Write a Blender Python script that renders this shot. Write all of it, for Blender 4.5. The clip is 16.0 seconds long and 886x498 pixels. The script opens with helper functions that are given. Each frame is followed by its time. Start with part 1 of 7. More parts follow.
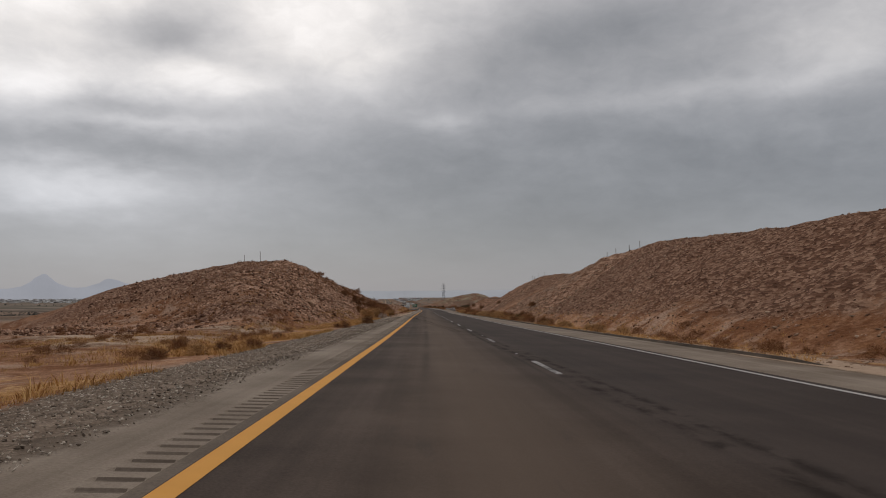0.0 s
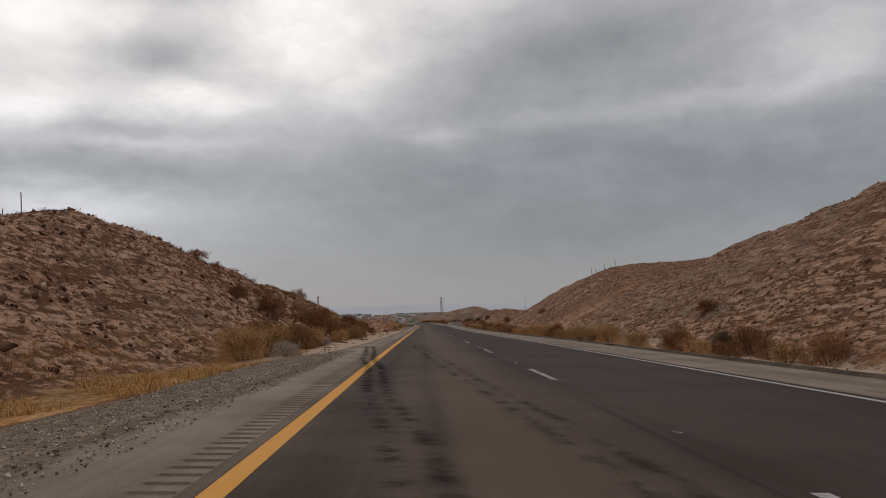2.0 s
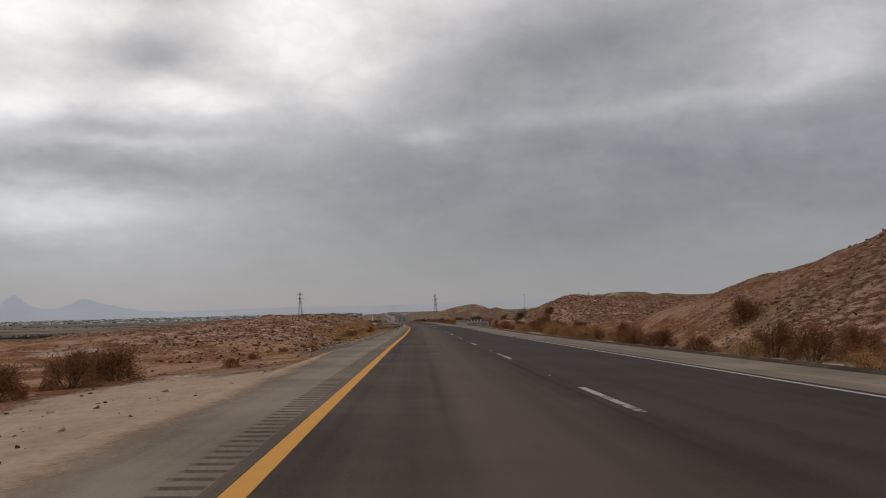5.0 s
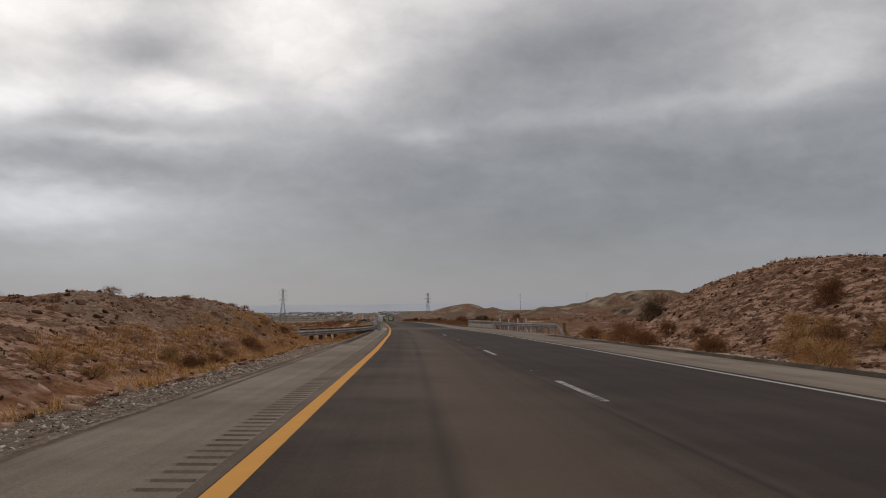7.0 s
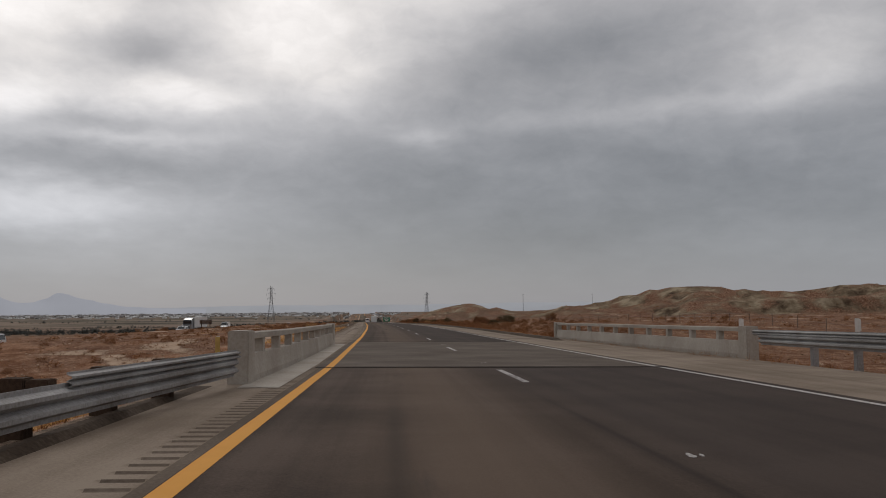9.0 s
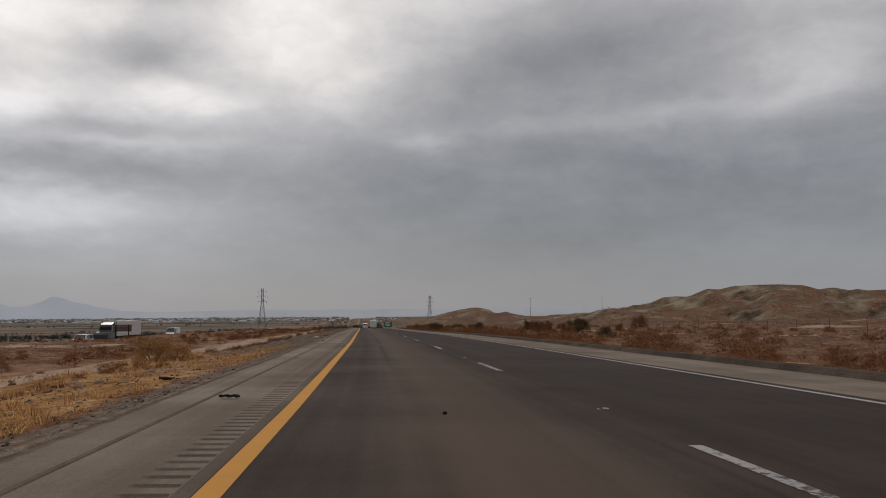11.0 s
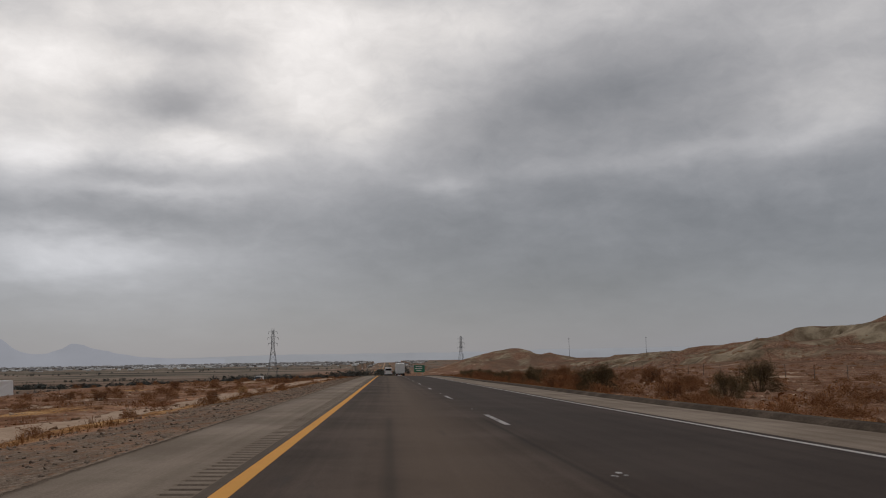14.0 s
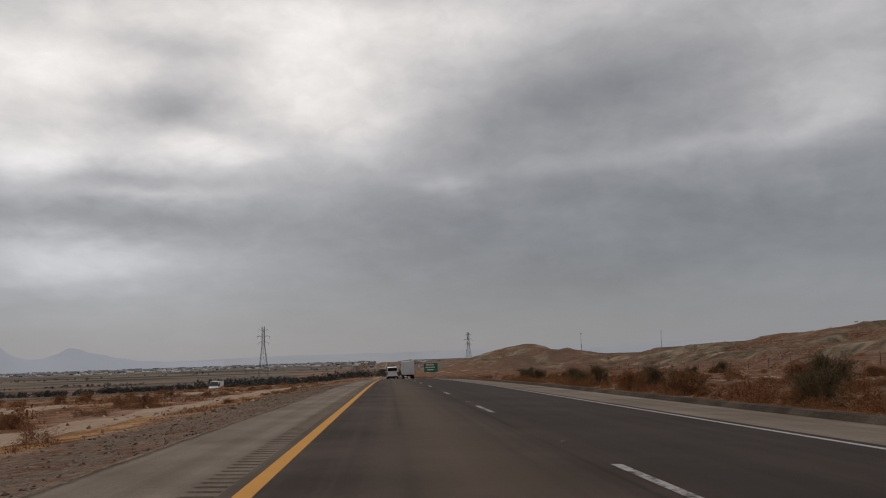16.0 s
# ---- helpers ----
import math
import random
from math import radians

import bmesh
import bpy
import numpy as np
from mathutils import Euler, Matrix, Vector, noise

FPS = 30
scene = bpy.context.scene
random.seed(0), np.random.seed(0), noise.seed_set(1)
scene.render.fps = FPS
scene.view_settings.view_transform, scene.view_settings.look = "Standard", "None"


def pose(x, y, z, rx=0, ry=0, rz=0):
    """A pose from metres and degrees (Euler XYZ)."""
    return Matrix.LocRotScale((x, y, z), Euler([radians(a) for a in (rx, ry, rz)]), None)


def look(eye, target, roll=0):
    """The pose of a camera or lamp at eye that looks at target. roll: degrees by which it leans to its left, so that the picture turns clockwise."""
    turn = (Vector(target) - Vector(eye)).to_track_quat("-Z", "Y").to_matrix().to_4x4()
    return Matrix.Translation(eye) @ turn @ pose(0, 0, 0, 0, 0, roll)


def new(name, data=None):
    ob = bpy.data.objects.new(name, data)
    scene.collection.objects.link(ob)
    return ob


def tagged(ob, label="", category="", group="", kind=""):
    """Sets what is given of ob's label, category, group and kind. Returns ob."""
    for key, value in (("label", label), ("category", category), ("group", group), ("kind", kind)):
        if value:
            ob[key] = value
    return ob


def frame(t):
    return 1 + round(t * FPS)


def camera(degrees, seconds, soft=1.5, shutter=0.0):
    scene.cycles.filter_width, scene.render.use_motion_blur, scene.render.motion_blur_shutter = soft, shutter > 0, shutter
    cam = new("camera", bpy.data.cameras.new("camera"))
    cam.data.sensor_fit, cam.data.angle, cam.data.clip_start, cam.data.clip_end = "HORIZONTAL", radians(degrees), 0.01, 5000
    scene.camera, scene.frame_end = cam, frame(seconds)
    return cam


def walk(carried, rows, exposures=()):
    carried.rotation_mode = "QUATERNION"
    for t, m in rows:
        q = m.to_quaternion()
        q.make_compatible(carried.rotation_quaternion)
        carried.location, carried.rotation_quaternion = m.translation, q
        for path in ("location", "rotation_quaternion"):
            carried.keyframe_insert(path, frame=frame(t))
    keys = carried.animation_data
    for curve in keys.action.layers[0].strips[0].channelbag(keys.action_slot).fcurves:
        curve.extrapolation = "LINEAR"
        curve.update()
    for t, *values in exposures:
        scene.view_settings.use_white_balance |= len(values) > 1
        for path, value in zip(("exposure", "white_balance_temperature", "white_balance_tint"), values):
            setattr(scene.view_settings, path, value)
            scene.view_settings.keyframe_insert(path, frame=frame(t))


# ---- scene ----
import itertools

cam = camera(54.7, 16.0, soft=1.0)

# seconds, eye x, y, z, yaw, pitch, roll
DRIVE = (
    (0.0, 1.43, 0.00, 1.03, -0.94, 2.88, -0.19),
    (0.5, 1.35, 17.20, 0.71, -1.02, 3.17, -0.78),
    (1.0, 1.23, 34.41, 0.35, -0.99, 3.61, -0.97),
    (1.5, 1.12, 51.61, 0.02, -1.15, 3.67, -1.44),
    (2.0, 0.99, 68.81, -0.30, -1.23, 3.85, -1.43),
    (2.5, 0.86, 86.01, -0.59, -1.40, 3.71, -1.15),
    (3.0, 0.75, 103.20, -0.89, -1.43, 3.78, -1.02),
    (3.5, 0.63, 120.40, -1.23, -1.46, 3.76, -1.08),
    (4.0, 0.51, 137.60, -1.59, -1.47, 3.81, -1.41),
    (4.5, 0.42, 154.80, -1.94, -1.54, 3.80, -1.41),
    (5.0, 0.33, 172.00, -2.25, -1.73, 3.80, -1.42),
    (5.5, 0.28, 189.20, -2.54, -1.96, 3.79, -1.43),
    (6.0, 0.26, 206.40, -2.84, -2.14, 3.78, -1.44),
    (6.5, 0.29, 223.59, -3.15, -2.22, 3.78, -1.44),
    (7.0, 0.39, 240.80, -3.45, -2.25, 3.80, -0.71),
    (7.5, 0.39, 258.00, -3.72, -2.32, 3.78, -0.29),
    (8.0, 0.53, 275.21, -3.96, -2.36, 3.76, 0.14),
    (8.5, 0.46, 292.41, -4.22, -2.39, 3.82, -0.49),
    (9.0, 0.11, 309.62, -4.50, -2.39, 3.86, -0.48),
    (9.5, -0.36, 326.82, -4.77, -2.39, 3.95, -0.45),
    (10.0, -0.92, 344.02, -5.01, -2.38, 4.06, -0.42),
    (10.5, -1.57, 361.21, -5.21, -2.38, 4.16, -0.39),
    (11.0, -2.28, 378.40, -5.39, -2.38, 4.19, -0.37),
    (11.5, -2.94, 395.59, -5.56, -2.40, 4.74, -0.03),
    (12.0, -3.67, 412.78, -5.76, -2.48, 5.59, -0.47),
    (12.5, -4.36, 429.97, -5.97, -2.08, 6.21, -0.22),
    (13.0, -5.09, 447.16, -6.19, -1.49, 6.67, 0.39),
    (13.5, -5.96, 464.34, -6.41, -0.98, 7.01, -0.64),
    (14.0, -6.82, 481.51, -6.66, -0.78, 7.08, -0.99),
    (14.5, -7.75, 498.69, -6.91, -0.78, 7.10, -0.95),
    (15.0, -8.68, 515.87, -7.16, -0.80, 7.11, -1.53),
    (15.5, -9.64, 533.04, -7.40, -0.74, 7.06, -1.82),
    (16.0, -10.61, 550.21, -7.64, -0.75, 7.00, -1.96),
)


def eye_pose(x, y, z, yaw, pitch, roll):
    a, b = radians(yaw), radians(pitch)
    ahead = Vector((-math.sin(a) * math.cos(b), math.cos(a) * math.cos(b), math.sin(b)))
    return look((x, y, z), Vector((x, y, z)) + ahead * 50, roll)


walk(cam, [(r[0], eye_pose(*r[1:])) for r in DRIVE], [(0.0, 0.09, 6500, 10.5), (8.5, 0.06, 6500, 10.5), (12.0, -0.06, 6500, 10.5), (16.0, -0.08, 6500, 10.5)])

# ---------------------------------------------------------------- light and sky
SUN_AZ, SUN_EL = -14.0, 38.0


def node(nt, kind, **sets):
    n = nt.nodes.new(kind)
    for key, value in sets.items():
        if key == "op":
            n.operation = value
        elif key == "blend":
            n.blend_type = value
        elif key == "dtype":
            n.data_type = value
    return n


def math_node(nt, op, a, b=None):
    n = node(nt, "ShaderNodeMath", op=op)
    for slot, v in ((0, a), (1, b)):
        if v is None:
            continue
        if isinstance(v, (int, float)):
            n.inputs[slot].default_value = v
        else:
            nt.links.new(v, n.inputs[slot])
    return n.outputs[0]


def vmath(nt, op, a, b=None):
    n = node(nt, "ShaderNodeVectorMath", op=op)
    for slot, v in ((0, a), (1, b)):
        if v is None:
            continue
        if isinstance(v, tuple):
            n.inputs[slot].default_value = v
        else:
            nt.links.new(v, n.inputs[slot])
    return n.outputs["Value"] if op in ("DOT_PRODUCT", "LENGTH") else n.outputs[0]


def ramp(nt, fac, stops):
    n = node(nt, "ShaderNodeValToRGB")
    els = n.color_ramp.elements
    while len(els) > len(stops):
        els.remove(els[-1])
    while len(els) < len(stops):
        els.new(0.5)
    for e, (p, c) in zip(els, stops):
        e.position = p
        e.color = (*c, 1) if not isinstance(c, (int, float)) else (c, c, c, 1)
    nt.links.new(fac, n.inputs[0])
    return n.outputs[0]


def noise_node(nt, vec, scale, detail=4, rough=0.55, out="Fac"):
    n = node(nt, "ShaderNodeTexNoise")
    n.inputs["Scale"].default_value = scale
    n.inputs["Detail"].default_value = detail
    n.inputs["Roughness"].default_value = rough
    nt.links.new(vec, n.inputs["Vector"])
    return n.outputs[out]


def mix_rgb(nt, fac, a, b, blend="MIX"):
    n = node(nt, "ShaderNodeMix", dtype="RGBA", blend=blend)
    for slot, v in ((0, fac), (6, a), (7, b)):
        if isinstance(v, (int, float)):
            n.inputs[slot].default_value = v
        elif isinstance(v, tuple):
            n.inputs[slot].default_value = (*v, 1)
        else:
            nt.links.new(v, n.inputs[slot])
    return n.outputs[2]


def build_sky():
    """An overcast sky: a clear sky behind layers of broken cloud, in degrees of azimuth and height."""
    world = bpy.data.worlds.new("sky")
    scene.world = world
    world.use_nodes = True
    nt = world.node_tree
    nt.nodes.clear()
    out, bg = node(nt, "ShaderNodeOutputWorld"), node(nt, "ShaderNodeBackground")
    nt.links.new(bg.outputs[0], out.inputs[0])
    clear = node(nt, "ShaderNodeTexSky")
    clear.sky_type = "NISHITA"
    clear.sun_disc = False
    clear.sun_elevation, clear.sun_rotation = radians(SUN_EL), radians(SUN_AZ)
    tc = node(nt, "ShaderNodeTexCoord").outputs["Generated"]
    sep = node(nt, "ShaderNodeSeparateXYZ")
    nt.links.new(tc, sep.inputs[0])
    x, y, z = sep.outputs
    az = math_node(nt, "MULTIPLY", math_node(nt, "ARCTAN2", x, y), 57.2958)
    el = math_node(nt, "MULTIPLY", math_node(nt, "ARCSINE", z), 57.2958)
    comb = node(nt, "ShaderNodeCombineXYZ")
    nt.links.new(az, comb.inputs[0]), nt.links.new(el, comb.inputs[1])
    # cloud layer seen in perspective
    flat = math_node(nt, "ADD", math_node(nt, "MAXIMUM", z, 0.0), 0.26)
    plane = node(nt, "ShaderNodeCombineXYZ")
    nt.links.new(math_node(nt, "DIVIDE", x, flat), plane.inputs[0])
    nt.links.new(math_node(nt, "DIVIDE", y, flat), plane.inputs[1])
    layer = plane.outputs[0]
    warp = vmath(nt, "MULTIPLY", vmath(nt, "SUBTRACT", noise_node(nt, layer, 1.6, 5, 0.55, "Color"), (0.5, 0.5, 0.5)), (6.5, 2.6, 0.0))
    fine = vmath(nt, "MULTIPLY", vmath(nt, "SUBTRACT", noise_node(nt, layer, 6.0, 4, 0.55, "Color"), (0.5, 0.5, 0.5)), (3.2, 1.6, 0.0))
    where = vmath(nt, "ADD", vmath(nt, "ADD", comb.outputs[0], warp), fine)
    total = None
    for a0, e0, sa, se, slope, amp in CLOUDS_WEST + CLOUDS_EAST:
        off = vmath(nt, "SUBTRACT", where, (a0, e0, 0.0))
        along = math_node(nt, "DIVIDE", vmath(nt, "DOT_PRODUCT", off, (1.0, slope, 0.0)), sa)
        across = math_node(nt, "DIVIDE", vmath(nt, "DOT_PRODUCT", off, (-slope, 1.0, 0.0)), se)
        both = node(nt, "ShaderNodeCombineXYZ")
        nt.links.new(along, both.inputs[0]), nt.links.new(across, both.inputs[1])
        q = both.outputs[0]
        g = math_node(nt, "MULTIPLY", math_node(nt, "EXPONENT", math_node(nt, "MULTIPLY", vmath(nt, "DOT_PRODUCT", q, q), -1.0)), amp)
        total = g if total is None else math_node(nt, "ADD", total, g)
    streak = math_node(nt, "MULTIPLY", math_node(nt, "SUBTRACT", noise_node(nt, layer, 2.2, 5, 0.55), 0.5), 0.15)
    rise = math_node(nt, "MULTIPLY", math_node(nt, "MAXIMUM", math_node(nt, "SUBTRACT", math_node(nt, "MINIMUM", el, 30.0), 10.0), 0.0), 0.010)
    low = math_node(nt, "MINIMUM", math_node(nt, "DIVIDE", math_node(nt, "MAXIMUM", el, 0.0), 9.0), 1.0)
    lum = math_node(nt, "ADD", math_node(nt, "ADD", total, math_node(nt, "MULTIPLY", streak, low)), math_node(nt, "ADD", rise, 0.278))
    wisp = math_node(nt, "ADD", math_node(nt, "MULTIPLY", math_node(nt, "SUBTRACT", noise_node(nt, vmath(nt, "MULTIPLY", layer, (1.0, 0.8, 1.0)), 4.6, 8, 0.58), 0.5), math_node(nt, "MULTIPLY", low, 0.36)), 1.0)
    curl = vmath(nt, "ADD", comb.outputs[0], vmath(nt, "MULTIPLY", noise_node(nt, comb.outputs[0], 0.25, 3, 0.5, "Color"), (5.0, 2.5, 0.0)))
    shred = math_node(nt, "ADD", math_node(nt, "MULTIPLY", math_node(nt, "SUBTRACT", noise_node(nt, vmath(nt, "MULTIPLY", curl, (0.25, 0.46, 1.0)), 1.0, 8, 0.63), 0.5), math_node(nt, "MULTIPLY", low, 0.46)), 1.0)
    lum = math_node(nt, "MULTIPLY", math_node(nt, "MULTIPLY", lum, wisp), shred)
    lum = math_node(nt, "MINIMUM", math_node(nt, "MAXIMUM", lum, 0.15), 0.98)
    tint = ramp(nt, lum, ((0.15, (0.965, 0.99, 1.045)), (0.36, (1.005, 0.99, 1.005)), (0.72, (1.04, 0.998, 0.965))))
    haze = math_node(nt, "MINIMUM", math_node(nt, "DIVIDE", math_node(nt, "MAXIMUM", el, 0.0), 15.0), 1.0)
    tint = mix_rgb(nt, haze, (0.945, 0.985, 1.085), tint)
    cloud = mix_rgb(nt, 1.0, tint, lum, "MULTIPLY")
    thin = vmath(nt, "MULTIPLY", clear.outputs[0], (0.1, 0.1, 0.1))
    nt.links.new(mix_rgb(nt, 0.94, thin, cloud), bg.inputs[0])
    bg.inputs[1].default_value = 1.0


# azimuth, height, half widths, slope and brightness of the larger clouds
CLOUDS_WEST = (
    (-16.8, 16.6, 5.2, 1.9, 0.12, -0.42), (-21.1, 11.9, 4.0, 0.9, 0.0, -0.20), (-24.8, 18.0, 4.5, 2.0, 0.0, 0.26), (-25.0, 12.6, 4.0, 1.5, 0.0, 0.30),
    (-14.8, 14.0, 4.2, 1.1, 0.08, 0.26), (-9.3, 17.7, 6.0, 2.6, 0.0, 0.26), (-5.3, 21.2, 7.5, 2.6, 0.0, 0.30), (-14.3, 22.0, 11.0, 1.4, 0.0, 0.20),
    (-16.3, 19.9, 5.0, 0.7, -0.1, -0.16), (-19.8, 9.1, 8.5, 1.1, -0.03, -0.15), (-23.0, 6.8, 6.0, 1.7, 0.0, 0.25), (-17.6, 10.8, 4.5, 0.5, 0.06, 0.12),
    (-4.5, 15.6, 6.0, 3.6, 0.1, 0.14), (-20.0, 16.0, 14.0, 5.5, 0.0, 0.34), (-11.1, 15.4, 2.4, 0.8, 0.0, -0.10), (-20.0, 6.5, 11.0, 5.0, 0.0, 0.09), (-22.0, 19.5, 8.0, 4.0, 0.0, 0.09),
)
CLOUDS_EAST = (
    (2.9, 20.9, 3.6, 2.8, 0.0, 0.16), (10.6, 22.5, 9.0, 1.8, 0.1, 0.16), (13.0, 17.2, 11.0, 1.9, 0.16, -0.07), (26.9, 15.1, 4.4, 2.4, 0.15, 0.20),
    (20.0, 13.0, 10.0, 0.9, 0.12, 0.10), (1.4, 11.1, 1.8, 0.5, 0.0, 0.10), (25.0, 7.5, 7.0, 2.0, 0.0, -0.04), (6.0, 6.0, 14.0, 4.5, 0.0, -0.05),
    (8.0, 12.2, 7.0, 0.7, 0.08, 0.05), (27.0, 20.0, 7.0, 2.6, 0.2, 0.12), (16.0, 10.0, 15.0, 8.0, 0.0, -0.025),
)
build_sky()
sun = new("sun", bpy.data.lights.new("sun", "SUN"))
sun.data.energy, sun.data.angle, sun.data.color = 0.5, radians(20), (1.0, 0.965, 0.92)
sun.matrix_world = look((0, 0, 0), (-math.sin(radians(SUN_AZ)) * math.cos(radians(SUN_EL)), -math.cos(radians(SUN_AZ)) * math.cos(radians(SUN_EL)), -math.sin(radians(SUN_EL))))
scene.view_settings.exposure = 0.0


# ---------------------------------------------------------------- materials
def material(name, rough=0.8, metal=0.0):
    m = bpy.data.materials.new(name)
    m.use_nodes = True
    nt = m.node_tree
    b = nt.nodes["Principled BSDF"]
    b.inputs["Roughness"].default_value, b.inputs["Metallic"].default_value = rough, metal
    if rough > 0.7:
        b.inputs["Specular IOR Level"].default_value = 0.04
    return m, nt, b


def bump(nt, b, height, strength, distance):
    n = node(nt, "ShaderNodeBump")
    n.inputs["Strength"].default_value, n.inputs["Distance"].default_value = strength, distance
    nt.links.new(height, n.inputs["Height"])
    nt.links.new(n.outputs[0], b.inputs["Normal"])


def position(nt):
    return node(nt, "ShaderNodeNewGeometry").outputs["Position"]


def local(nt):
    return node(nt, "ShaderNodeTexCoord").outputs["Object"]


def grained(name, dark, mid, light, rough=0.8, metal=0.0, coarse=0.6, fine=14.0, relief=0.3, depth=0.01, random_tint=0.0, own=False, pieces=0.0):
    """A surface with stains at one scale and grain at another."""
    m, nt, b = material(name, rough, metal)
    p = local(nt) if own else position(nt)
    big, small = noise_node(nt, p, coarse, 4), noise_node(nt, p, fine, 5, 0.65)
    f = math_node(nt, "ADD", math_node(nt, "MULTIPLY", big, 0.55), math_node(nt, "MULTIPLY", small, 0.45))
    if pieces:
        island = node(nt, "ShaderNodeNewGeometry").outputs["Random Per Island"]
        f = math_node(nt, "ADD", f, math_node(nt, "MULTIPLY", math_node(nt, "SUBTRACT", island, 0.5), pieces))
    col = ramp(nt, f, ((0.33, dark), (0.5, mid), (0.67, light)))
    if random_tint:
        r = node(nt, "ShaderNodeObjectInfo").outputs["Random"]
        v = math_node(nt, "ADD", math_node(nt, "MULTIPLY", r, random_tint), 1 - random_tint / 2)
        col = mix_rgb(nt, 1.0, col, v, "MULTIPLY")
    nt.links.new(col, b.inputs["Base Color"])
    if relief:
        bump(nt, b, small, relief, depth)
    return m


def pavement_material(name, dark, mid, light, lanes=True):
    """Worn asphalt: grit, streaks along the travelled way, tar and dust. UV holds metres across and along."""
    m, nt, b = material(name, 0.82)
    uv = node(nt, "ShaderNodeUVMap").outputs[0]
    p = position(nt)
    grit, blotch = noise_node(nt, p, 42.0, 4, 0.7), noise_node(nt, p, 0.35, 5, 0.6)
    streak = noise_node(nt, vmath(nt, "MULTIPLY", uv, (2.1, 0.018, 1.0)), 1.0, 5, 0.6)
    f = math_node(nt, "ADD", math_node(nt, "MULTIPLY", grit, 0.26), math_node(nt, "ADD", math_node(nt, "MULTIPLY", blotch, 0.40), math_node(nt, "MULTIPLY", streak, 0.34)))
    col = ramp(nt, f, ((0.42, dark), (0.5, mid), (0.58, light)))
    if lanes:
        sep = node(nt, "ShaderNodeSeparateXYZ")
        nt.links.new(uv, sep.inputs[0])
        u = math_node(nt, "ADD", sep.outputs[0], math_node(nt, "MULTIPLY", math_node(nt, "SUBTRACT", blotch, 0.5), 0.9))
        # dusty, paler middle of the travelled lane and its far wheel path
        q = math_node(nt, "DIVIDE", math_node(nt, "SUBTRACT", u, 1.95), 0.85)
        pale = math_node(nt, "EXPONENT", math_node(nt, "MULTIPLY", math_node(nt, "MULTIPLY", q, q), -1.0))
        col = mix_rgb(nt, math_node(nt, "MULTIPLY", pale, 0.62), col, (0.142, 0.101, 0.074))
        right = math_node(nt, "MINIMUM", math_node(nt, "MAXIMUM", math_node(nt, "SUBTRACT", u, 3.1), 0.0), 1.0)
        col = mix_rgb(nt, math_node(nt, "MULTIPLY", right, 0.6), col, (0.050, 0.0395, 0.0358))
        # tarred seams along the lanes, broken here and there
        broken = noise_node(nt, vmath(nt, "MULTIPLY", uv, (0.0, 0.05, 1.0)), 1.0, 3, 0.6)
        for at, wide, much in ((3.42, 0.05, 0.5), (1.42, 0.09, 0.4)):
            q = math_node(nt, "DIVIDE", math_node(nt, "SUBTRACT", math_node(nt, "ADD", sep.outputs[0], math_node(nt, "MULTIPLY", streak, 0.05)), at), wide)
            g = math_node(nt, "EXPONENT", math_node(nt, "MULTIPLY", math_node(nt, "MULTIPLY", q, q), -1.0))
            col = mix_rgb(nt, math_node(nt, "MULTIPLY", math_node(nt, "MULTIPLY", g, ramp(nt, broken, ((0.42, 0.0), (0.55, 1.0)))), much), col, (0.022, 0.018, 0.016))
        # tar smears and rubber marks
        tar = noise_node(nt, vmath(nt, "MULTIPLY", uv, (1.6, 0.22, 1.0)), 1.0, 6, 0.7)
        col = mix_rgb(nt, math_node(nt, "MULTIPLY", math_node(nt, "MAXIMUM", math_node(nt, "SUBTRACT", tar, 0.60), 0.0), 3.2), col, (0.035, 0.032, 0.032))
    nt.links.new(col, b.inputs["Base Color"])
    bump(nt, b, grit, 0.35, 0.006)
    return m


def paint_material(name, colour, wear, under):
    m, nt, b = material(name, 0.8)
    p = position(nt)
    n = math_node(nt, "ADD", math_node(nt, "MULTIPLY", noise_node(nt, p, 9.0, 6, 0.75), 0.6), math_node(nt, "MULTIPLY", noise_node(nt, p, 0.5, 3), 0.4))
    mask = ramp(nt, n, ((wear, 0.0), (wear + 0.08, 1.0)))
    shade = mix_rgb(nt, math_node(nt, "MULTIPLY", noise_node(nt, p, 2.5, 4), 0.5), colour, tuple(c * 0.7 for c in colour))
    nt.links.new(mix_rgb(nt, mask, under, shade), b.inputs["Base Color"])
    return m


def noise_vec(nt, vec, scale):
    n = node(nt, "ShaderNodeTexNoise")
    n.inputs["Scale"].default_value = scale
    n.inputs["Detail"].default_value = 3.0
    nt.links.new(vec, n.inputs["Vector"])
    return n.outputs["Color"]


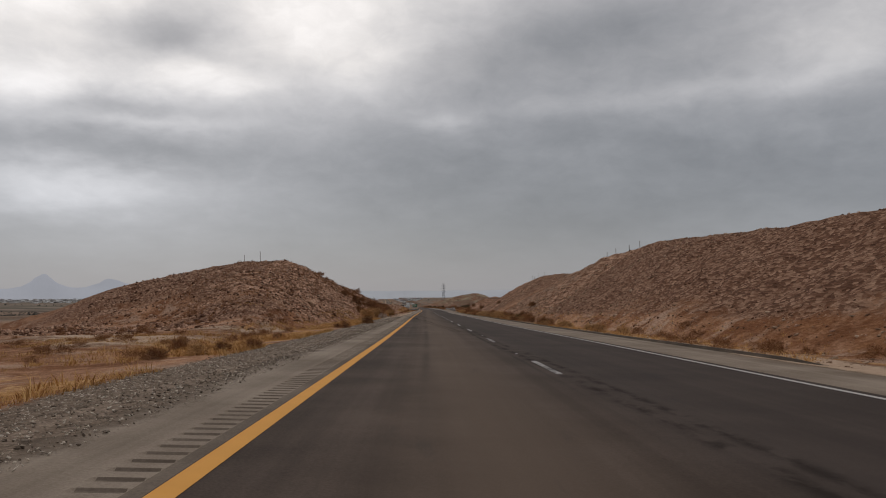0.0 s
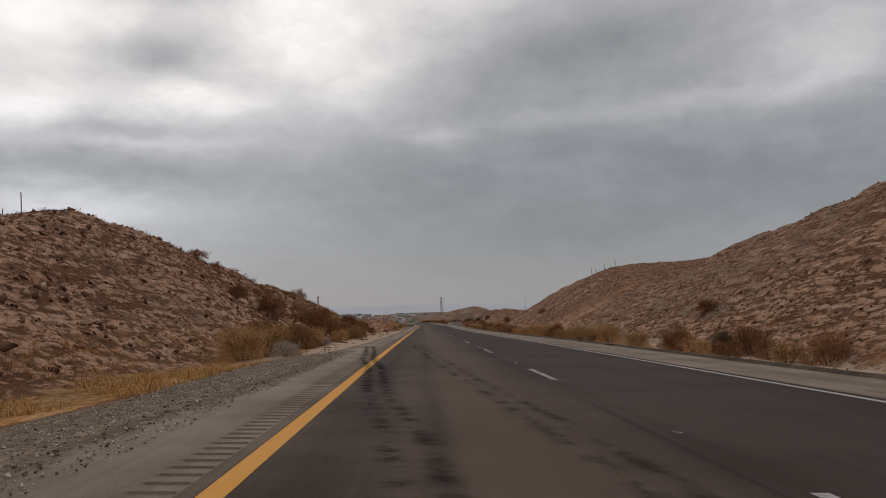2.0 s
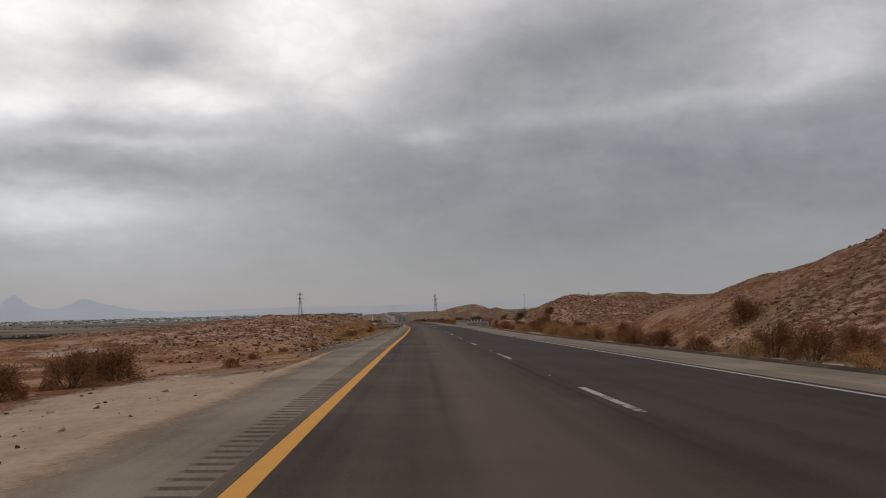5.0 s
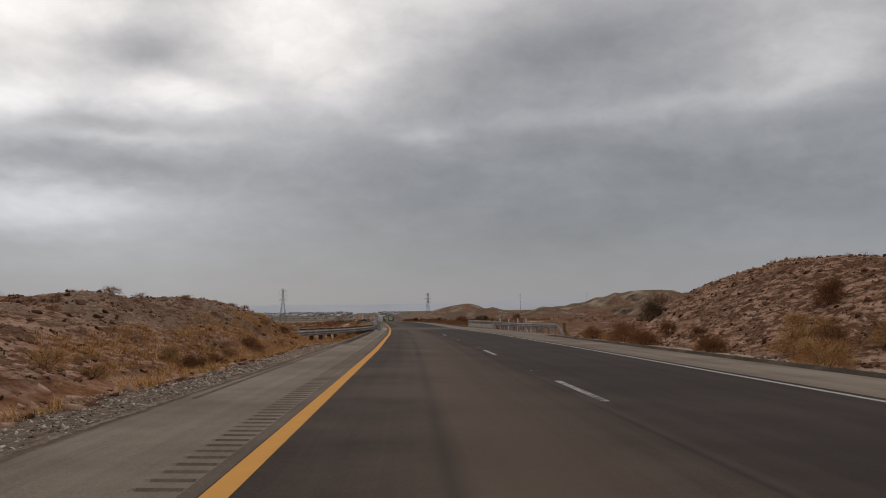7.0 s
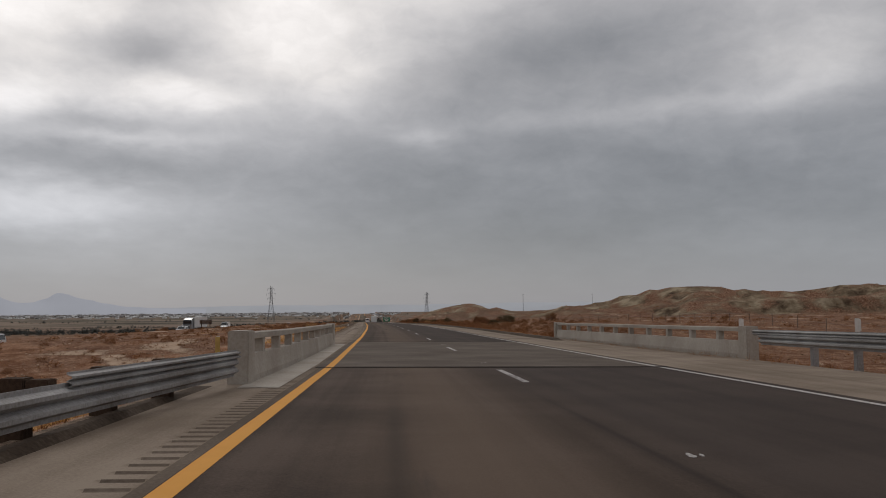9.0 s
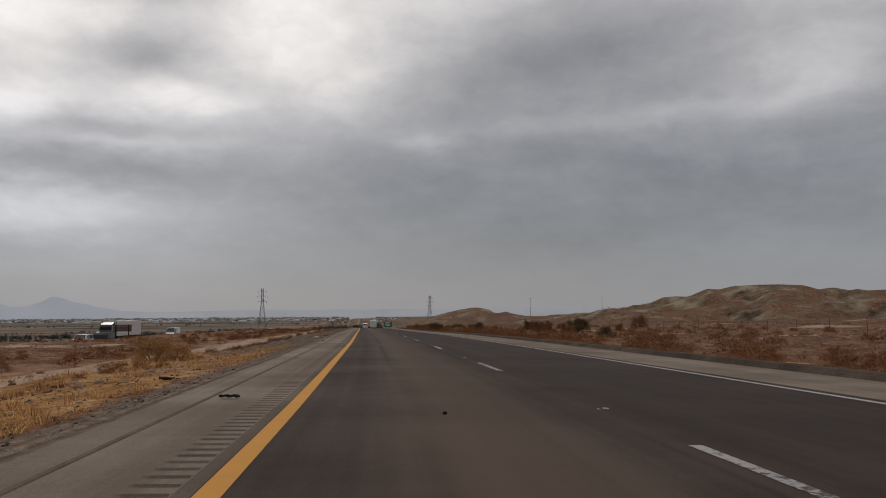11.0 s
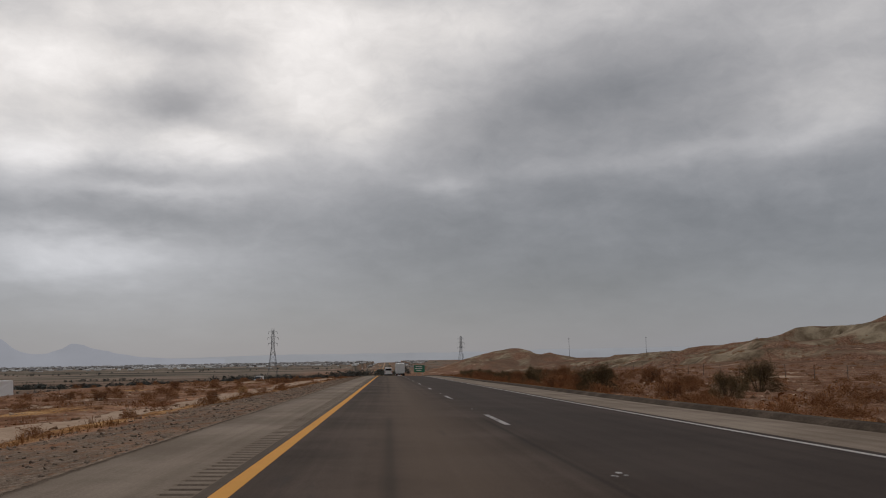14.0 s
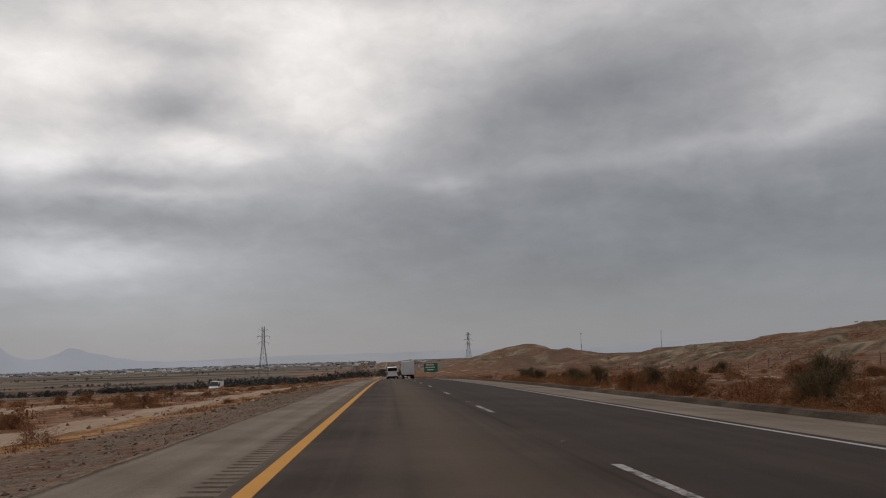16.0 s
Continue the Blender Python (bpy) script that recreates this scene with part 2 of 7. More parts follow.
def terrain_material(name="desert_ground", thinning=False):
    """Desert ground. The zone attribute holds varnished rock, gravel, pale sand and dry straw.
    Thinning out: grains that grow sparse towards the edge, where the first UV reaches 1."""
    m, nt, b = material(name, 0.95)
    p = position(nt)
    att = node(nt, "ShaderNodeAttribute")
    att.attribute_name = "zone"
    sep = node(nt, "ShaderNodeSeparateColor")
    nt.links.new(att.outputs["Color"], sep.inputs[0])
    lain = vmath(nt, "MULTIPLY", p, (1.0, 0.55, 1.1))      # grain drawn out along the cuts
    big, med, small = noise_node(nt, p, 0.09, 5, 0.6), noise_node(nt, lain, 0.9, 6, 0.65), noise_node(nt, lain, 7.0, 5, 0.7)
    tiny = noise_node(nt, p, 30.0, 3, 0.7)
    vor = node(nt, "ShaderNodeTexVoronoi")
    vor.inputs["Scale"].default_value = 5.5
    nt.links.new(lain, vor.inputs["Vector"])
    stone = vor.outputs["Color"]
    s_sep = node(nt, "ShaderNodeSeparateColor")
    nt.links.new(stone, s_sep.inputs[0])
    f = math_node(nt, "ADD", math_node(nt, "MULTIPLY", med, 0.5), math_node(nt, "MULTIPLY", small, 0.5))
    soil = ramp(nt, f, ((0.3, (0.205, 0.092, 0.047)), (0.5, (0.40, 0.215, 0.124)), (0.68, (0.58, 0.37, 0.243))))
    rust = ramp(nt, f, ((0.32, (0.095, 0.036, 0.016)), (0.52, (0.21, 0.085, 0.036)), (0.68, (0.34, 0.165, 0.075))))
    patch = noise_node(nt, p, 0.33, 6, 0.68)
    soil = mix_rgb(nt, ramp(nt, math_node(nt, "ADD", math_node(nt, "MULTIPLY", big, 0.4), math_node(nt, "MULTIPLY", patch, 0.6)), ((0.44, 0.0), (0.53, 0.9))), soil, rust)
    pale = ramp(nt, f, ((0.3, (0.27, 0.162, 0.108)), (0.5, (0.43, 0.288, 0.204)), (0.7, (0.57, 0.42, 0.32))))
    soil = mix_rgb(nt, ramp(nt, noise_node(nt, vmath(nt, "ADD", p, (31.0, 7.0, 0.0)), 0.42, 6, 0.65), ((0.53, 0.0), (0.62, 0.8))), soil, pale)
    rock = ramp(nt, math_node(nt, "ADD", math_node(nt, "MULTIPLY", s_sep.outputs[0], 0.34), math_node(nt, "MULTIPLY", f, 0.7)),
                ((0.26, (0.055, 0.025, 0.015)), (0.5, (0.168, 0.083, 0.050)), (0.76, (0.43, 0.268, 0.180))))
    gravel = ramp(nt, math_node(nt, "ADD", math_node(nt, "MULTIPLY", tiny, 0.5), math_node(nt, "MULTIPLY", small, 0.5)),
                  ((0.36, (0.070, 0.052, 0.038)), (0.5, (0.190, 0.139, 0.102)), (0.64, (0.37, 0.287, 0.220))))
    sand = ramp(nt, f, ((0.3, (0.29, 0.196, 0.132)), (0.5, (0.42, 0.300, 0.212)), (0.7, (0.54, 0.405, 0.300))))
    straw = ramp(nt, f, ((0.38, (0.17, 0.072, 0.026)), (0.5, (0.44, 0.225, 0.082)), (0.62, (0.62, 0.40, 0.20))))

    def edge(value):
        """A ragged edge between two grounds."""
        v = math_node(nt, "ADD", value, math_node(nt, "MULTIPLY", math_node(nt, "SUBTRACT", f, 0.5), 1.5))
        return ramp(nt, v, ((0.4, 0.0), (0.62, 1.0)))

    att2 = node(nt, "ShaderNodeAttribute")
    att2.attribute_name = "region"
    sep2 = node(nt, "ShaderNodeSeparateColor")
    nt.links.new(att2.outputs["Color"], sep2.inputs[0])
    flute = noise_node(nt, vmath(nt, "MULTIPLY", p, (0.16, 0.16, 0.035)), 1.0, 6, 0.68)
    bad_f = math_node(nt, "ADD", math_node(nt, "MULTIPLY", flute, 0.6), math_node(nt, "MULTIPLY", noise_node(nt, p, 0.05, 6, 0.7), 0.4))
    badland = ramp(nt, bad_f, ((0.38, (0.065, 0.043, 0.028)), (0.47, (0.185, 0.138, 0.090)), (0.58, (0.37, 0.300, 0.208))))
    face = node(nt, "ShaderNodeSeparateXYZ")
    nt.links.new(node(nt, "ShaderNodeNewGeometry").outputs["Normal"], face.inputs[0])
    cap = ramp(nt, math_node(nt, "ADD", face.outputs[2], math_node(nt, "MULTIPLY", math_node(nt, "SUBTRACT", f, 0.5), 0.08)), ((0.965, 0.0), (0.99, 0.9)))
    badland = mix_rgb(nt, cap, badland, ramp(nt, f, ((0.35, (0.070, 0.038, 0.024)), (0.5, (0.145, 0.082, 0.053)), (0.66, (0.28, 0.175, 0.12)))))
    field = noise_node(nt, vmath(nt, "MULTIPLY", p, (0.0035, 0.016, 0.0)), 1.0, 4, 0.6)
    plain = ramp(nt, field, ((0.36, (0.070, 0.061, 0.047)), (0.47, (0.130, 0.108, 0.083)), (0.55, (0.245, 0.194, 0.150)), (0.66, (0.215, 0.152, 0.116))))
    soil = mix_rgb(nt, sep2.outputs[0], soil, badland)
    soil = mix_rgb(nt, sep2.outputs[1], soil, plain)
    col = mix_rgb(nt, edge(sep.outputs[0]), soil, rock)
    dull = ramp(nt, f, ((0.34, (0.060, 0.028, 0.016)), (0.5, (0.175, 0.088, 0.052)), (0.64, (0.42, 0.275, 0.185))))
    col = mix_rgb(nt, math_node(nt, "MULTIPLY", att2.outputs["Alpha"], 0.82), col, dull)
    # slanting beds of pale rock with dark partings, where the cuts lay them bare
    over = vmath(nt, "DOT_PRODUCT", p, (0.04, 0.085, 1.0))
    sep3 = node(nt, "ShaderNodeSeparateXYZ")
    nt.links.new(p, sep3.inputs[0])
    along = node(nt, "ShaderNodeCombineXYZ")
    nt.links.new(math_node(nt, "MULTIPLY", sep3.outputs[0], 0.9), along.inputs[0])
    nt.links.new(math_node(nt, "MULTIPLY", sep3.outputs[1], 0.42), along.inputs[1])
    nt.links.new(math_node(nt, "MULTIPLY", over, 4.2), along.inputs[2])
    bed = noise_node(nt, along.outputs[0], 1.0, 6, 0.7)
    block = node(nt, "ShaderNodeTexVoronoi")
    block.inputs["Scale"].default_value = 3.6
    block.inputs["Randomness"].default_value = 1.0
    nt.links.new(vmath(nt, "ADD", lain, vmath(nt, "MULTIPLY", noise_vec(nt, p, 1.6), (0.35, 0.35, 0.35))), block.inputs["Vector"])
    b_sep = node(nt, "ShaderNodeSeparateColor")
    nt.links.new(block.outputs["Color"], b_sep.inputs[0])
    bed = math_node(nt, "ADD", bed, math_node(nt, "MULTIPLY", math_node(nt, "SUBTRACT", b_sep.outputs[0], 0.5), 0.13))
    bed = math_node(nt, "ADD", bed, math_node(nt, "MULTIPLY", math_node(nt, "SUBTRACT", small, 0.5), 0.45))
    bed = math_node(nt, "SUBTRACT", bed, math_node(nt, "MULTIPLY", ramp(nt, block.outputs["Distance"], ((0.45, 0.0), (0.75, 1.0))), 0.12))
    bedded = ramp(nt, bed, ((0.33, (0.16, 0.074, 0.042)), (0.42, (0.40, 0.214, 0.130)), (0.53, (0.60, 0.355, 0.232)), (0.66, (0.72, 0.48, 0.345))))
    bare = ramp(nt, math_node(nt, "ADD", sep2.outputs[2], math_node(nt, "MULTIPLY", math_node(nt, "SUBTRACT", noise_node(nt, p, 0.16, 4, 0.6), 0.5), 1.6)), ((0.30, 0.0), (0.62, 0.9)))
    col = mix_rgb(nt, bare, col, bedded)
    col = mix_rgb(nt, edge(att.outputs["Alpha"]), col, straw)
    col = mix_rgb(nt, edge(sep.outputs[2]), col, sand)
    col = mix_rgb(nt, edge(sep.outputs[1]), col, gravel)
    nt.links.new(col, b.inputs["Base Color"])
    h = math_node(nt, "ADD", math_node(nt, "MULTIPLY", f, 1.0), math_node(nt, "MULTIPLY", vor.outputs["Distance"], 0.35))
    h = math_node(nt, "ADD", h, math_node(nt, "MULTIPLY", math_node(nt, "MULTIPLY", ramp(nt, bed, ((0.36, 0.0), (0.46, 0.75), (0.7, 1.0))), bare), 1.6))
    h = math_node(nt, "MULTIPLY", h, math_node(nt, "SUBTRACT", 1.0, math_node(nt, "MULTIPLY", edge(sep.outputs[2]), 0.7)))
    h = math_node(nt, "ADD", h, math_node(nt, "MULTIPLY", math_node(nt, "MULTIPLY", flute, sep2.outputs[0]), 7.0))
    bump(nt, b, h, 1.0, 0.03 if thinning else 0.22)
    if thinning:
        uv = node(nt, "ShaderNodeSeparateXYZ")
        nt.links.new(node(nt, "ShaderNodeUVMap").outputs[0], uv.inputs[0])
        inner = math_node(nt, "SUBTRACT", 1.0, uv.outputs[0])
        grains = math_node(nt, "ADD", math_node(nt, "MULTIPLY", noise_node(nt, p, 16.0, 5, 0.75), 0.65), math_node(nt, "MULTIPLY", noise_node(nt, p, 1.3, 4, 0.6), 0.6))
        cover = math_node(nt, "ADD", math_node(nt, "MULTIPLY", inner, 1.15), math_node(nt, "MULTIPLY", math_node(nt, "SUBTRACT", grains, 0.62), 1.5))
        nt.links.new(ramp(nt, cover, ((0.12, 0.0), (0.85, 1.0))), b.inputs["Alpha"])
    return m


M_ASPHALT = pavement_material("asphalt", (0.047, 0.0335, 0.0262), (0.070, 0.0505, 0.0400), (0.101, 0.0740, 0.0592))
M_SHOULDER = pavement_material("shoulder_asphalt", (0.165, 0.126, 0.094), (0.225, 0.177, 0.136), (0.29, 0.234, 0.183), lanes=False)
M_STRIP = pavement_material("strip_asphalt", (0.095, 0.072, 0.054), (0.135, 0.104, 0.080), (0.185, 0.145, 0.113), lanes=False)
M_GROOVE = grained("groove_asphalt", (0.100, 0.077, 0.060), (0.145, 0.113, 0.089), (0.195, 0.155, 0.124), 0.95, coarse=2, fine=30, relief=0.3)
M_DIKE = grained("dike_asphalt", (0.036, 0.026, 0.019), (0.075, 0.056, 0.042), (0.155, 0.118, 0.090), 0.9, coarse=0.8, fine=18, relief=0.5)
M_YELLOW = paint_material("yellow_paint", (0.73, 0.355, 0.085), 0.30, (0.16, 0.12, 0.08))
M_EDGEWHITE = paint_material("white_edge_paint", (0.50, 0.47, 0.445), 0.31, (0.16, 0.135, 0.115))
M_WHITE = paint_material("white_paint", (0.48, 0.45, 0.43), 0.43, (0.10, 0.09, 0.085))
M_TERRAIN = terrain_material()
M_DRIFT = terrain_material("drifted_ground", True)
M_ROCK = grained("loose_rock", (0.075, 0.036, 0.022), (0.225, 0.119, 0.077), (0.49, 0.310, 0.216), 0.95, coarse=0.5, fine=20, relief=0.6, depth=0.03, pieces=0.45)
M_STEEL = grained("galvanized_steel", (0.19, 0.175, 0.16), (0.31, 0.30, 0.295), (0.44, 0.435, 0.43), 0.72, 0.2, coarse=0.8, fine=24, relief=0.05)
M_WOOD = grained("weathered_wood", (0.035, 0.023, 0.017), (0.07, 0.046, 0.033), (0.13, 0.088, 0.063), 0.9, coarse=2.0, fine=30, relief=0.4)
M_CONCRETE = grained("concrete", (0.29, 0.25, 0.21), (0.38, 0.34, 0.295), (0.47, 0.43, 0.38), 0.9, coarse=0.6, fine=16, relief=0.25)
M_TOWER = grained("tower_steel", (0.10, 0.105, 0.115), (0.14, 0.145, 0.155), (0.19, 0.195, 0.2), 0.6, 0.3, relief=0)
M_RUBBER = grained("rubber", (0.012, 0.012, 0.012), (0.02, 0.02, 0.02), (0.035, 0.034, 0.033), 0.85, fine=40, relief=0.4)


def plant_material(name, dark, mid, light, tint=0.35):
    m, nt, b = material(name, 0.9)
    p = local(nt)
    f = math_node(nt, "ADD", math_node(nt, "MULTIPLY", noise_node(nt, p, 1.7, 3), 0.5), math_node(nt, "MULTIPLY", noise_node(nt, p, 16.0, 2), 0.5))
    island = node(nt, "ShaderNodeNewGeometry").outputs["Random Per Island"]
    f = math_node(nt, "ADD", math_node(nt, "MULTIPLY", f, 0.6), math_node(nt, "MULTIPLY", island, 0.4))
    col = ramp(nt, f, ((0.25, dark), (0.5, mid), (0.75, light)))
    v = math_node(nt, "ADD", math_node(nt, "MULTIPLY", node(nt, "ShaderNodeObjectInfo").outputs["Random"], tint), 1 - tint / 2)
    nt.links.new(mix_rgb(nt, 1.0, col, v, "MULTIPLY"), b.inputs["Base Color"])
    return m


M_BRUSH = plant_material("dry_brush", (0.27, 0.148, 0.063), (0.47, 0.275, 0.125), (0.65, 0.43, 0.215))
M_DARKBRUSH = plant_material("brown_brush", (0.14, 0.060, 0.029), (0.27, 0.128, 0.062), (0.41, 0.222, 0.112))
M_GREENBRUSH = plant_material("olive_brush", (0.070, 0.049, 0.026), (0.125, 0.092, 0.049), (0.21, 0.155, 0.085))
M_PALEBRUSH = plant_material("silver_brush", (0.26, 0.20, 0.155), (0.40, 0.33, 0.27), (0.55, 0.47, 0.40))
M_TWIG = plant_material("twig", (0.06, 0.042, 0.032), (0.11, 0.08, 0.06), (0.18, 0.135, 0.105))
M_STRAW = plant_material("straw", (0.34, 0.168, 0.055), (0.54, 0.30, 0.108), (0.68, 0.44, 0.20))


# ---------------------------------------------------------------- the lie of the land
STATION = np.arange(-30.0, 871.0, 30.0)
ROAD_X = (-0.05, 0.00, -0.06, -0.21, -0.39, -0.53, -0.66, -0.80, -0.82, -0.74, -0.76, -1.04, -1.66, -2.58, -3.70, -5.04, -6.57, -8.13, -9.69, -11.29, -12.91, -14.54, -16.17, -17.79, -19.41, -21.02, -22.64, -24.25, -25.87, -27.48, -29.09)
ROAD_Z = (0.50, 0.00, -0.59, -1.17, -1.69, -2.25, -2.87, -3.42, -3.94, -4.47, -4.92, -5.37, -5.85, -6.23, -6.54, -6.88, -7.25, -7.67, -8.11, -8.53, -8.96, -9.41, -9.95, -10.60, -11.33, -12.11, -12.92, -13.74, -14.55, -15.37, -16.18)
CROSS = (-2.5, -2.6, -2.6, -2.9, -3.1, -2.6, -2.4, -2.3, -2.4, -2.4, -1.7, -1.0, -0.9, -1.0, -0.8, -0.9, -1.1, -1.7, -2.5, -2.6, -2.7, -2.4, -2.3, -2.2, -2.2, -2.1, -2.1, -2.1, -2.0, -2.0, -2.0)
FAR_Y = (1100.0, 1400.0, 2000.0, 4800.0)
LEFT_EDGE, RIGHT_EDGE = -1.9, 10.1
DASH, WHITE_EDGE = 3.64, 7.37


def road_x(y):
    """Where the yellow edge line runs."""
    return np.interp(y, np.r_[-200.0, STATION, FAR_Y], np.r_[-0.1, ROAD_X, -41.0, -57.0, -90.0, -240.0])


def road_z(y, d=1.2):
    """Height of the paved surface d metres to the right of the yellow line."""
    z = np.interp(y, np.r_[-200.0, STATION, FAR_Y], np.r_[2.4, ROAD_Z, -21.0, -27.0, -32.0, -36.0])
    return z + np.interp(y, STATION, CROSS) / 100 * (d - 1.2)


def smooth(lo, hi, v):
    t = np.clip((v - lo) / (hi - lo), 0, 1)
    return t * t * (3 - 2 * t)


def lattice(ix, iy, seed):
    h = (ix.astype(np.int64) * 374761393 + iy.astype(np.int64) * 668265263 + seed * 974711) & 0x7FFFFFFF
    h = ((h ^ (h >> 13)) * 1274126177) & 0x7FFFFFFF
    return ((h ^ (h >> 16)) & 0xFFFF) / 65535.0


def rough_noise(x, y, size, octaves=4, seed=1):
    """Value noise in about -1 to 1, with features of the given size in metres."""
    total, amp, norm = 0.0, 1.0, 0.0
    for o in range(octaves):
        u, v = np.asarray(x, float) / size + 17.3 * o, np.asarray(y, float) / size - 9.1 * o
        iu, iv = np.floor(u), np.floor(v)
        fu, fv = u - iu, v - iv
        fu, fv = fu * fu * (3 - 2 * fu), fv * fv * (3 - 2 * fv)
        a, b = lattice(iu, iv, seed + o), lattice(iu + 1, iv, seed + o)
        c, e = lattice(iu, iv + 1, seed + o), lattice(iu + 1, iv + 1, seed + o)
        total = total + amp * ((a * (1 - fu) + b * fu) * (1 - fv) + (c * (1 - fu) + e * fu) * fv - 0.5) * 2
        norm, amp, size = norm + amp, amp * 0.5, size * 0.5
    return total / norm


# station, crest height, toe distance and steepness of the cut, for the hills on both sides
LEFT_HILLS = ((20, 0, 6, 0.5), (48, 0.3, 6, 0.5), (68, 2.6, 5.5, 0.55), (88, 5.2, 4.8, 0.62), (104, 6.2, 4.2, 0.70), (115, 7.55, 4.0, 0.73), (125, 7.4, 3.8, 0.74), (142, 4.9, 3.2, 0.74),
              (156, 4.6, 2.9, 0.78), (168, 3.7, 3.2, 0.72), (179, 1.7, 3.6, 0.6), (187, 0, 5, 0.5), (208, 0, 4, 0.4), (228, 0.9, 3.2, 0.42), (250, 1.8, 2.4, 0.5), (275, 2.3, 1.7, 0.62),
              (284, 2.3, 1.5, 0.66), (289, 0.8, 2, 0.6), (293, 0, 3, 0.5))
# stations; how far back the left hill's top reaches and where its back ends
BROW = ((60, 78, 100, 125, 150), (7, 11, 18, 18, 15), (15, 25, 56, 60, 42))
RIGHT_HILLS = ((-120, 5, 5, 0.5), (-20, 6, 5, 0.5), (30, 6.1, 4.5, 0.52), (62, 7.2, 3.4, 0.6), (92, 8.2, 2.8, 0.66), (112, 8.0, 2.5, 0.68), (126, 6.4, 2.5, 0.64), (138, 3.8, 2.8, 0.55), (150, 4.8, 3.2, 0.6),
               (168, 7.2, 3.2, 0.62), (184, 8.2, 3.0, 0.64), (202, 6.6, 2.8, 0.62), (220, 3.2, 3.0, 0.55), (234, 0.9, 3.5, 0.45), (247, 1.0, 3.4, 0.45), (266, 2.9, 3.2, 0.54), (277, 4.1, 3.0, 0.58),
               (286, 4.45, 3.0, 0.58), (289.5, 4.1, 3.1, 0.56), (293, 2.8, 3.2, 0.54), (298.5, 1.1, 4, 0.5), (305, 0, 4, 0.5))


def hills(y, a, table, seed):
    t = np.array(table, float)
    crest, toe, steep = (np.interp(y, t[:, 0], t[:, k]) for k in (1, 2, 3))
    wob = rough_noise(y, a, 11.0, 3, seed)
    cut = np.maximum(a - toe - wob * 0.7, 0) * steep
    return crest, cut


def ground_z(y, d):
    """Height of the desert floor; below the pavement between its edges."""
    y, d = np.broadcast_arrays(np.asarray(y, float), np.asarray(d, float))
    x = road_x(y) + d
    edge = np.where(d < 4, road_z(y, LEFT_EDGE), road_z(y, RIGHT_EDGE))
    al, ar = np.maximum(LEFT_EDGE - d, 0), np.maximum(d - RIGHT_EDGE, 0)
    near = np.maximum(al, ar)
    rough = rough_noise(x, y, 2.6, 2, 5) * 0.14 * smooth(0.6, 7, near) + rough_noise(x, y, 26.0, 4, 9) * 0.7 * smooth(8, 40, near)
    # left: hills to station 300, then a slope down to the other carriageway and the plain
    crest, cut = hills(y, al, LEFT_HILLS, 31)
    fall = crest * (1 - smooth(np.interp(y, BROW[0], BROW[1]), np.interp(y, BROW[0], BROW[2]), al)) + rough_noise(x, y, 17.0, 3, 12) * 0.3 * np.minimum(crest, 1.5)
    k = 0.35
    hl = -k * np.log(np.exp(-np.maximum(fall, 0) / k) + np.exp(-cut / k) - np.exp(-(np.maximum(fall, 0) + cut) / k) * 0.999)
    hl = np.where(crest > 0.02, np.maximum(hl, 0), 0) * smooth(0.3, 3, al)
    down = -0.06 - 0.05 * np.minimum(al, 5) - 0.012 * np.minimum(al, 60) - smooth(26, 56, al) * 3.0 * smooth(250, 420, y) - smooth(25, 60, al) * 1.2 * (1 - smooth(250, 420, y))
    down = down - 0.5 * smooth(0.4, 1.6, al) * smooth(292, 300, y) * (1 - smooth(322, 330, y))
    down = down - smooth(75, 900, al) * 9.0 - 0.4 * smooth(3, 8, al) * smooth(300, 340, y) * (1 - smooth(345, 380, y)) * 6
    # right: hills to station 315, scrub flat, then eroded badlands
    crest, cut = hills(y, ar, RIGHT_HILLS, 47)
    low = smooth(236, 250, y) * (1 - smooth(312, 330, y))
    back = crest * (1 + 0.14 * smooth(12, 45, ar) * (1 - low) - 0.2 * smooth(8, 18, ar) * low) * (1 - smooth(60, 170, ar)) + rough_noise(x, y, 17.0, 3, 22) * 0.3 * np.minimum(crest, 1.5)
    hr = -k * np.log(np.exp(-np.maximum(back, 0) / k) + np.exp(-cut / k) - np.exp(-(np.maximum(back, 0) + cut) / k) * 0.999)
    hr = np.where(crest > 0.02, np.maximum(hr, 0), 0) * smooth(0.3, 3, ar)
    wash = rough_noise(x + 12 * rough_noise(x, y, 30.0, 2, 71), y, 46.0, 3, 77)
    gully = smooth(0.0, 0.80, 1 - np.sqrt(wash * wash + 0.02) * 1.5 - 0.10 * np.abs(rough_noise(x, y, 9.0, 2, 78)))
    lobes = 0.62 + 0.55 * rough_noise(x, y, 120.0, 2, 83)
    rim = ar + 14 * rough_noise(x, y, 60.0, 3, 91)
    bad = 6 * smooth(44, 74, rim) * smooth(590, 680, y) + (8 * smooth(84, 140, rim) + 7 * smooth(150, 250, rim)) * smooth(560, 720, y + 0.25 * ar)
    bad = bad * (0.90 - 0.24 * smooth(740, 880, y)) * (0.12 + 0.95 * gully ** 1.3) * np.clip(lobes + 0.3, 0.4, 1.25) * (1 - smooth(380, 900, ar)) * (1 - smooth(1150, 1500, y))
    bad = bad * (0.94 + 0.16 * np.abs(rough_noise(x, y * 0.6, 24.0, 2, 95)))
    step = (bad + 0.9 * rough_noise(x, y, 34.0, 3, 97)) / 3.4
    bad = np.maximum(bad + 1.9 * (smooth(0.5, 1.0, step - np.floor(step)) - (step - np.floor(step))) * smooth(0.6, 2.5, bad), 0)
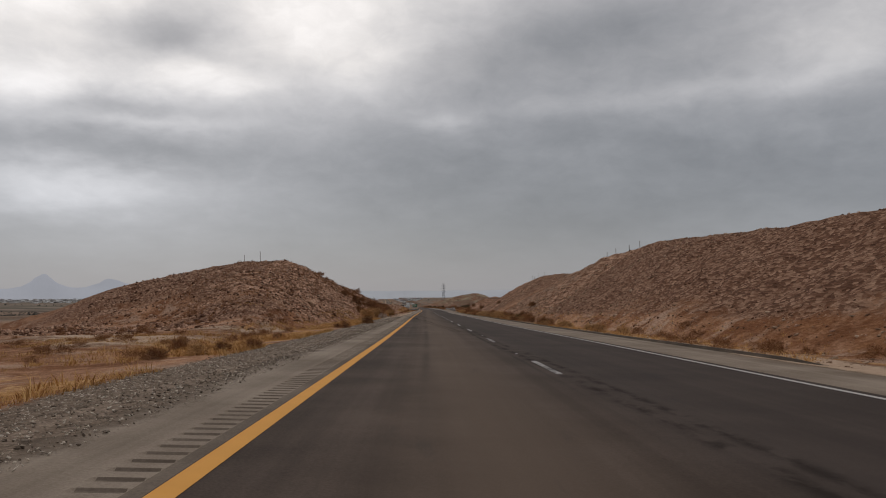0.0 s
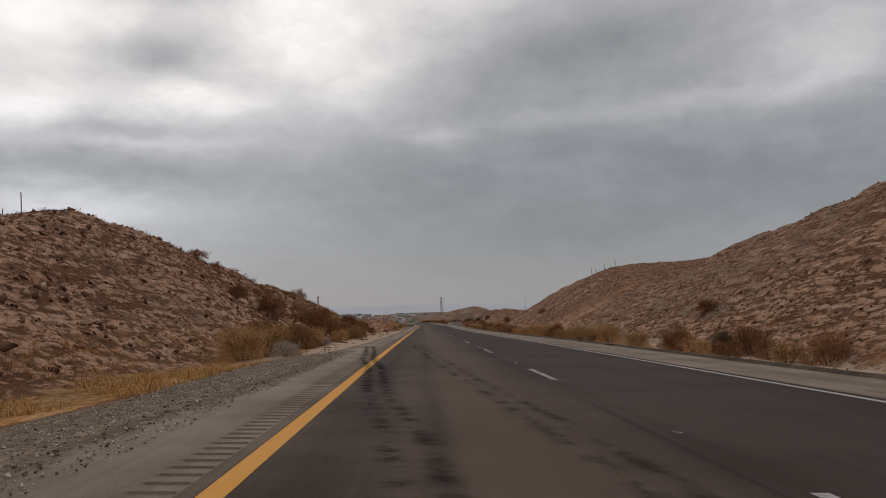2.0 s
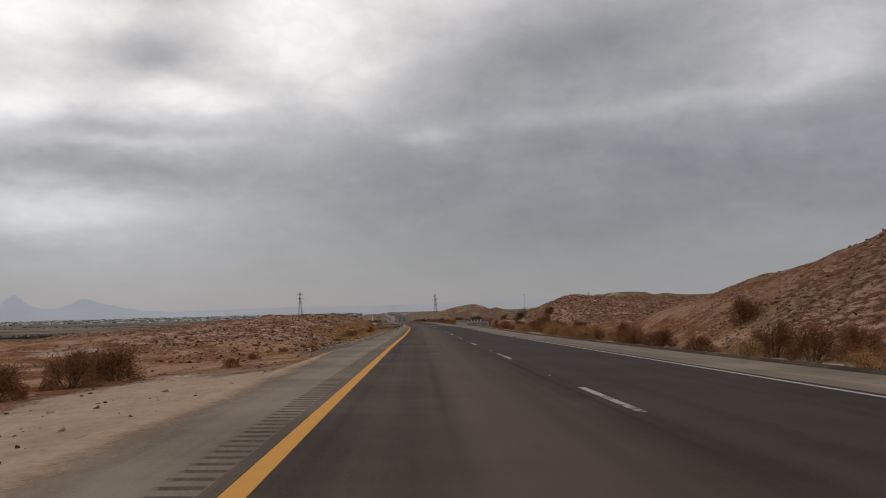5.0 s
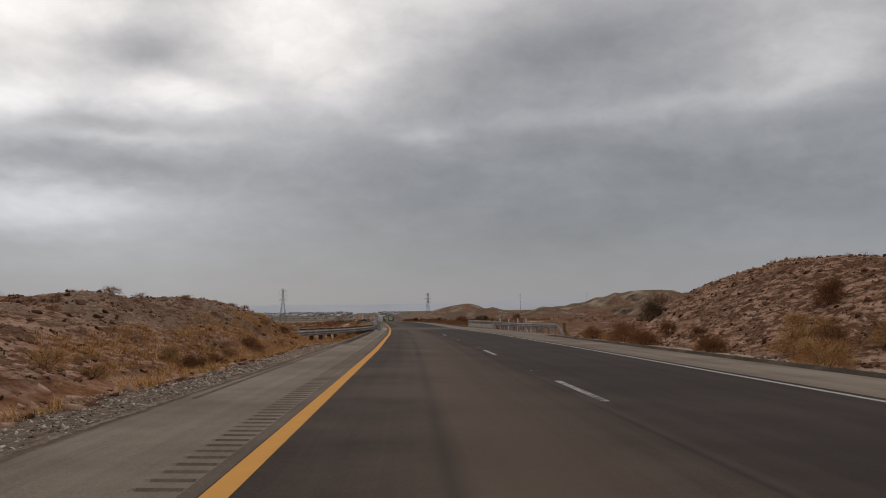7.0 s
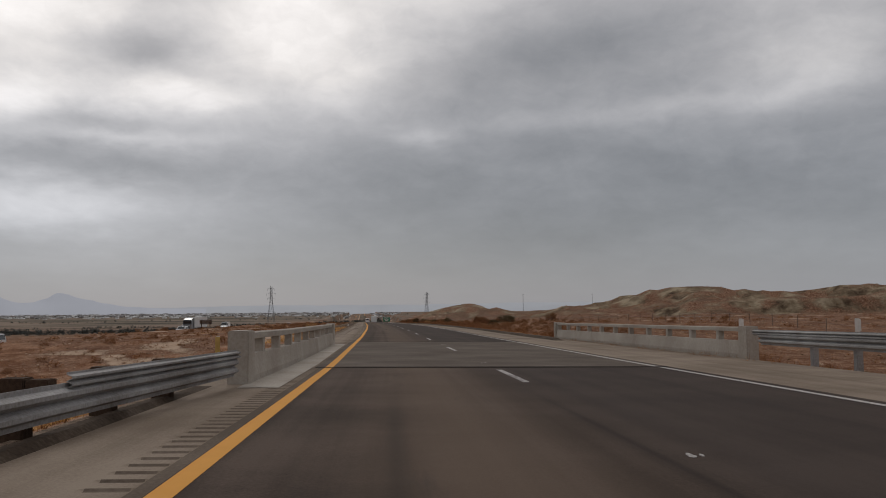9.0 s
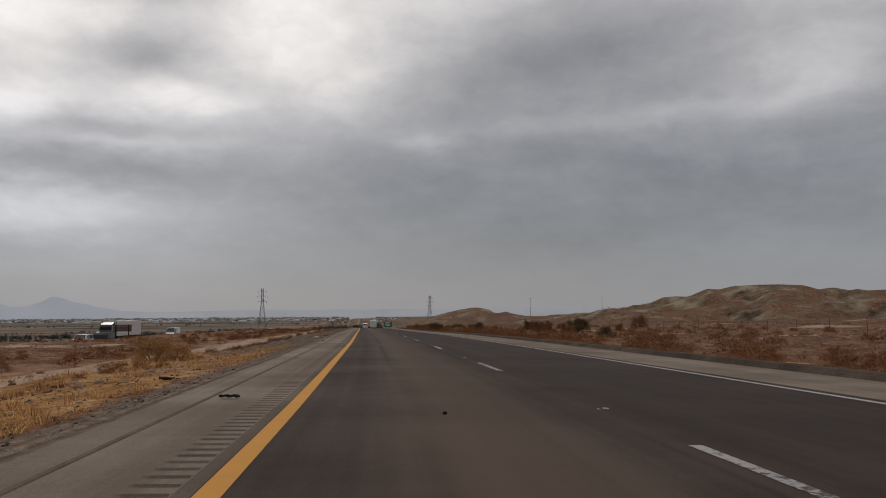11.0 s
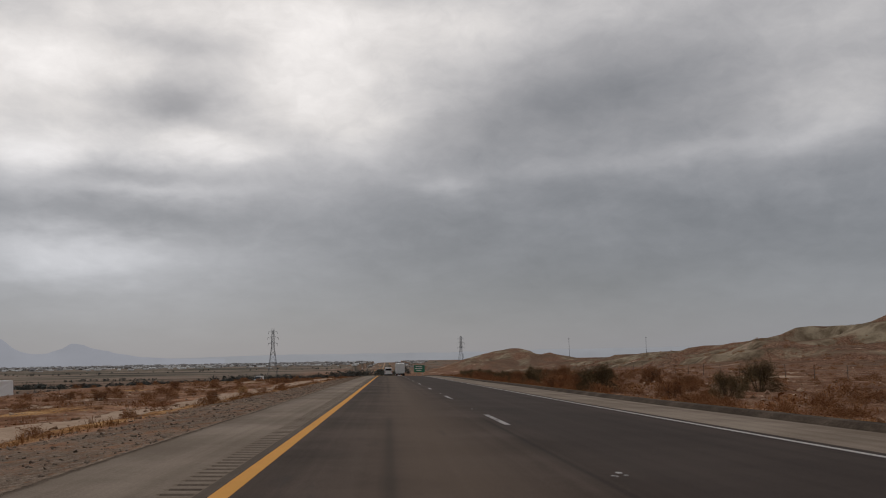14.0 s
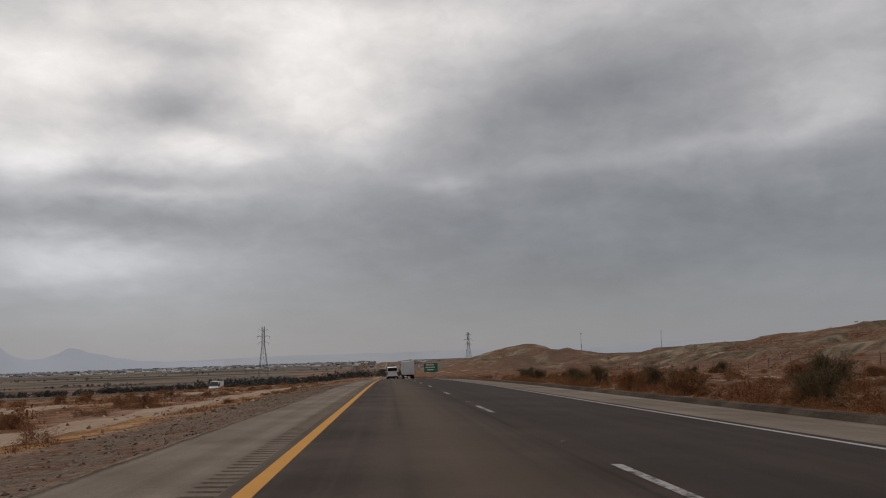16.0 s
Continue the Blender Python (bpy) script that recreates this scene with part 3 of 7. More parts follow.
    bad = bad + 21 * np.exp(-(((d - 118) / 62) ** 2) - ((y - 1310) / 130) ** 2) * (0.75 + 0.3 * gully)
    side = -0.10 - 0.05 * np.minimum(ar, 4) + 0.010 * np.minimum(ar, 60) - 0.5 * smooth(2, 7, ar) * smooth(318, 330, y) * (1 - smooth(355, 400, y)) * 3
    bench = smooth(24, 36, al) * (1 - smooth(54, 66, al)) * smooth(220, 300, y)
    rough = rough * (1 - 0.95 * bench)
    z = edge + np.where(d < 4, hl + down, hr + bad + side) + rough
    ledge = np.minimum(hl + hr, 1.0) * (rough_noise(x, y, 1.9, 2, 61) * 0.24 + np.abs(rough_noise(x + 5, y * 0.6, 4.6, 3, 62)) * 0.55 * smooth(-0.3, 0.4, rough_noise(x, y, 15.0, 2, 63)))
    z = z + ledge
    # slanting beds of rock that stand out of the cuts
    hh = hl + hr
    beds = (hh + 0.085 * y + 0.55 * rough_noise(x, y, 5.0, 3, 56)) / 1.25
    saw = beds - np.floor(beds)
    saw = np.where(saw < 0.75, saw / 0.75, (1 - saw) / 0.25) - 0.5
    z = z + np.where(d < 4, 0.26, 0.04 + 0.18 * smooth(88, 98, y) * (1 - smooth(140, 152, y))) * saw * smooth(0.5, 1.6, hh) * smooth(-0.15, 0.3, rough_noise(x, y, 13.0, 3, 57))
    far = smooth(900, 2200, np.hypot(d, np.maximum(y - 300, 0)))
    plain = -20 - 9 * smooth(600, 4500, np.hypot(x, y))
    z = np.where(near > 60, z * (1 - far) + plain * far, z)
    return np.where((d > LEFT_EDGE + 0.05) & (d < RIGHT_EDGE - 0.05), road_z(y, d) - 0.3, z)


def zones(y, d, z):
    """Varnished rock, gravel, pale sand and dry straw, each from 0 to 1."""
    x = road_x(y) + d
    al, ar = np.maximum(LEFT_EDGE - d, 0), np.maximum(d - RIGHT_EDGE, 0)
    edge = np.where(d < 4, road_z(y, LEFT_EDGE), road_z(y, RIGHT_EDGE))
    h, patch = z - edge, rough_noise(x, y, 9.0, 3, 3)
    cl, ccl = hills(y, al, LEFT_HILLS, 31)
    cr, ccr = hills(y, ar, RIGHT_HILLS, 47)
    on_hill = np.where(d < 4, smooth(0.3, 1.4, np.minimum(cl, ccl)), smooth(0.3, 1.4, np.minimum(cr, ccr))) * (1 - smooth(60, 130, np.maximum(al, ar)))
    rock = on_hill * np.clip(0.62 + 0.5 * rough_noise(x, y, 14.0, 3, 8) + 0.05 * h, 0, 1)
    freshcut = np.where(d < 4, smooth(68, 84, y) * (1 - smooth(170, 200, y)) + smooth(212, 226, y), smooth(96, 110, y) * (1 - smooth(146, 154, y)) + smooth(280, 290, y)) * (np.where(d < 4, al, ar) < 14)
    rock = rock * (1 - 0.75 * freshcut) + 0.5 * on_hill * smooth(1.5, 4, h) * (1 - smooth(78, 92, y)) * (d > 4)
    gravel = smooth(0.0, 0.25, al) * (1 - smooth(1.1, 2.2, al + patch - 1.6 * smooth(350, 370, y) - 1.3 * smooth(400, 416, y) * (1 - 0.7 * smooth(462, 480, y)))) * (1 - 0.9 * smooth(96, 104, y) * (1 - smooth(196, 210, y)))
    sand = smooth(0, 0.3, al) * (1 - smooth(2.8, 4.6, al + patch)) * smooth(92, 106, y) * (1 - smooth(184, 205, y)) * 0.9
    sand = sand + smooth(0.1, 0.8, ar) * (1 - smooth(1.8, 4.0, ar + 1.2 * patch)) * 0.8 * (1 - smooth(310, 330, y))
    track = 1 - smooth(0.75, 1.35, np.abs(al - 5.7 - 0.35 * np.sin(y / 45.0) - 0.4 * patch))
    sand = sand + track * smooth(335, 360, y) + freshcut * on_hill * 0.5 * np.where(d < 4, 0.8 * smooth(96, 106, y) * (1 - smooth(106, 118, y)) + 0.35 * smooth(212, 226, y), 0.85)
    sand = sand + 0.75 * smooth(0.25, 0.55, rough_noise(x, y, 8.0, 3, 41)) * smooth(6, 12, np.maximum(al, ar)) * (1 - on_hill)
    straw = smooth(1.2, 2.2, al + 0.6 * patch) * (1 - smooth(4.0, 6.0, al + patch + 3.3 * smooth(195, 215, y) - 5.0 * (1 - smooth(45, 66, y)) * smooth(-0.1, 0.4, patch))) * (1 - smooth(100, 108, y) * (1 - smooth(200, 215, y))) * 0.85
    straw = straw * (1 - (1 - smooth(60, 76, y)) * np.clip(0.60 - 1.3 * rough_noise(x, y, 1.9, 3, 67), 0, 0.95))
    straw = straw * (1 - smooth(300, 330, y)) + 0.5 * smooth(1.5, 2.5, ar) * (1 - smooth(3.0, 5.0, ar + patch)) * (1 - smooth(80, 120, y))
    straw = straw + 0.6 * smooth(0.1, 0.5, rough_noise(x, y, 13.0, 3, 44)) * smooth(6, 10, al) * (1 - smooth(20, 40, al)) * (1 - on_hill)
    west = smooth(340, 365, y)
    straw = straw + 0.6 * west * smooth(3.0, 3.8, al + 0.5 * patch) * (1 - smooth(4.4, 5.2, al)) + 0.18 * west * smooth(6.8, 7.6, al) * (1 - smooth(17, 24, al + 4 * patch))
    sand = sand + (0.14 + 0.16 * smooth(256, 268, y)) * smooth(1.4, 2.2, al + 0.3 * patch) * (1 - smooth(8, 12, al)) * smooth(212, 226, y) * (1 - smooth(284, 290, y))
    rock = rock + 0.75 * smooth(330, 350, y) * smooth(1.5, 4, ar) * np.clip(0.6 + 0.9 * rough_noise(x, y, 7.0, 3, 68), 0, 1)
    rock = rock + 0.7 * smooth(340, 365, y) * smooth(6.8, 8.5, al) * (1 - smooth(70, 110, al)) * np.clip(0.6 + 0.9 * rough_noise(x, y, 7.0, 3, 69), 0, 1)
    gravel = gravel * (1 - 0.42 * smooth(432, 462, y))
    gold = smooth(352, 366, y) * (1 - smooth(404, 424, y)) * smooth(0.5, 1.3, al + 0.4 * patch)
    gravel = gravel * (1 - 0.8 * gold)
    straw = straw + 0.75 * gold * (1 - smooth(6.0, 7.4, al + 0.5 * patch)) * np.clip(0.75 + 0.8 * rough_noise(x, y, 3.5, 3, 46), 0.1, 1)
    sand = sand + 0.3 * smooth(1.2, 2.4, al + 0.5 * patch) * (1 - smooth(5.5, 8, al + patch)) * smooth(66, 78, y) * (1 - smooth(96, 106, y))
    gravel = gravel * (1 - 0.5 * smooth(256, 268, y) * (1 - smooth(284, 290, y)))
    under = smooth(283, 290, y) * (1 - smooth(322, 345, y))
    gravel = gravel * (1 - under) * (1 - smooth(350, 370, y) * (1 - smooth(408, 420, y)) * np.clip(0.42 - 0.5 * patch, 0, 0.9))
    straw = straw + 0.9 * under * smooth(0.2, 0.6, al) * (1 - smooth(4, 6, al + patch))
    straw = straw + 0.75 * smooth(322, 345, y) * smooth(0.3, 0.7, ar) * (1 - smooth(2.4, 4.5, ar + 2 * patch))
    # rills that wash pale grit down the slopes, and bare sand beyond the first grass
    rill = smooth(0.90, 0.98, 1 - np.abs(rough_noise(y + 0.25 * d, d * 0.16, 12.0, 3, 65)))
    sand = sand + 0.26 * rill * on_hill * (1 - freshcut)
    sand = sand + 0.7 * smooth(4.6, 6.0, al + 1.5 * patch) * (1 - smooth(24, 34, al)) * (1 - smooth(52, 70, y)) * (1 - on_hill) * np.clip(0.6 + 0.8 * rough_noise(x, y, 4.0, 3, 66), 0, 1)
    bad = smooth(60, 110, ar) * smooth(560, 700, y)
    wild = 1 - np.maximum(smooth(70, 160, np.maximum(al, 0)), bad)
    return np.stack([np.clip(rock, 0, 1), np.clip(gravel, 0, 1), np.clip(sand * wild, 0, 1), np.clip(straw * wild, 0, 1)], -1)


def regions(y, d):
    """Eroded badlands on the right, the farmed plain beyond and bare bedded rock in the cuts and dull scrub soil, each from 0 to 1."""
    al, ar = np.maximum(LEFT_EDGE - d, 0), np.maximum(d - RIGHT_EDGE, 0)
    bad = smooth(38, 64, ar) * smooth(520, 640, y + 0.2 * ar)
    plain = np.maximum(smooth(60, 150, al), smooth(1500, 2000, y))
    left = smooth(66, 78, y) * (1 - smooth(166, 182, y)) + 0.8 * smooth(214, 228, y) * (1 - smooth(286, 293, y))
    right = smooth(88, 98, y) * (1 - smooth(142, 152, y)) + 0.45 * smooth(165, 176, y) * (1 - smooth(200, 215, y)) + 0.6 * smooth(246, 258, y) * (1 - smooth(300, 310, y))
    left = left * (1 + 0.35 * smooth(98, 106, y) * (1 - smooth(140, 150, y)))
    cuts = left * smooth(2.0, 3.5, al) * (1 - smooth(13, 19, al)) + right * smooth(2.0, 3.5, ar) * (1 - smooth(14, 20, ar))
    scrub = smooth(325, 350, y) * (1 - smooth(1400, 1800, y)) * np.maximum(smooth(1.5, 6, ar), 0.55 * smooth(6.5, 9, al)) * (1 - bad)
    return np.stack([bad * (1 - smooth(1500, 2000, y)), plain, cuts, scrub], -1)


def ground_point(y, d):
    return Vector((float(road_x(y)) + d, y, float(ground_z(y, d))))


def grid_mesh(name, pts, mats, uv=None, smooth_shading=True):
    """A sheet from a grid of points (rows, columns, 3), facing up."""
    r, c = pts.shape[:2]
    i = np.arange(r * c).reshape(r, c)
    quads = np.stack([i[:-1, :-1], i[:-1, 1:], i[1:, 1:], i[1:, :-1]], -1).reshape(-1, 4)
    me = bpy.data.meshes.new(name)
    me.from_pydata(pts.reshape(-1, 3), [], quads.tolist())
    for m in mats:
        me.materials.append(m)
    if uv is not None:
        layer = me.uv_layers.new(name="UVMap")
        layer.data.foreach_set("uv", uv.reshape(-1, 2)[quads.ravel()].astype(np.float32).ravel())
    if smooth_shading:
        me.polygons.foreach_set("use_smooth", np.ones(len(quads), bool))
    return new(name, me)


def build_ground():
    y = np.r_[np.arange(-120, -30, 5.0), np.arange(-30, 30, 1.0), np.arange(30, 320, 0.55), np.arange(320, 640, 1.2), np.arange(640, 1100, 3.0), np.arange(1100, 1700, 14.0), np.geomspace(1700, 4750, 26)]
    out = [0.0, 0.12, 0.35]
    while out[-1] < 28:
        out.append(out[-1] + 0.42)
    while out[-1] < 320:
        out.append(out[-1] * 1.042)
    while out[-1] < 4300:
        out.append(out[-1] * 1.16)
    out = np.array(out)
    d = np.r_[(LEFT_EDGE - out)[::-1], LEFT_EDGE + 0.12, 4.0, RIGHT_EDGE - 0.12, RIGHT_EDGE + out]
    Y, D = np.meshgrid(y, d, indexing="ij")
    Z = ground_z(Y, D)
    ob = grid_mesh("ground", np.stack([road_x(Y) + D, Y, Z], -1), [M_TERRAIN])
    col = ob.data.color_attributes.new("zone", "FLOAT_COLOR", "POINT")
    col.data.foreach_set("color", zones(Y, D, Z).astype(np.float32).ravel())
    col = ob.data.color_attributes.new("region", "FLOAT_COLOR", "POINT")
    col.data.foreach_set("color", regions(Y, D).astype(np.float32).ravel())
    return tagged(ob, "dry tan desert ground with stony brown hills and scrub", "ground", kind="structure")


build_ground()


def strip(name, y0, y1, step, offsets, lifts, mat, label, category="road", thick=0.0):
    """A paved strip along the road: lateral offsets and their heights over the pavement."""
    y = np.append(np.arange(y0, y1, step), y1)
    Y, D = np.meshgrid(y, np.array(offsets, float), indexing="ij")
    up = np.array(lifts, float)[None, :] * np.ones_like(Y)
    if max(lifts) > 0.05:
        up = np.where(up > 0, up * (smooth(y0, y0 + 3, Y) * (1 - smooth(y1 - 3, y1, Y))) - 0.004, up)
    Z = road_z(Y, D) + up
    ob = grid_mesh(name, np.stack([road_x(Y) + D, Y, Z], -1), [mat], np.stack([D, Y], -1), smooth_shading=False)
    return tagged(ob, label, category, kind="structure")


strip("road", -115, 1400, 4, (-0.10, 0.5, 1.5, 2.5, DASH, 5.0, 6.3, WHITE_EDGE + 0.28), (0,) * 8, M_ASPHALT, "dark worn asphalt freeway lanes with tar smears", "road")
strip("shoulder_left", -115, 1400, 4, (-1.98, -1.9, -1.3, -0.56), (-0.34, -0.005, -0.003, -0.002), M_SHOULDER, "pale dusty asphalt inside shoulder with ground-in rumble strip", "shoulder")
strip("shoulder_right", -115, 1400, 4, (WHITE_EDGE + 0.28, 8.6, RIGHT_EDGE, RIGHT_EDGE + 0.06), (-0.002, -0.003, -0.005, -0.34), M_SHOULDER, "pale dusty asphalt outside shoulder", "shoulder")


strip("shoulder_strip", -115, 1400, 4, (-0.22, -0.16, -0.10), (-0.002, -0.001, 0.0), M_STRIP, "darker dusty asphalt strip beside the yellow line", "shoulder")


def build_rumble():
    """The shoulder band beside the yellow line, with a groove ground in every 0.3 m."""
    ys, zs = [-115.0], [-0.002]
    y = 2.0
    while y < 760:
        for dy, dz in ((0, -0.002), (0.025, -0.016), (0.100, -0.016), (0.130, -0.002)):
            ys.append(y + dy), zs.append(dz)
        y += 0.305
    ys.append(1400.0), zs.append(-0.002)
    ys, zs = np.array(ys), np.array(zs)
    d = np.array((-0.56, -0.53, -0.245, -0.22))
    w = np.array((0.0, 1.0, 1.0, 0.0))
    Y, D = np.meshgrid(ys, d, indexing="ij")
    Z = road_z(Y, D) + np.where(w[None, :] > 0, zs[:, None], -0.002)
    ob = grid_mesh("rumble_strip", np.stack([road_x(Y) + D, Y, Z], -1), [M_SHOULDER, M_GROOVE], np.stack([D, Y], -1), smooth_shading=False)
    row = np.arange(len(ys) - 1)
    dark = np.outer((row % 4 == 1) | (row % 4 == 2) | (row % 4 == 3), (0, 1, 0)) & (row[:, None] > 0)
    ob.data.polygons.foreach_set("material_index", dark.astype(np.int32).ravel())
    tagged(ob, "row of short dark grooves ground into the shoulder", "rumble strip", kind="structure")


build_rumble()
strip("edge_line_yellow", -115, 1400, 4, (-0.085, 0.085), (0.004, 0.004), M_YELLOW, "solid yellow painted edge line on the asphalt", "road marking")
strip("edge_line_white", -115, 1400, 4, (WHITE_EDGE - 0.06, WHITE_EDGE + 0.06), (0.004, 0.004), M_EDGEWHITE, "solid white painted edge line on the asphalt", "road marking")


def build_dike():
    """The low asphalt kerb along the outer edge of the right shoulder, and the joint in the left one."""
    strip("dike_right", 18, 296, 1, (RIGHT_EDGE - 0.20, RIGHT_EDGE - 0.10, RIGHT_EDGE + 0.04, RIGHT_EDGE + 0.2), (-0.002, 0.07, 0.075, -0.25), M_DIKE, "low weathered asphalt kerb along the shoulder", "kerb")
    strip("dike_right_far", 352, 1000, 2, (RIGHT_EDGE - 0.34, RIGHT_EDGE - 0.20, RIGHT_EDGE + 0.1, RIGHT_EDGE + 0.32), (-0.002, 0.12, 0.13, -0.25), M_DIKE, "low weathered asphalt kerb along the shoulder", "kerb")
    strip("joint_left", 252, 277, 1, (-1.67, -1.66, -1.62, -1.61), (-0.004, 0.006, 0.006, -0.004), M_GROOVE, "dark ragged joint along the paved shoulder", "joint")
    strip("joint_left_far", 366, 452, 2, (-1.28, -1.27, -1.22, -1.21), (-0.004, 0.006, 0.006, -0.004), M_GROOVE, "dark ragged joint along the paved shoulder", "joint")


build_dike()


def drift(name, y0, y1, side, reach, zone, label):
    """Sand and grit blown over the edge of the pavement, its inner edge ragged."""
    y = np.arange(y0, y1, 0.16)
    r = reach(y) * (0.9 + 0.4 * rough_noise(y, y * 0, 7.0, 2, 15))
    edge = LEFT_EDGE if side < 0 else RIGHT_EDGE
    f = np.array((-0.25, 0.0, 0.45, 0.8, 1.0))
    lift = np.array((-0.08, 0.007, 0.006, 0.005, 0.004))
    Y, F = np.meshgrid(y, f, indexing="ij")
    D = edge - side * np.where(F < 0, F, F * np.maximum(r * 1.35, 0.05)[:, None])
    Z = road_z(Y, D) + lift[None, :] + 0.0012 * rough_noise(D * 3, Y * 3, 1.0, 2, 19) * (F > 0) * (F < 1)
    ob = grid_mesh(name, np.stack([road_x(Y) + D, Y, Z], -1), [M_DRIFT], np.stack([np.maximum(F, 0), Y], -1))
    for key, value in (("zone", zone), ("region", (0, 0, 0, 0))):
        col = ob.data.color_attributes.new(key, "FLOAT_COLOR", "POINT")
        col.data.foreach_set("color", np.tile(np.array(value, np.float32), len(ob.data.vertices)))
    tagged(ob, label, "sand", kind="structure")


drift("sand_drift_left", 96, 206, -1, lambda y: 0.75 * smooth(96, 112, y) * (1 - smooth(190, 206, y)), (0, 0, 1, 0), "pale sand drifted over the shoulder edge")
drift("grit_left", -40, 97, -1, lambda y: 0.66 + 0 * y, (0, 1.0, 0, 0), "grit spilled over the shoulder edge")
drift("grit_left_mid", 205, 322, -1, lambda y: 0.14 + 0.06 * smooth(262, 275, y), (0, 1.0, 0, 0), "grit spilled over the shoulder edge")
drift("grit_left_far", 352, 720, -1, lambda y: 0.14 + 0 * y, (0, 1.0, 0, 0), "grit spilled over the shoulder edge")
drift("grit_right", -40, 24, 1, lambda y: 0.5 + 0 * y, (0, 0.3, 0.8, 0), "sandy grit over the shoulder edge")


# ---------------------------------------------------------------- building helpers
rng = random.Random(7)


def mesh_of(bm, name, mat):
    bmesh.ops.recalc_face_normals(bm, faces=bm.faces)
    me = bpy.data.meshes.new(name)
    bm.to_mesh(me)
    bm.free()
    me.materials.append(mat)
    return me


def part(name, bm, mat, parent, label=""):
    ob = new(name, mesh_of(bm, name, mat))
    ob.parent = parent
    return tagged(ob, label) if label else ob


def thing(name, m, label, category, group="", kind=""):
    ob = new(name)
    ob.matrix_basis = m
    return tagged(ob, label, category, group, kind)


def box(bm, x0, x1, y0, y1, z0, z1, bevel=0.0):
    """A box, its edges rounded by bevel."""
    r = bmesh.ops.create_cube(bm, size=1)
    bmesh.ops.scale(bm, vec=(x1 - x0, y1 - y0, z1 - z0), verts=r["verts"])
    bmesh.ops.translate(bm, vec=((x0 + x1) / 2, (y0 + y1) / 2, (z0 + z1) / 2), verts=r["verts"])
    if bevel:
        edges = list({e for v in r["verts"] for e in v.link_edges})
        bmesh.ops.bevel(bm, geom=edges, offset=bevel, segments=2, affect="EDGES")
    return bm


def tube(bm, a, b, r0, r1=None, sides=8):
    """A tapered rod from a to b."""
    a, b = Vector(a), Vector(b)
    r = bmesh.ops.create_cone(bm, cap_ends=True, segments=sides, radius1=r0, radius2=r0 if r1 is None else r1, depth=(b - a).length)
    m = Matrix.Translation((a + b) / 2) @ (b - a).to_track_quat("Z", "Y").to_matrix().to_4x4()
    bmesh.ops.transform(bm, matrix=m, verts=r["verts"])
    return bm


def sweep(profile, ys, offset, closed=True):
    """A profile of (across, up) carried along the road at offset(y) metres from the yellow line."""
    bm = bmesh.new()
    rings = []
    for y in ys:
        d = offset(y)
        base = float(road_z(y, min(max(d, LEFT_EDGE), RIGHT_EDGE)))
        rings.append([bm.verts.new((float(road_x(y)) + d + u, y, base + v)) for u, v in profile])
    n = len(profile)
    for a, b in zip(rings, rings[1:]):
        for i in range(n if closed else n - 1):
            bm.faces.new((a[i], a[(i + 1) % n], b[(i + 1) % n], b[i]))
    if closed:
        bm.faces.new(rings[0]), bm.faces.new(rings[-1])
    return bm


def on_ground(y, d, turn=0.0, sink=0.0):
    p = ground_point(y, d)
    return pose(p.x, p.y, p.z - sink, 0, 0, turn)


# ---------------------------------------------------------------- lane dashes and pavement patches
def dash_start(k):
    return (k + float(np.interp(k * 14.63, (0, 42, 84, 153, 237, 266, 300, 395, 455, 500, 526, 571), (0.98, 0.87, 0.72, 0.49, 0.23, 0.18, 0.17, 0.09, 0.08, 0.04, 0.0, 0.0)))) * 14.63


def build_dashes():
    for k in range(0, 62):
        y = dash_start(k)
        worn = 2.9 if 125 < y < 132 or 279 < y < 284 else 0.0      # nearer end worn away
        Yg, D = np.meshgrid(np.array([y + worn, y + (worn + 3.66) / 2, y + 3.66]), np.array([DASH - 0.06, DASH + 0.06]), indexing="ij")
        ob = grid_mesh("lane_dash", np.stack([road_x(Yg) + D, Yg, road_z(Yg, D) + 0.004], -1), [M_WHITE], smooth_shading=False)
        tagged(ob, "short worn white painted lane dash on asphalt", "road marking", "lane dashes", "structure")


build_dashes()
M_TAR = grained("tar", (0.020, 0.0155, 0.0135), (0.030, 0.0235, 0.0205), (0.045, 0.036, 0.032), 0.97, coarse=3, fine=25, relief=0.4)
M_SLAB = grained("bridge_deck", (0.085, 0.067, 0.054), (0.118, 0.095, 0.078), (0.165, 0.138, 0.116), 0.85, coarse=0.5, fine=22, relief=0.3)
strip("bridge_deck", 329, 349, 2, (-0.3, 1.5, 3.5, 5.5, WHITE_EDGE + 0.2), (0.003,) * 5, M_SLAB, "paler worn concrete bridge deck", "bridge deck")
strip("bridge_apron", 323, 346, 1, (-1.0, -0.75, -0.36), (0.006, 0.008, 0.006), M_CONCRETE, "bare concrete apron at the bridge edge", "apron")
for k, yj in enumerate((328.6, 349.2)):
    strip("bridge_joint_%d" % (k + 1), yj, yj + 0.28, 0.14, (-0.3, 3.5, WHITE_EDGE + 0.2), (0.007,) * 3, M_TAR, "dark expansion joint across the deck", "joint")


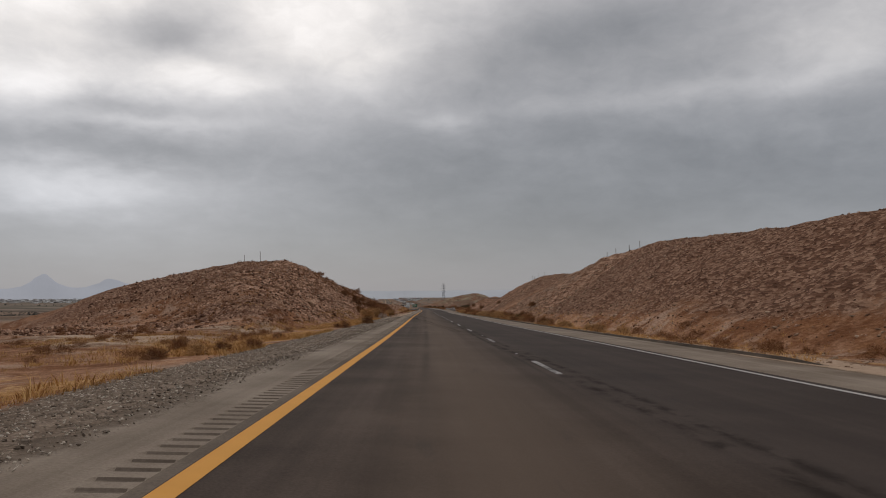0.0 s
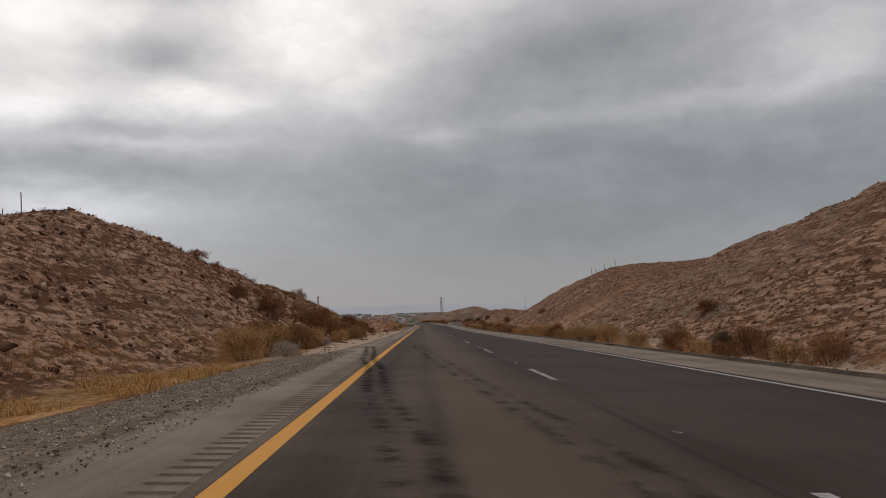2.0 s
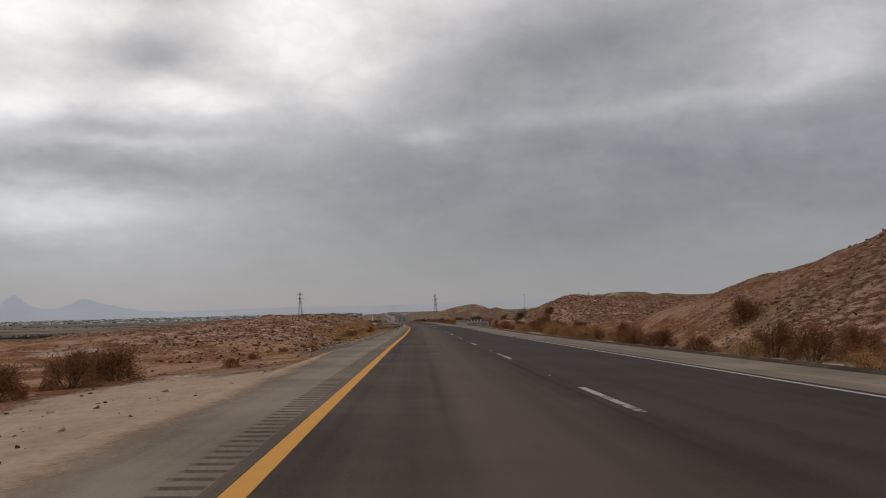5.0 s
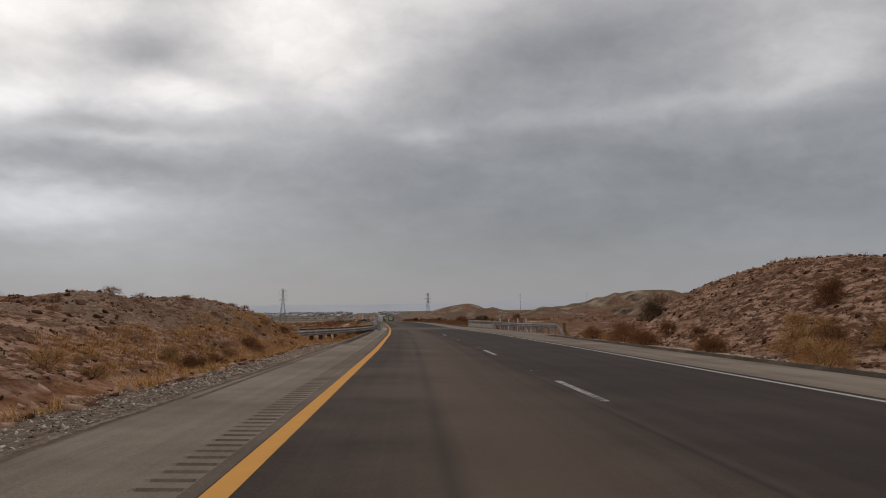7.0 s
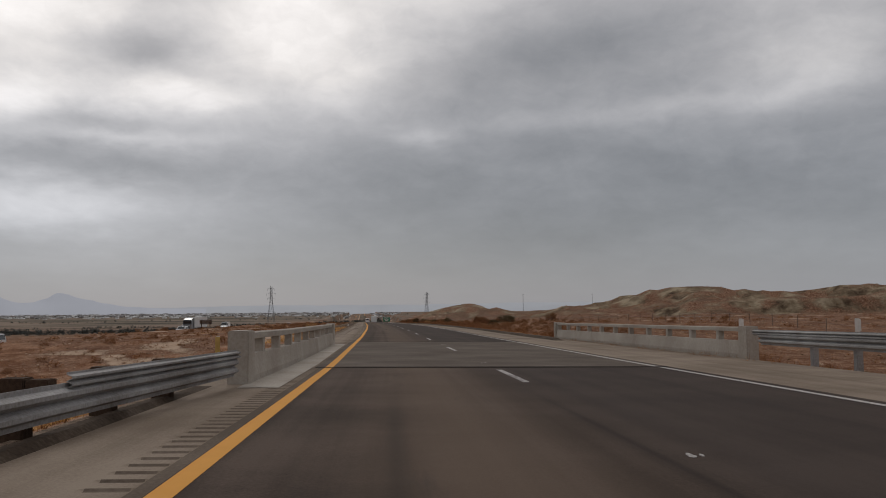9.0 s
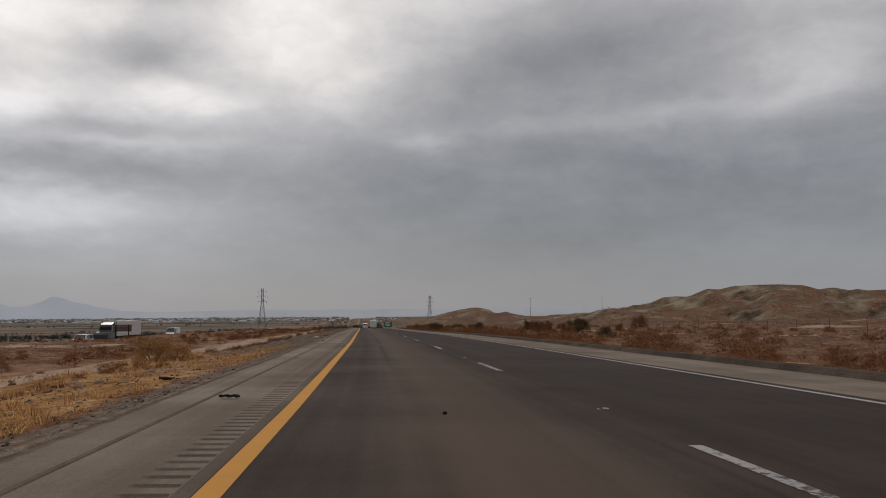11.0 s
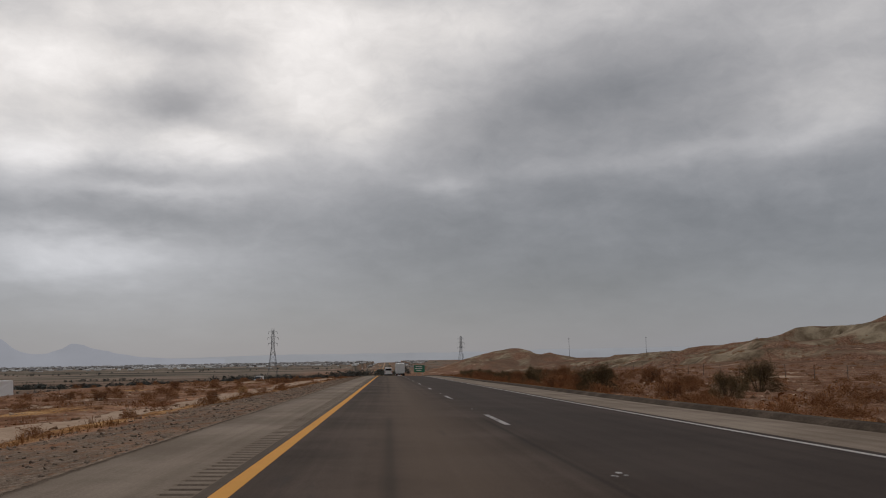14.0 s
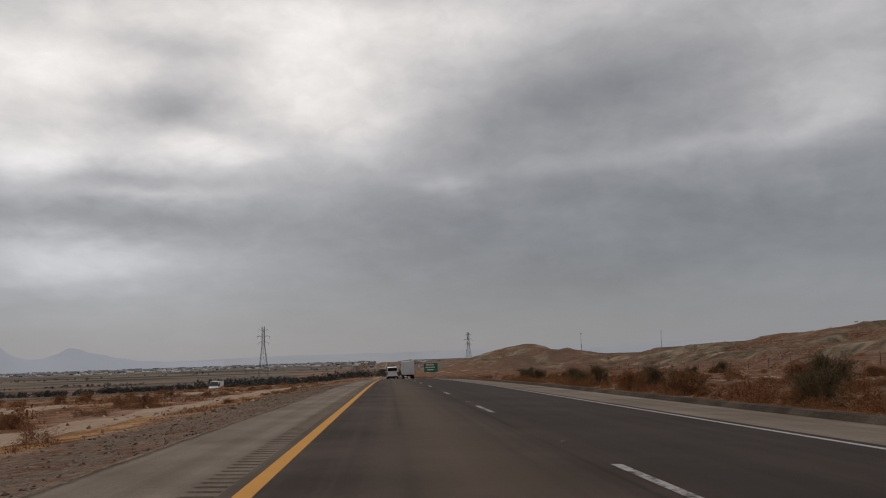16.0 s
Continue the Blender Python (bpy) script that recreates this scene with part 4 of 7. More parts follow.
def scuff_material(name, along, least, strength):
    """Rubber smeared on asphalt in broken rows. The first UV runs across in metres, the second along."""
    m, nt, b = material(name, 0.95)
    uv = node(nt, "ShaderNodeUVMap").outputs[0]
    sep = node(nt, "ShaderNodeSeparateXYZ")
    nt.links.new(uv, sep.inputs[0])
    b.inputs["Base Color"].default_value = (0.026, 0.0205, 0.0175, 1)
    q = math_node(nt, "DIVIDE", math_node(nt, "SUBTRACT", math_node(nt, "ABSOLUTE", sep.outputs[0]), 0.16), 0.11)
    rows = math_node(nt, "EXPONENT", math_node(nt, "MULTIPLY", math_node(nt, "MULTIPLY", q, q), -1.0))
    lumps = noise_node(nt, vmath(nt, "MULTIPLY", uv, (2.2, along, 1.0)), 1.0, 3, 0.6)
    grit = noise_node(nt, vmath(nt, "MULTIPLY", uv, (14.0, 7.0, 1.0)), 1.0, 4, 0.7)
    much = math_node(nt, "ADD", math_node(nt, "MULTIPLY", lumps, 0.75), math_node(nt, "MULTIPLY", grit, 0.25))
    cover = math_node(nt, "MULTIPLY", math_node(nt, "MULTIPLY", rows, ramp(nt, much, ((least, 0.0), (least + 0.13, 1.0)))), strength)
    nt.links.new(cover, b.inputs["Alpha"])
    return m


M_SCUFF = scuff_material("scuffed_rubber", 1.35, 0.45, 0.42)
M_PRINT = scuff_material("faint_printed_rubber", 2.6, 0.46, 0.5)
M_BRAID = scuff_material("printed_rubber", 4.5, 0.43, 0.85)


def tyre_marks(name, y0, y1, line, half, mat):
    """A trail of rubber on the asphalt, along line(y) metres from the yellow line."""
    y = np.arange(y0, y1, 0.5)
    Y, U = np.meshgrid(y, np.linspace(-half, half, 5), indexing="ij")
    D = line(Y) + U
    ob = grid_mesh(name, np.stack([road_x(Y) + D, Y, road_z(Y, D) + 0.0055], -1), [mat], np.stack([U * 0.45 / half, Y], -1))
    tagged(ob, "black rubber smeared in broken rows on asphalt", "tyre marks", kind="structure")


NEAR_WHEEL = ((40, 45, 59, 62.5, 67, 70.5, 76.5, 81, 88.4, 92.6, 98, 105, 107), (2.85, 2.7, 1.95, 1.75, 1.62, 1.43, 1.1, 0.6, 0.18, -0.25, -0.5, -0.95, -1.05))
FAR_WHEEL = ((4, 20, 30, 45, 60, 66.7, 69.6, 78, 83.2, 86.3, 96, 104, 112), (3.94, 3.74, 3.49, 3.55, 3.72, 3.36, 3.0, 2.54, 2.17, 1.99, 1.52, 1.1, 0.95))
tyre_marks("tyre_marks", 40, 82, lambda y: np.interp(y, *NEAR_WHEEL), 0.45, M_PRINT)
tyre_marks("tyre_marks_shoulder", 81.5, 107, lambda y: np.interp(y, *NEAR_WHEEL), 0.40, M_BRAID)
tyre_marks("tyre_marks_dashes", 4, 88, lambda y: np.interp(y, *FAR_WHEEL), 0.40, M_SCUFF)
tyre_marks("tyre_marks_lane", 87.5, 112, lambda y: np.interp(y, *FAR_WHEEL), 0.42, M_PRINT)


def marker_scar(y, d, seed):
    """What is left of a raised lane marker: a flat pale crust of adhesive with a broken rim."""
    r = random.Random(seed)
    bm = bmesh.new()
    for k in range(r.randint(2, 3)):
        cy, cd, n = y + r.uniform(-0.16, 0.16), d + r.uniform(-0.07, 0.07), 9
        ln, wd = r.uniform(0.035, 0.08), r.uniform(0.015, 0.035)
        rings = []
        for grow, up in ((1.15, 0.0005), (1.0, 0.008)):
            ring = []
            for i in range(n):
                a, g = 2 * math.pi * i / n, r.uniform(0.7, 1.1) * grow
                yy, dd = cy + math.sin(a) * ln * g, cd + math.cos(a) * wd * g
                ring.append(bm.verts.new((float(road_x(yy)) + dd, yy, float(road_z(yy, dd)) + up)))
            rings.append(ring)
        bm.faces.new(rings[1])
        for i in range(n):
            bm.faces.new((rings[0][i], rings[0][(i + 1) % n], rings[1][(i + 1) % n], rings[1][i]))
    ob = new("marker_scar", mesh_of(bm, "marker_scar", M_WHITE))
    tagged(ob, "pale broken crust of a lost lane marker", "road marking", "marker scars", "structure")


for k in range(0, 62):
    marker_scar(dash_start(k) + 6.6, DASH + 0.02, 300 + k)

# ---------------------------------------------------------------- guardrails and bridge parapets
WBEAM = ((0.0, 0.39), (0.0, 0.43), (-0.075, 0.465), (-0.075, 0.505), (0.0, 0.55), (-0.075, 0.595), (-0.075, 0.635), (0.0, 0.67), (0.0, 0.71),
         (0.012, 0.71), (0.012, 0.665), (-0.055, 0.63), (-0.055, 0.60), (0.018, 0.55), (-0.055, 0.50), (-0.055, 0.47), (0.012, 0.435), (0.012, 0.39))


def wall_run(lo, hi, step):
    return list(np.arange(lo, hi, step)) + [hi]


def guardrail_right():
    rail = thing("guardrail", Matrix(), "galvanized steel guardrail on steel posts beside the road", "guardrail", "guardrails")
    off = lambda y: 11.15 + 0.35 * float(smooth(307, 299.5, y)) if y < 307 else 11.15
    part("beam", sweep([(u, v) for u, v in WBEAM], wall_run(299.8, 332.0, 1.0), off), M_STEEL, rail)
    part("upper_beam", sweep([(u * 0.7 - 0.02, 0.43 + v * 0.5) for u, v in WBEAM], wall_run(325.5, 332.4, 1.0), off), M_STEEL, rail, "doubled steel beam at the parapet")
    for y in np.arange(301.0, 331.0, 1.9):
        d = off(y) + 0.16
        x, z = float(road_x(y)) + d, float(road_z(y, RIGHT_EDGE))
        bm = bmesh.new()
        box(bm, x - 0.07, x + 0.07, y - 0.075, y + 0.075, z - 0.5, z + 0.68, 0.008)
        part("post", bm, M_STEEL, rail)
        bm = bmesh.new()
        box(bm, x - 0.15, x - 0.07, y - 0.05, y + 0.05, z + 0.40, z + 0.66, 0.006)
        part("blockout", bm, M_STEEL, rail)
    x, z = float(road_x(299.5)) + off(299.5), float(road_z(299.5, RIGHT_EDGE))
    bm = bmesh.new()
    tube(bm, (x + 0.05, 299.9, z + 0.62), (x + 0.35, 298.3, z - 0.1), 0.05)
    tube(bm, (x + 0.05, 299.9, z + 0.50), (x + 0.30, 299.0, z - 0.1), 0.04)
    part("end_terminal", bm, M_STEEL, rail, "buried angled steel end of the rail")


def guardrail_left():
    rail = thing("guardrail", Matrix(), "galvanized steel guardrail on dark timber posts", "guardrail", "guardrails")
    off = lambda y: float(np.interp(y, (284, 288, 294, 300, 308, 317, 323.4), (-5.1, -4.5, -3.4, -2.55, -2.0, -1.6, -1.12)))
    beam = [(-u, v - 0.24 + 0.0) for u, v in WBEAM]
    part("beam", sweep(beam, wall_run(284.0, 323.4, 1.0), off), M_STEEL, rail)
    part("upper_beam", sweep([(u * 0.7 + 0.02, 0.33 + v * 0.5) for u, v in beam], wall_run(317.5, 323.6, 1.0), off), M_STEEL, rail, "doubled steel beam at the parapet")
    for y in np.arange(285.0, 322.5, 1.9):
        d = off(y) - 0.33
        x, z = float(road_x(y)) + d, float(road_z(y, LEFT_EDGE))
        bm = bmesh.new()
        box(bm, x - 0.13, x + 0.11, y - 0.11, y + 0.11, z - 1.3, z + 0.53, 0.012)
        part("post", bm, M_WOOD, rail, "dark weathered timber post")
        bm = bmesh.new()
        box(bm, x + 0.112, x + 0.31, y - 0.1, y + 0.1, z + 0.14, z + 0.515, 0.01)
        part("blockout", bm, M_WOOD, rail)


def parapet(lo, hi, d0, d1, side):
    """A low concrete parapet with an open steel-topped rail, beside the bridge deck."""
    run = thing("bridge_parapet", Matrix(), "low concrete bridge parapet with a pale top rail", "parapet", "bridge parapets")
    off = lambda y: d0 + (d1 - d0) * (y - lo) / (hi - lo)
    wall = ((-0.14, -0.3), (-0.16, 0.10), (-0.11, 0.46), (0.12, 0.46), (0.14, -0.3))
    part("wall", sweep([(u * side, v) for u, v in wall], wall_run(lo, hi, 2.0), off), M_CONCRETE, run)
    top = ((-0.10, 0.72), (-0.10, 0.82), (-0.08, 0.84), (0.08, 0.84), (0.10, 0.82), (0.10, 0.72))
    part("top_rail", sweep(top, wall_run(lo + 0.3, hi, 2.0), off), M_CONCRETE, run, "pale square top rail")
    for y in np.arange(lo + 2.2, hi - 0.5, 2.2):
        x, z = float(road_x(y)) + off(y), float(road_z(y, min(max(off(y), LEFT_EDGE), RIGHT_EDGE)))
        bm = bmesh.new()
        box(bm, x - 0.08, x + 0.08, y - 0.12, y + 0.12, z + 0.45, z + 0.725, 0.01)
        part("rail_post", bm, M_CONCRETE, run)
    for y in (lo + 0.35, hi - 0.2):
        x, z = float(road_x(y)) + off(y), float(road_z(y, min(max(off(y), LEFT_EDGE), RIGHT_EDGE)))
        bm = bmesh.new()
        box(bm, x - 0.17, x + 0.17, y - 0.38, y + 0.22, z - 0.3, z + 0.87, 0.02)
        part("end_block", bm, M_CONCRETE, run, "stained concrete end block")


guardrail_right()
guardrail_left()
parapet(332.6, 357.5, 11.2, 10.95, 1)
parapet(323.8, 346.0, -1.12, -0.98, -1)
strip("shoulder_right_bridge", 292, 360, 2, (RIGHT_EDGE - 0.02, RIGHT_EDGE + 0.5, RIGHT_EDGE + 0.95, RIGHT_EDGE + 1.0), (-0.008, -0.008, -0.012, -0.4), M_SHOULDER, "pale dusty asphalt shoulder widened at the bridge", "shoulder")
strip("kerb_left_bridge", 277, 323.5, 0.75, (-1.74, -1.67, -1.54, -1.45), (-0.004, 0.055, 0.06, -0.004), M_DIKE, "low dark asphalt kerb under the guardrail", "kerb")

M_YELLOWPLATE = grained("yellow_plate", (0.33, 0.22, 0.06), (0.43, 0.29, 0.08), (0.50, 0.35, 0.11), 0.6, coarse=3, relief=0.05)
M_WHITEPLATE = grained("white_plate", (0.52, 0.50, 0.47), (0.62, 0.60, 0.57), (0.70, 0.68, 0.65), 0.6, coarse=3, relief=0.05)
M_BLACKPAINT = grained("black_paint", (0.015, 0.015, 0.015), (0.025, 0.024, 0.023), (0.04, 0.038, 0.036), 0.6, relief=0.05)


def marker_post(y, d, height, plate_mat, plate_h, label):
    t = thing("delineator_post", on_ground(y, d), label, "road marker", "delineators")
    bm = bmesh.new()
    box(bm, -0.055, 0.055, -0.02, 0.02, -0.3, height, 0.008)
    part("stake", bm, M_WHITEPLATE, t)
    bm = bmesh.new()
    box(bm, -0.075, 0.075, -0.034, -0.022, height - plate_h, height - 0.02, 0.004)
    part("reflector", bm, plate_mat, t)


for y, d in ((335.7, 12.2), (329.2, 12.2), (322.8, 12.2), (317.6, 12.2)):
    marker_post(y, d, 1.25, M_WHITEPLATE, 0.3, "slim white delineator post behind the guardrail")
for y, d in ((305.5, -4.2), (320.0, -4.5), (336.5, -3.9)):
    marker_post(y, d, float(road_z(y, LEFT_EDGE)) + 0.56 - ground_point(y, d).z, M_YELLOWPLATE, 0.75, "white stake with a tall yellow reflector plate")


def striped_marker(y, d):
    t = thing("object_marker", on_ground(y, d), "black and yellow diagonally striped marker at the rail end", "road marker")
    bm = bmesh.new()
    tube(bm, (0, 0, -0.3), (0, 0, 0.88), 0.03)
    part("stake", bm, M_STEEL, t)
    bm = bmesh.new()
    box(bm, -0.10, 0.10, -0.045, -0.033, 0.3, 0.92, 0.003)
    panel = part("panel", bm, M_BLACKPAINT, t)
    for k in range(4):
        bm = bmesh.new()
        z = 0.33 + k * 0.14
        vs = [bm.verts.new(v) for v in ((-0.098, -0.0475, z), (0.098, -0.0475, min(z + 0.13, 0.90)), (0.098, -0.0475, min(z + 0.195, 0.915)), (-0.098, -0.0475, z + 0.065))]
        bm.faces.new(vs)
        r = bmesh.ops.extrude_face_region(bm, geom=bm.faces[:])
        bmesh.ops.translate(bm, vec=(0, 0.002, 0), verts=[v for v in r["geom"] if isinstance(v, bmesh.types.BMVert)])
        part("stripe", bm, M_YELLOWPLATE, panel)


striped_marker(298.2, 11.75)

# ---------------------------------------------------------------- fences
M_TPOST = grained("fence_post", (0.10, 0.075, 0.06), (0.15, 0.115, 0.095), (0.22, 0.18, 0.15), 0.8, coarse=3, relief=0.1)


def fence(points, label, wires=True):
    f = thing("wire_fence", Matrix(), label, "fence", "fences")
    tops = []
    for y, d, h in points:
        p = ground_point(y, d)
        lean = rng.uniform(-0.06, 0.06)
        bm = bmesh.new()
        tube(bm, (p.x, p.y, p.z - 0.3), (p.x + lean, p.y + lean * 0.5, p.z + h), 0.034, 0.028, 6)
        part("post", bm, M_TPOST, f)
        tops.append(p)
    if wires:
        for k, up in enumerate((0.45, 0.8, 1.15)):
            bm = bmesh.new()
            for a, b in zip(tops, tops[1:]):
                tube(bm, a + Vector((0, 0, up)), b + Vector((0, 0, up)), 0.004, None, 4)
            part("wire", bm, M_STEEL, f)


fence([(97.5, 26.0, 0.8), (100.0, 25.4, 0.8), (103.6, 26.2, 0.75), (107.5, 25.5, 0.7), (111.5, 25.2, 0.7)], "row of thin dark fence posts on the hill crest", False)
fence([(180.0, 26.6, 1.0), (182.4, 25.7, 0.95), (184.8, 25.0, 0.9), (187.6, 25.0, 0.9)], "row of thin dark fence posts on the hill crest", False)
fence([(255 + i * 5.0, 42 + 0.3 * i, 1.6) for i in range(9)], "row of thin fence posts across the stony rise")
fence([(360 + i * 5.2, 38 + 1.5 * math.sin(i * 0.13), 1.2) for i in range(70)], "long wire fence on thin posts across scrub")
fence([(117.0, -21.0, 1.5), (121.0, -24.0, 1.3)], "two thin posts standing on the stony hilltop", False)


# ---------------------------------------------------------------- loose stones, straw and scrub
def joined(name, verts, faces, mat, label, category, smooth_shading=False):
    me = bpy.data.meshes.new(name)
    verts = np.asarray(verts, np.float32)
    size = np.array([len(f) for f in faces])
    me.vertices.add(len(verts))
    me.vertices.foreach_set("co", verts.ravel())
    me.loops.add(int(size.sum()))
    me.loops.foreach_set("vertex_index", np.fromiter(itertools.chain.from_iterable(faces), np.int32, int(size.sum())))
    me.polygons.add(len(size))
    me.polygons.foreach_set("loop_start", (np.cumsum(size) - size).astype(np.int32))
    me.update(calc_edges=True)
    me.materials.append(mat)
    if smooth_shading:
        me.polygons.foreach_set("use_smooth", np.ones(len(me.polygons), bool))
    return tagged(new(name, me), label, category, kind="stuff")


OCTA = np.array(((1, 0, 0), (-1, 0, 0), (0, 1, 0), (0, -1, 0), (0, 0, 1), (0, 0, -1)), float)
OCTA_F = np.array(((0, 2, 4), (2, 1, 4), (1, 3, 4), (3, 0, 4), (2, 0, 5), (1, 2, 5), (3, 1, 5), (0, 3, 5)))
CUBE = np.array([(x, y, z) for z in (-1, 1) for x, y in ((-1, -1), (1, -1), (1, 1), (-1, 1))], float)
CUBE_F = ((0, 3, 2, 1), (4, 5, 6, 7.00), (0, 1, 5, 4), (1, 2, 6, 5), (2, 3, 7, 6), (3, 0, 4, 7))


def scatter_stones(name, y, d, size, mat, label, seed, flat=0.6):
    """Angular stones, half sunk in the ground."""
    r = np.random.default_rng(seed)
    n = len(y)
    base = CUBE if len(y) < 24000 else OCTA
    nf = CUBE_F if base is CUBE else OCTA_F
    k = len(base)
    paved = (d > LEFT_EDGE) & (d < RIGHT_EDGE)
    p = np.stack([road_x(y) + d, y, np.where(paved, road_z(y, d) + 0.012, ground_z(y, d))], -1)
    a = r.uniform(0, 2 * np.pi, n)
    jig = base[None] * (1 + r.uniform(-0.45, 0.35, (n, k, 1))) + r.uniform(-0.25, 0.25, (n, k, 3))
    jig *= size[:, None, None] * np.stack([r.uniform(0.7, 1.5, n), r.uniform(0.6, 1.1, n), r.uniform(0.45, 1.0, n) * flat], -1)[:, None, :]
    # turned about, and tipped either way
    for i, j, turn in ((0, 1, a), (1, 2, r.uniform(-0.7, 0.7, n)), (0, 2, r.uniform(-0.7, 0.7, n))):
        c, s = np.cos(turn)[:, None], np.sin(turn)[:, None]
        u, w = jig[..., i] * c - jig[..., j] * s, jig[..., i] * s + jig[..., j] * c
        jig[..., i], jig[..., j] = u, w
    v = jig + p[:, None, :]
    f = (np.array(nf)[None] + (np.arange(n) * k)[:, None, None]).reshape(-1, len(nf[0]))
    return joined(name, v.reshape(-1, 3), f.tolist(), mat, label, "rocks")


def pick(n, y0, y1, a0, a1, seed, side, power=1.0):
    r = np.random.default_rng(seed)
    y = r.uniform(y0, y1, n)
    a = a0 + (a1 - a0) * r.uniform(0, 1, n) ** power
    return y, (LEFT_EDGE - a if side < 0 else RIGHT_EDGE + a), r


def hill_stones():
    for side, name, seed in ((-1, "hill_stones", 11), (1, "hill_stones_east", 12)):
        y, d, r = pick(38000, 40 if side < 0 else 10, 205 if side < 0 else 312, 3.0, 32, seed, side, 1.4)
        table = LEFT_HILLS if side < 0 else RIGHT_HILLS
        a = np.abs(d - (LEFT_EDGE if side < 0 else RIGHT_EDGE))
        crest, cut = hills(y, a, table, 31 if side < 0 else 47)
        keep = (np.minimum(crest, cut) > 0.35) & (rough_noise(y, d, 5.0, 3, 73) > -0.25 + 0.5 * r.uniform(-1, 1, len(y)))
        y, d = y[keep], d[keep]
        size = 0.022 + 0.10 * r.uniform(0, 1, len(y)) ** 3 + 0.07 * r.uniform(0, 1, len(y)) ** 10
        size = size * np.where(y > 210, 0.6, 1.0)
        scatter_stones(name, y, d, size, M_ROCK, "brown angular stones littering the hill slope", seed, 0.8)


def pale_rubble():
    for side, name, seed, table in ((-1, "pale_rubble", 36, LEFT_HILLS), (1, "pale_rubble_east", 37, RIGHT_HILLS)):
        y, d, r = pick(15500, 60, 312, 2.5, 26, seed, side, 1.4)
        crest, cut = hills(y, np.abs(d - (LEFT_EDGE if side < 0 else RIGHT_EDGE)), table, 31 if side < 0 else 47)
        keep = (np.minimum(crest, cut) > 0.3) & (rough_noise(y, d, 7.0, 3, 71) > -0.1)
        y, d = y[keep], d[keep]
        scatter_stones(name, y, d, (0.02 + 0.10 * r.uniform(0, 1, len(y)) ** 3) * np.where(y > 210, 0.65, 1.0), M_PALEROCK, "pale broken rock strewn over the cut", seed, 0.8)


def west_rubble():
    y, d, r = pick(12000, 206, 292, 1.2, 13, 46, -1, 1.3)
    scatter_stones("rubble_west", y, d, 0.012 + 0.075 * r.uniform(0, 1, len(y)) ** 4, M_ROCK, "brown broken stones over the low rise", 46, 0.7)


def east_rubble():
    y, d, r = pick(4200, 246, 300, 2.6, 15, 49, 1, 1.1)
    scatter_stones("rubble_east", y, d, 0.02 + 0.085 * r.uniform(0, 1, len(y)) ** 3, M_ROCK, "brown broken blocks strewn on the cut", 49, 0.8)


def verge_gravel():
    y, d, r = pick(15900, -5, 300, -0.75, 1.8, 13, -1, 0.8)
    keep = (y < 100) | ((y > 202) & (d < LEFT_EDGE - 0.05))
    y, d = y[keep], d[keep]
    scatter_stones("verge_gravel", y, d, 0.006 + 0.012 * r.uniform(0, 1, len(y)) ** 2, M_GRAVEL, "grey gravel along the shoulder edge", 13)
    y, d, r = pick(36000, -4, 100, -0.85, 1.6, 40, -1, 0.9)
    scatter_stones("verge_pebbles", y, d, 0.008 + 0.017 * r.uniform(0, 1, len(y)) ** 2, M_PEBBLE, "pale and grey pebbles along the shoulder edge", 40)
    y, d, r = pick(11000, 212, 286, 0.02, 2.0, 50, -1, 0.9)
    scatter_stones("verge_pebbles_rise", y, d, 0.008 + 0.016 * r.uniform(0, 1, len(y)) ** 2, M_PEBBLE, "pale and grey pebbles along the shoulder edge", 50)
    y, d, r = pick(15500, 365, 620, 0.05, 3.6, 14, -1, 1.2)
    scatter_stones("verge_gravel_far", y, d, 0.008 + 0.022 * r.uniform(0, 1, len(y)) ** 2, M_GRAVEL, "grey gravel along the shoulder edge", 14)
    y, d, r = pick(1500, 100, 205, 0.1, 6, 15, -1, 1.0)
    scatter_stones("sand_stones", y, d, 0.010 + 0.05 * r.uniform(0, 1, len(y)) ** 4, M_ROCK, "scattered small stones and bark on pale sand", 15)
    y, d, r = pick(9000, 20, 330, 0.2, 7, 16, 1, 1.2)
    scatter_stones("toe_stones", y, d, 0.015 + 0.07 * r.uniform(0, 1, len(y)) ** 4, M_PALEROCK, "pale stones along the foot of the slope", 16)
    y, d, r = pick(14000, 335, 700, 1, 45, 17, 1, 1.5)
    scatter_stones("flat_stones", y, d, 0.02 + 0.09 * r.uniform(0, 1, len(y)) ** 3, M_PALEROCK, "pale stones strewn over the scrub flat", 17)
    y, d, r = pick(7000, 335, 640, 2, 30, 18, -1, 1.2)
    scatter_stones("slope_stones", y, d, 0.02 + 0.08 * r.uniform(0, 1, len(y)) ** 3, M_PALEROCK, "pale stones strewn over the slope", 18)


M_PEBBLE = grained("pebbles", (0.13, 0.10, 0.077), (0.38, 0.315, 0.25), (0.62, 0.54, 0.45), 0.95, coarse=6.0, fine=40, relief=0.3, pieces=0.5)
M_GRAVEL = grained("gravel", (0.060, 0.044, 0.033), (0.15, 0.115, 0.088), (0.32, 0.26, 0.205), 0.95, coarse=6.0, fine=40, relief=0.3, pieces=0.3)
M_PALEROCK = grained("pale_rock", (0.17, 0.10, 0.062), (0.31, 0.20, 0.135), (0.48, 0.35, 0.25), 0.95, coarse=3.0, fine=25, relief=0.5, depth=0.02, pieces=0.3)
hill_stones()
pale_rubble()
west_rubble()
east_rubble()
verge_gravel()


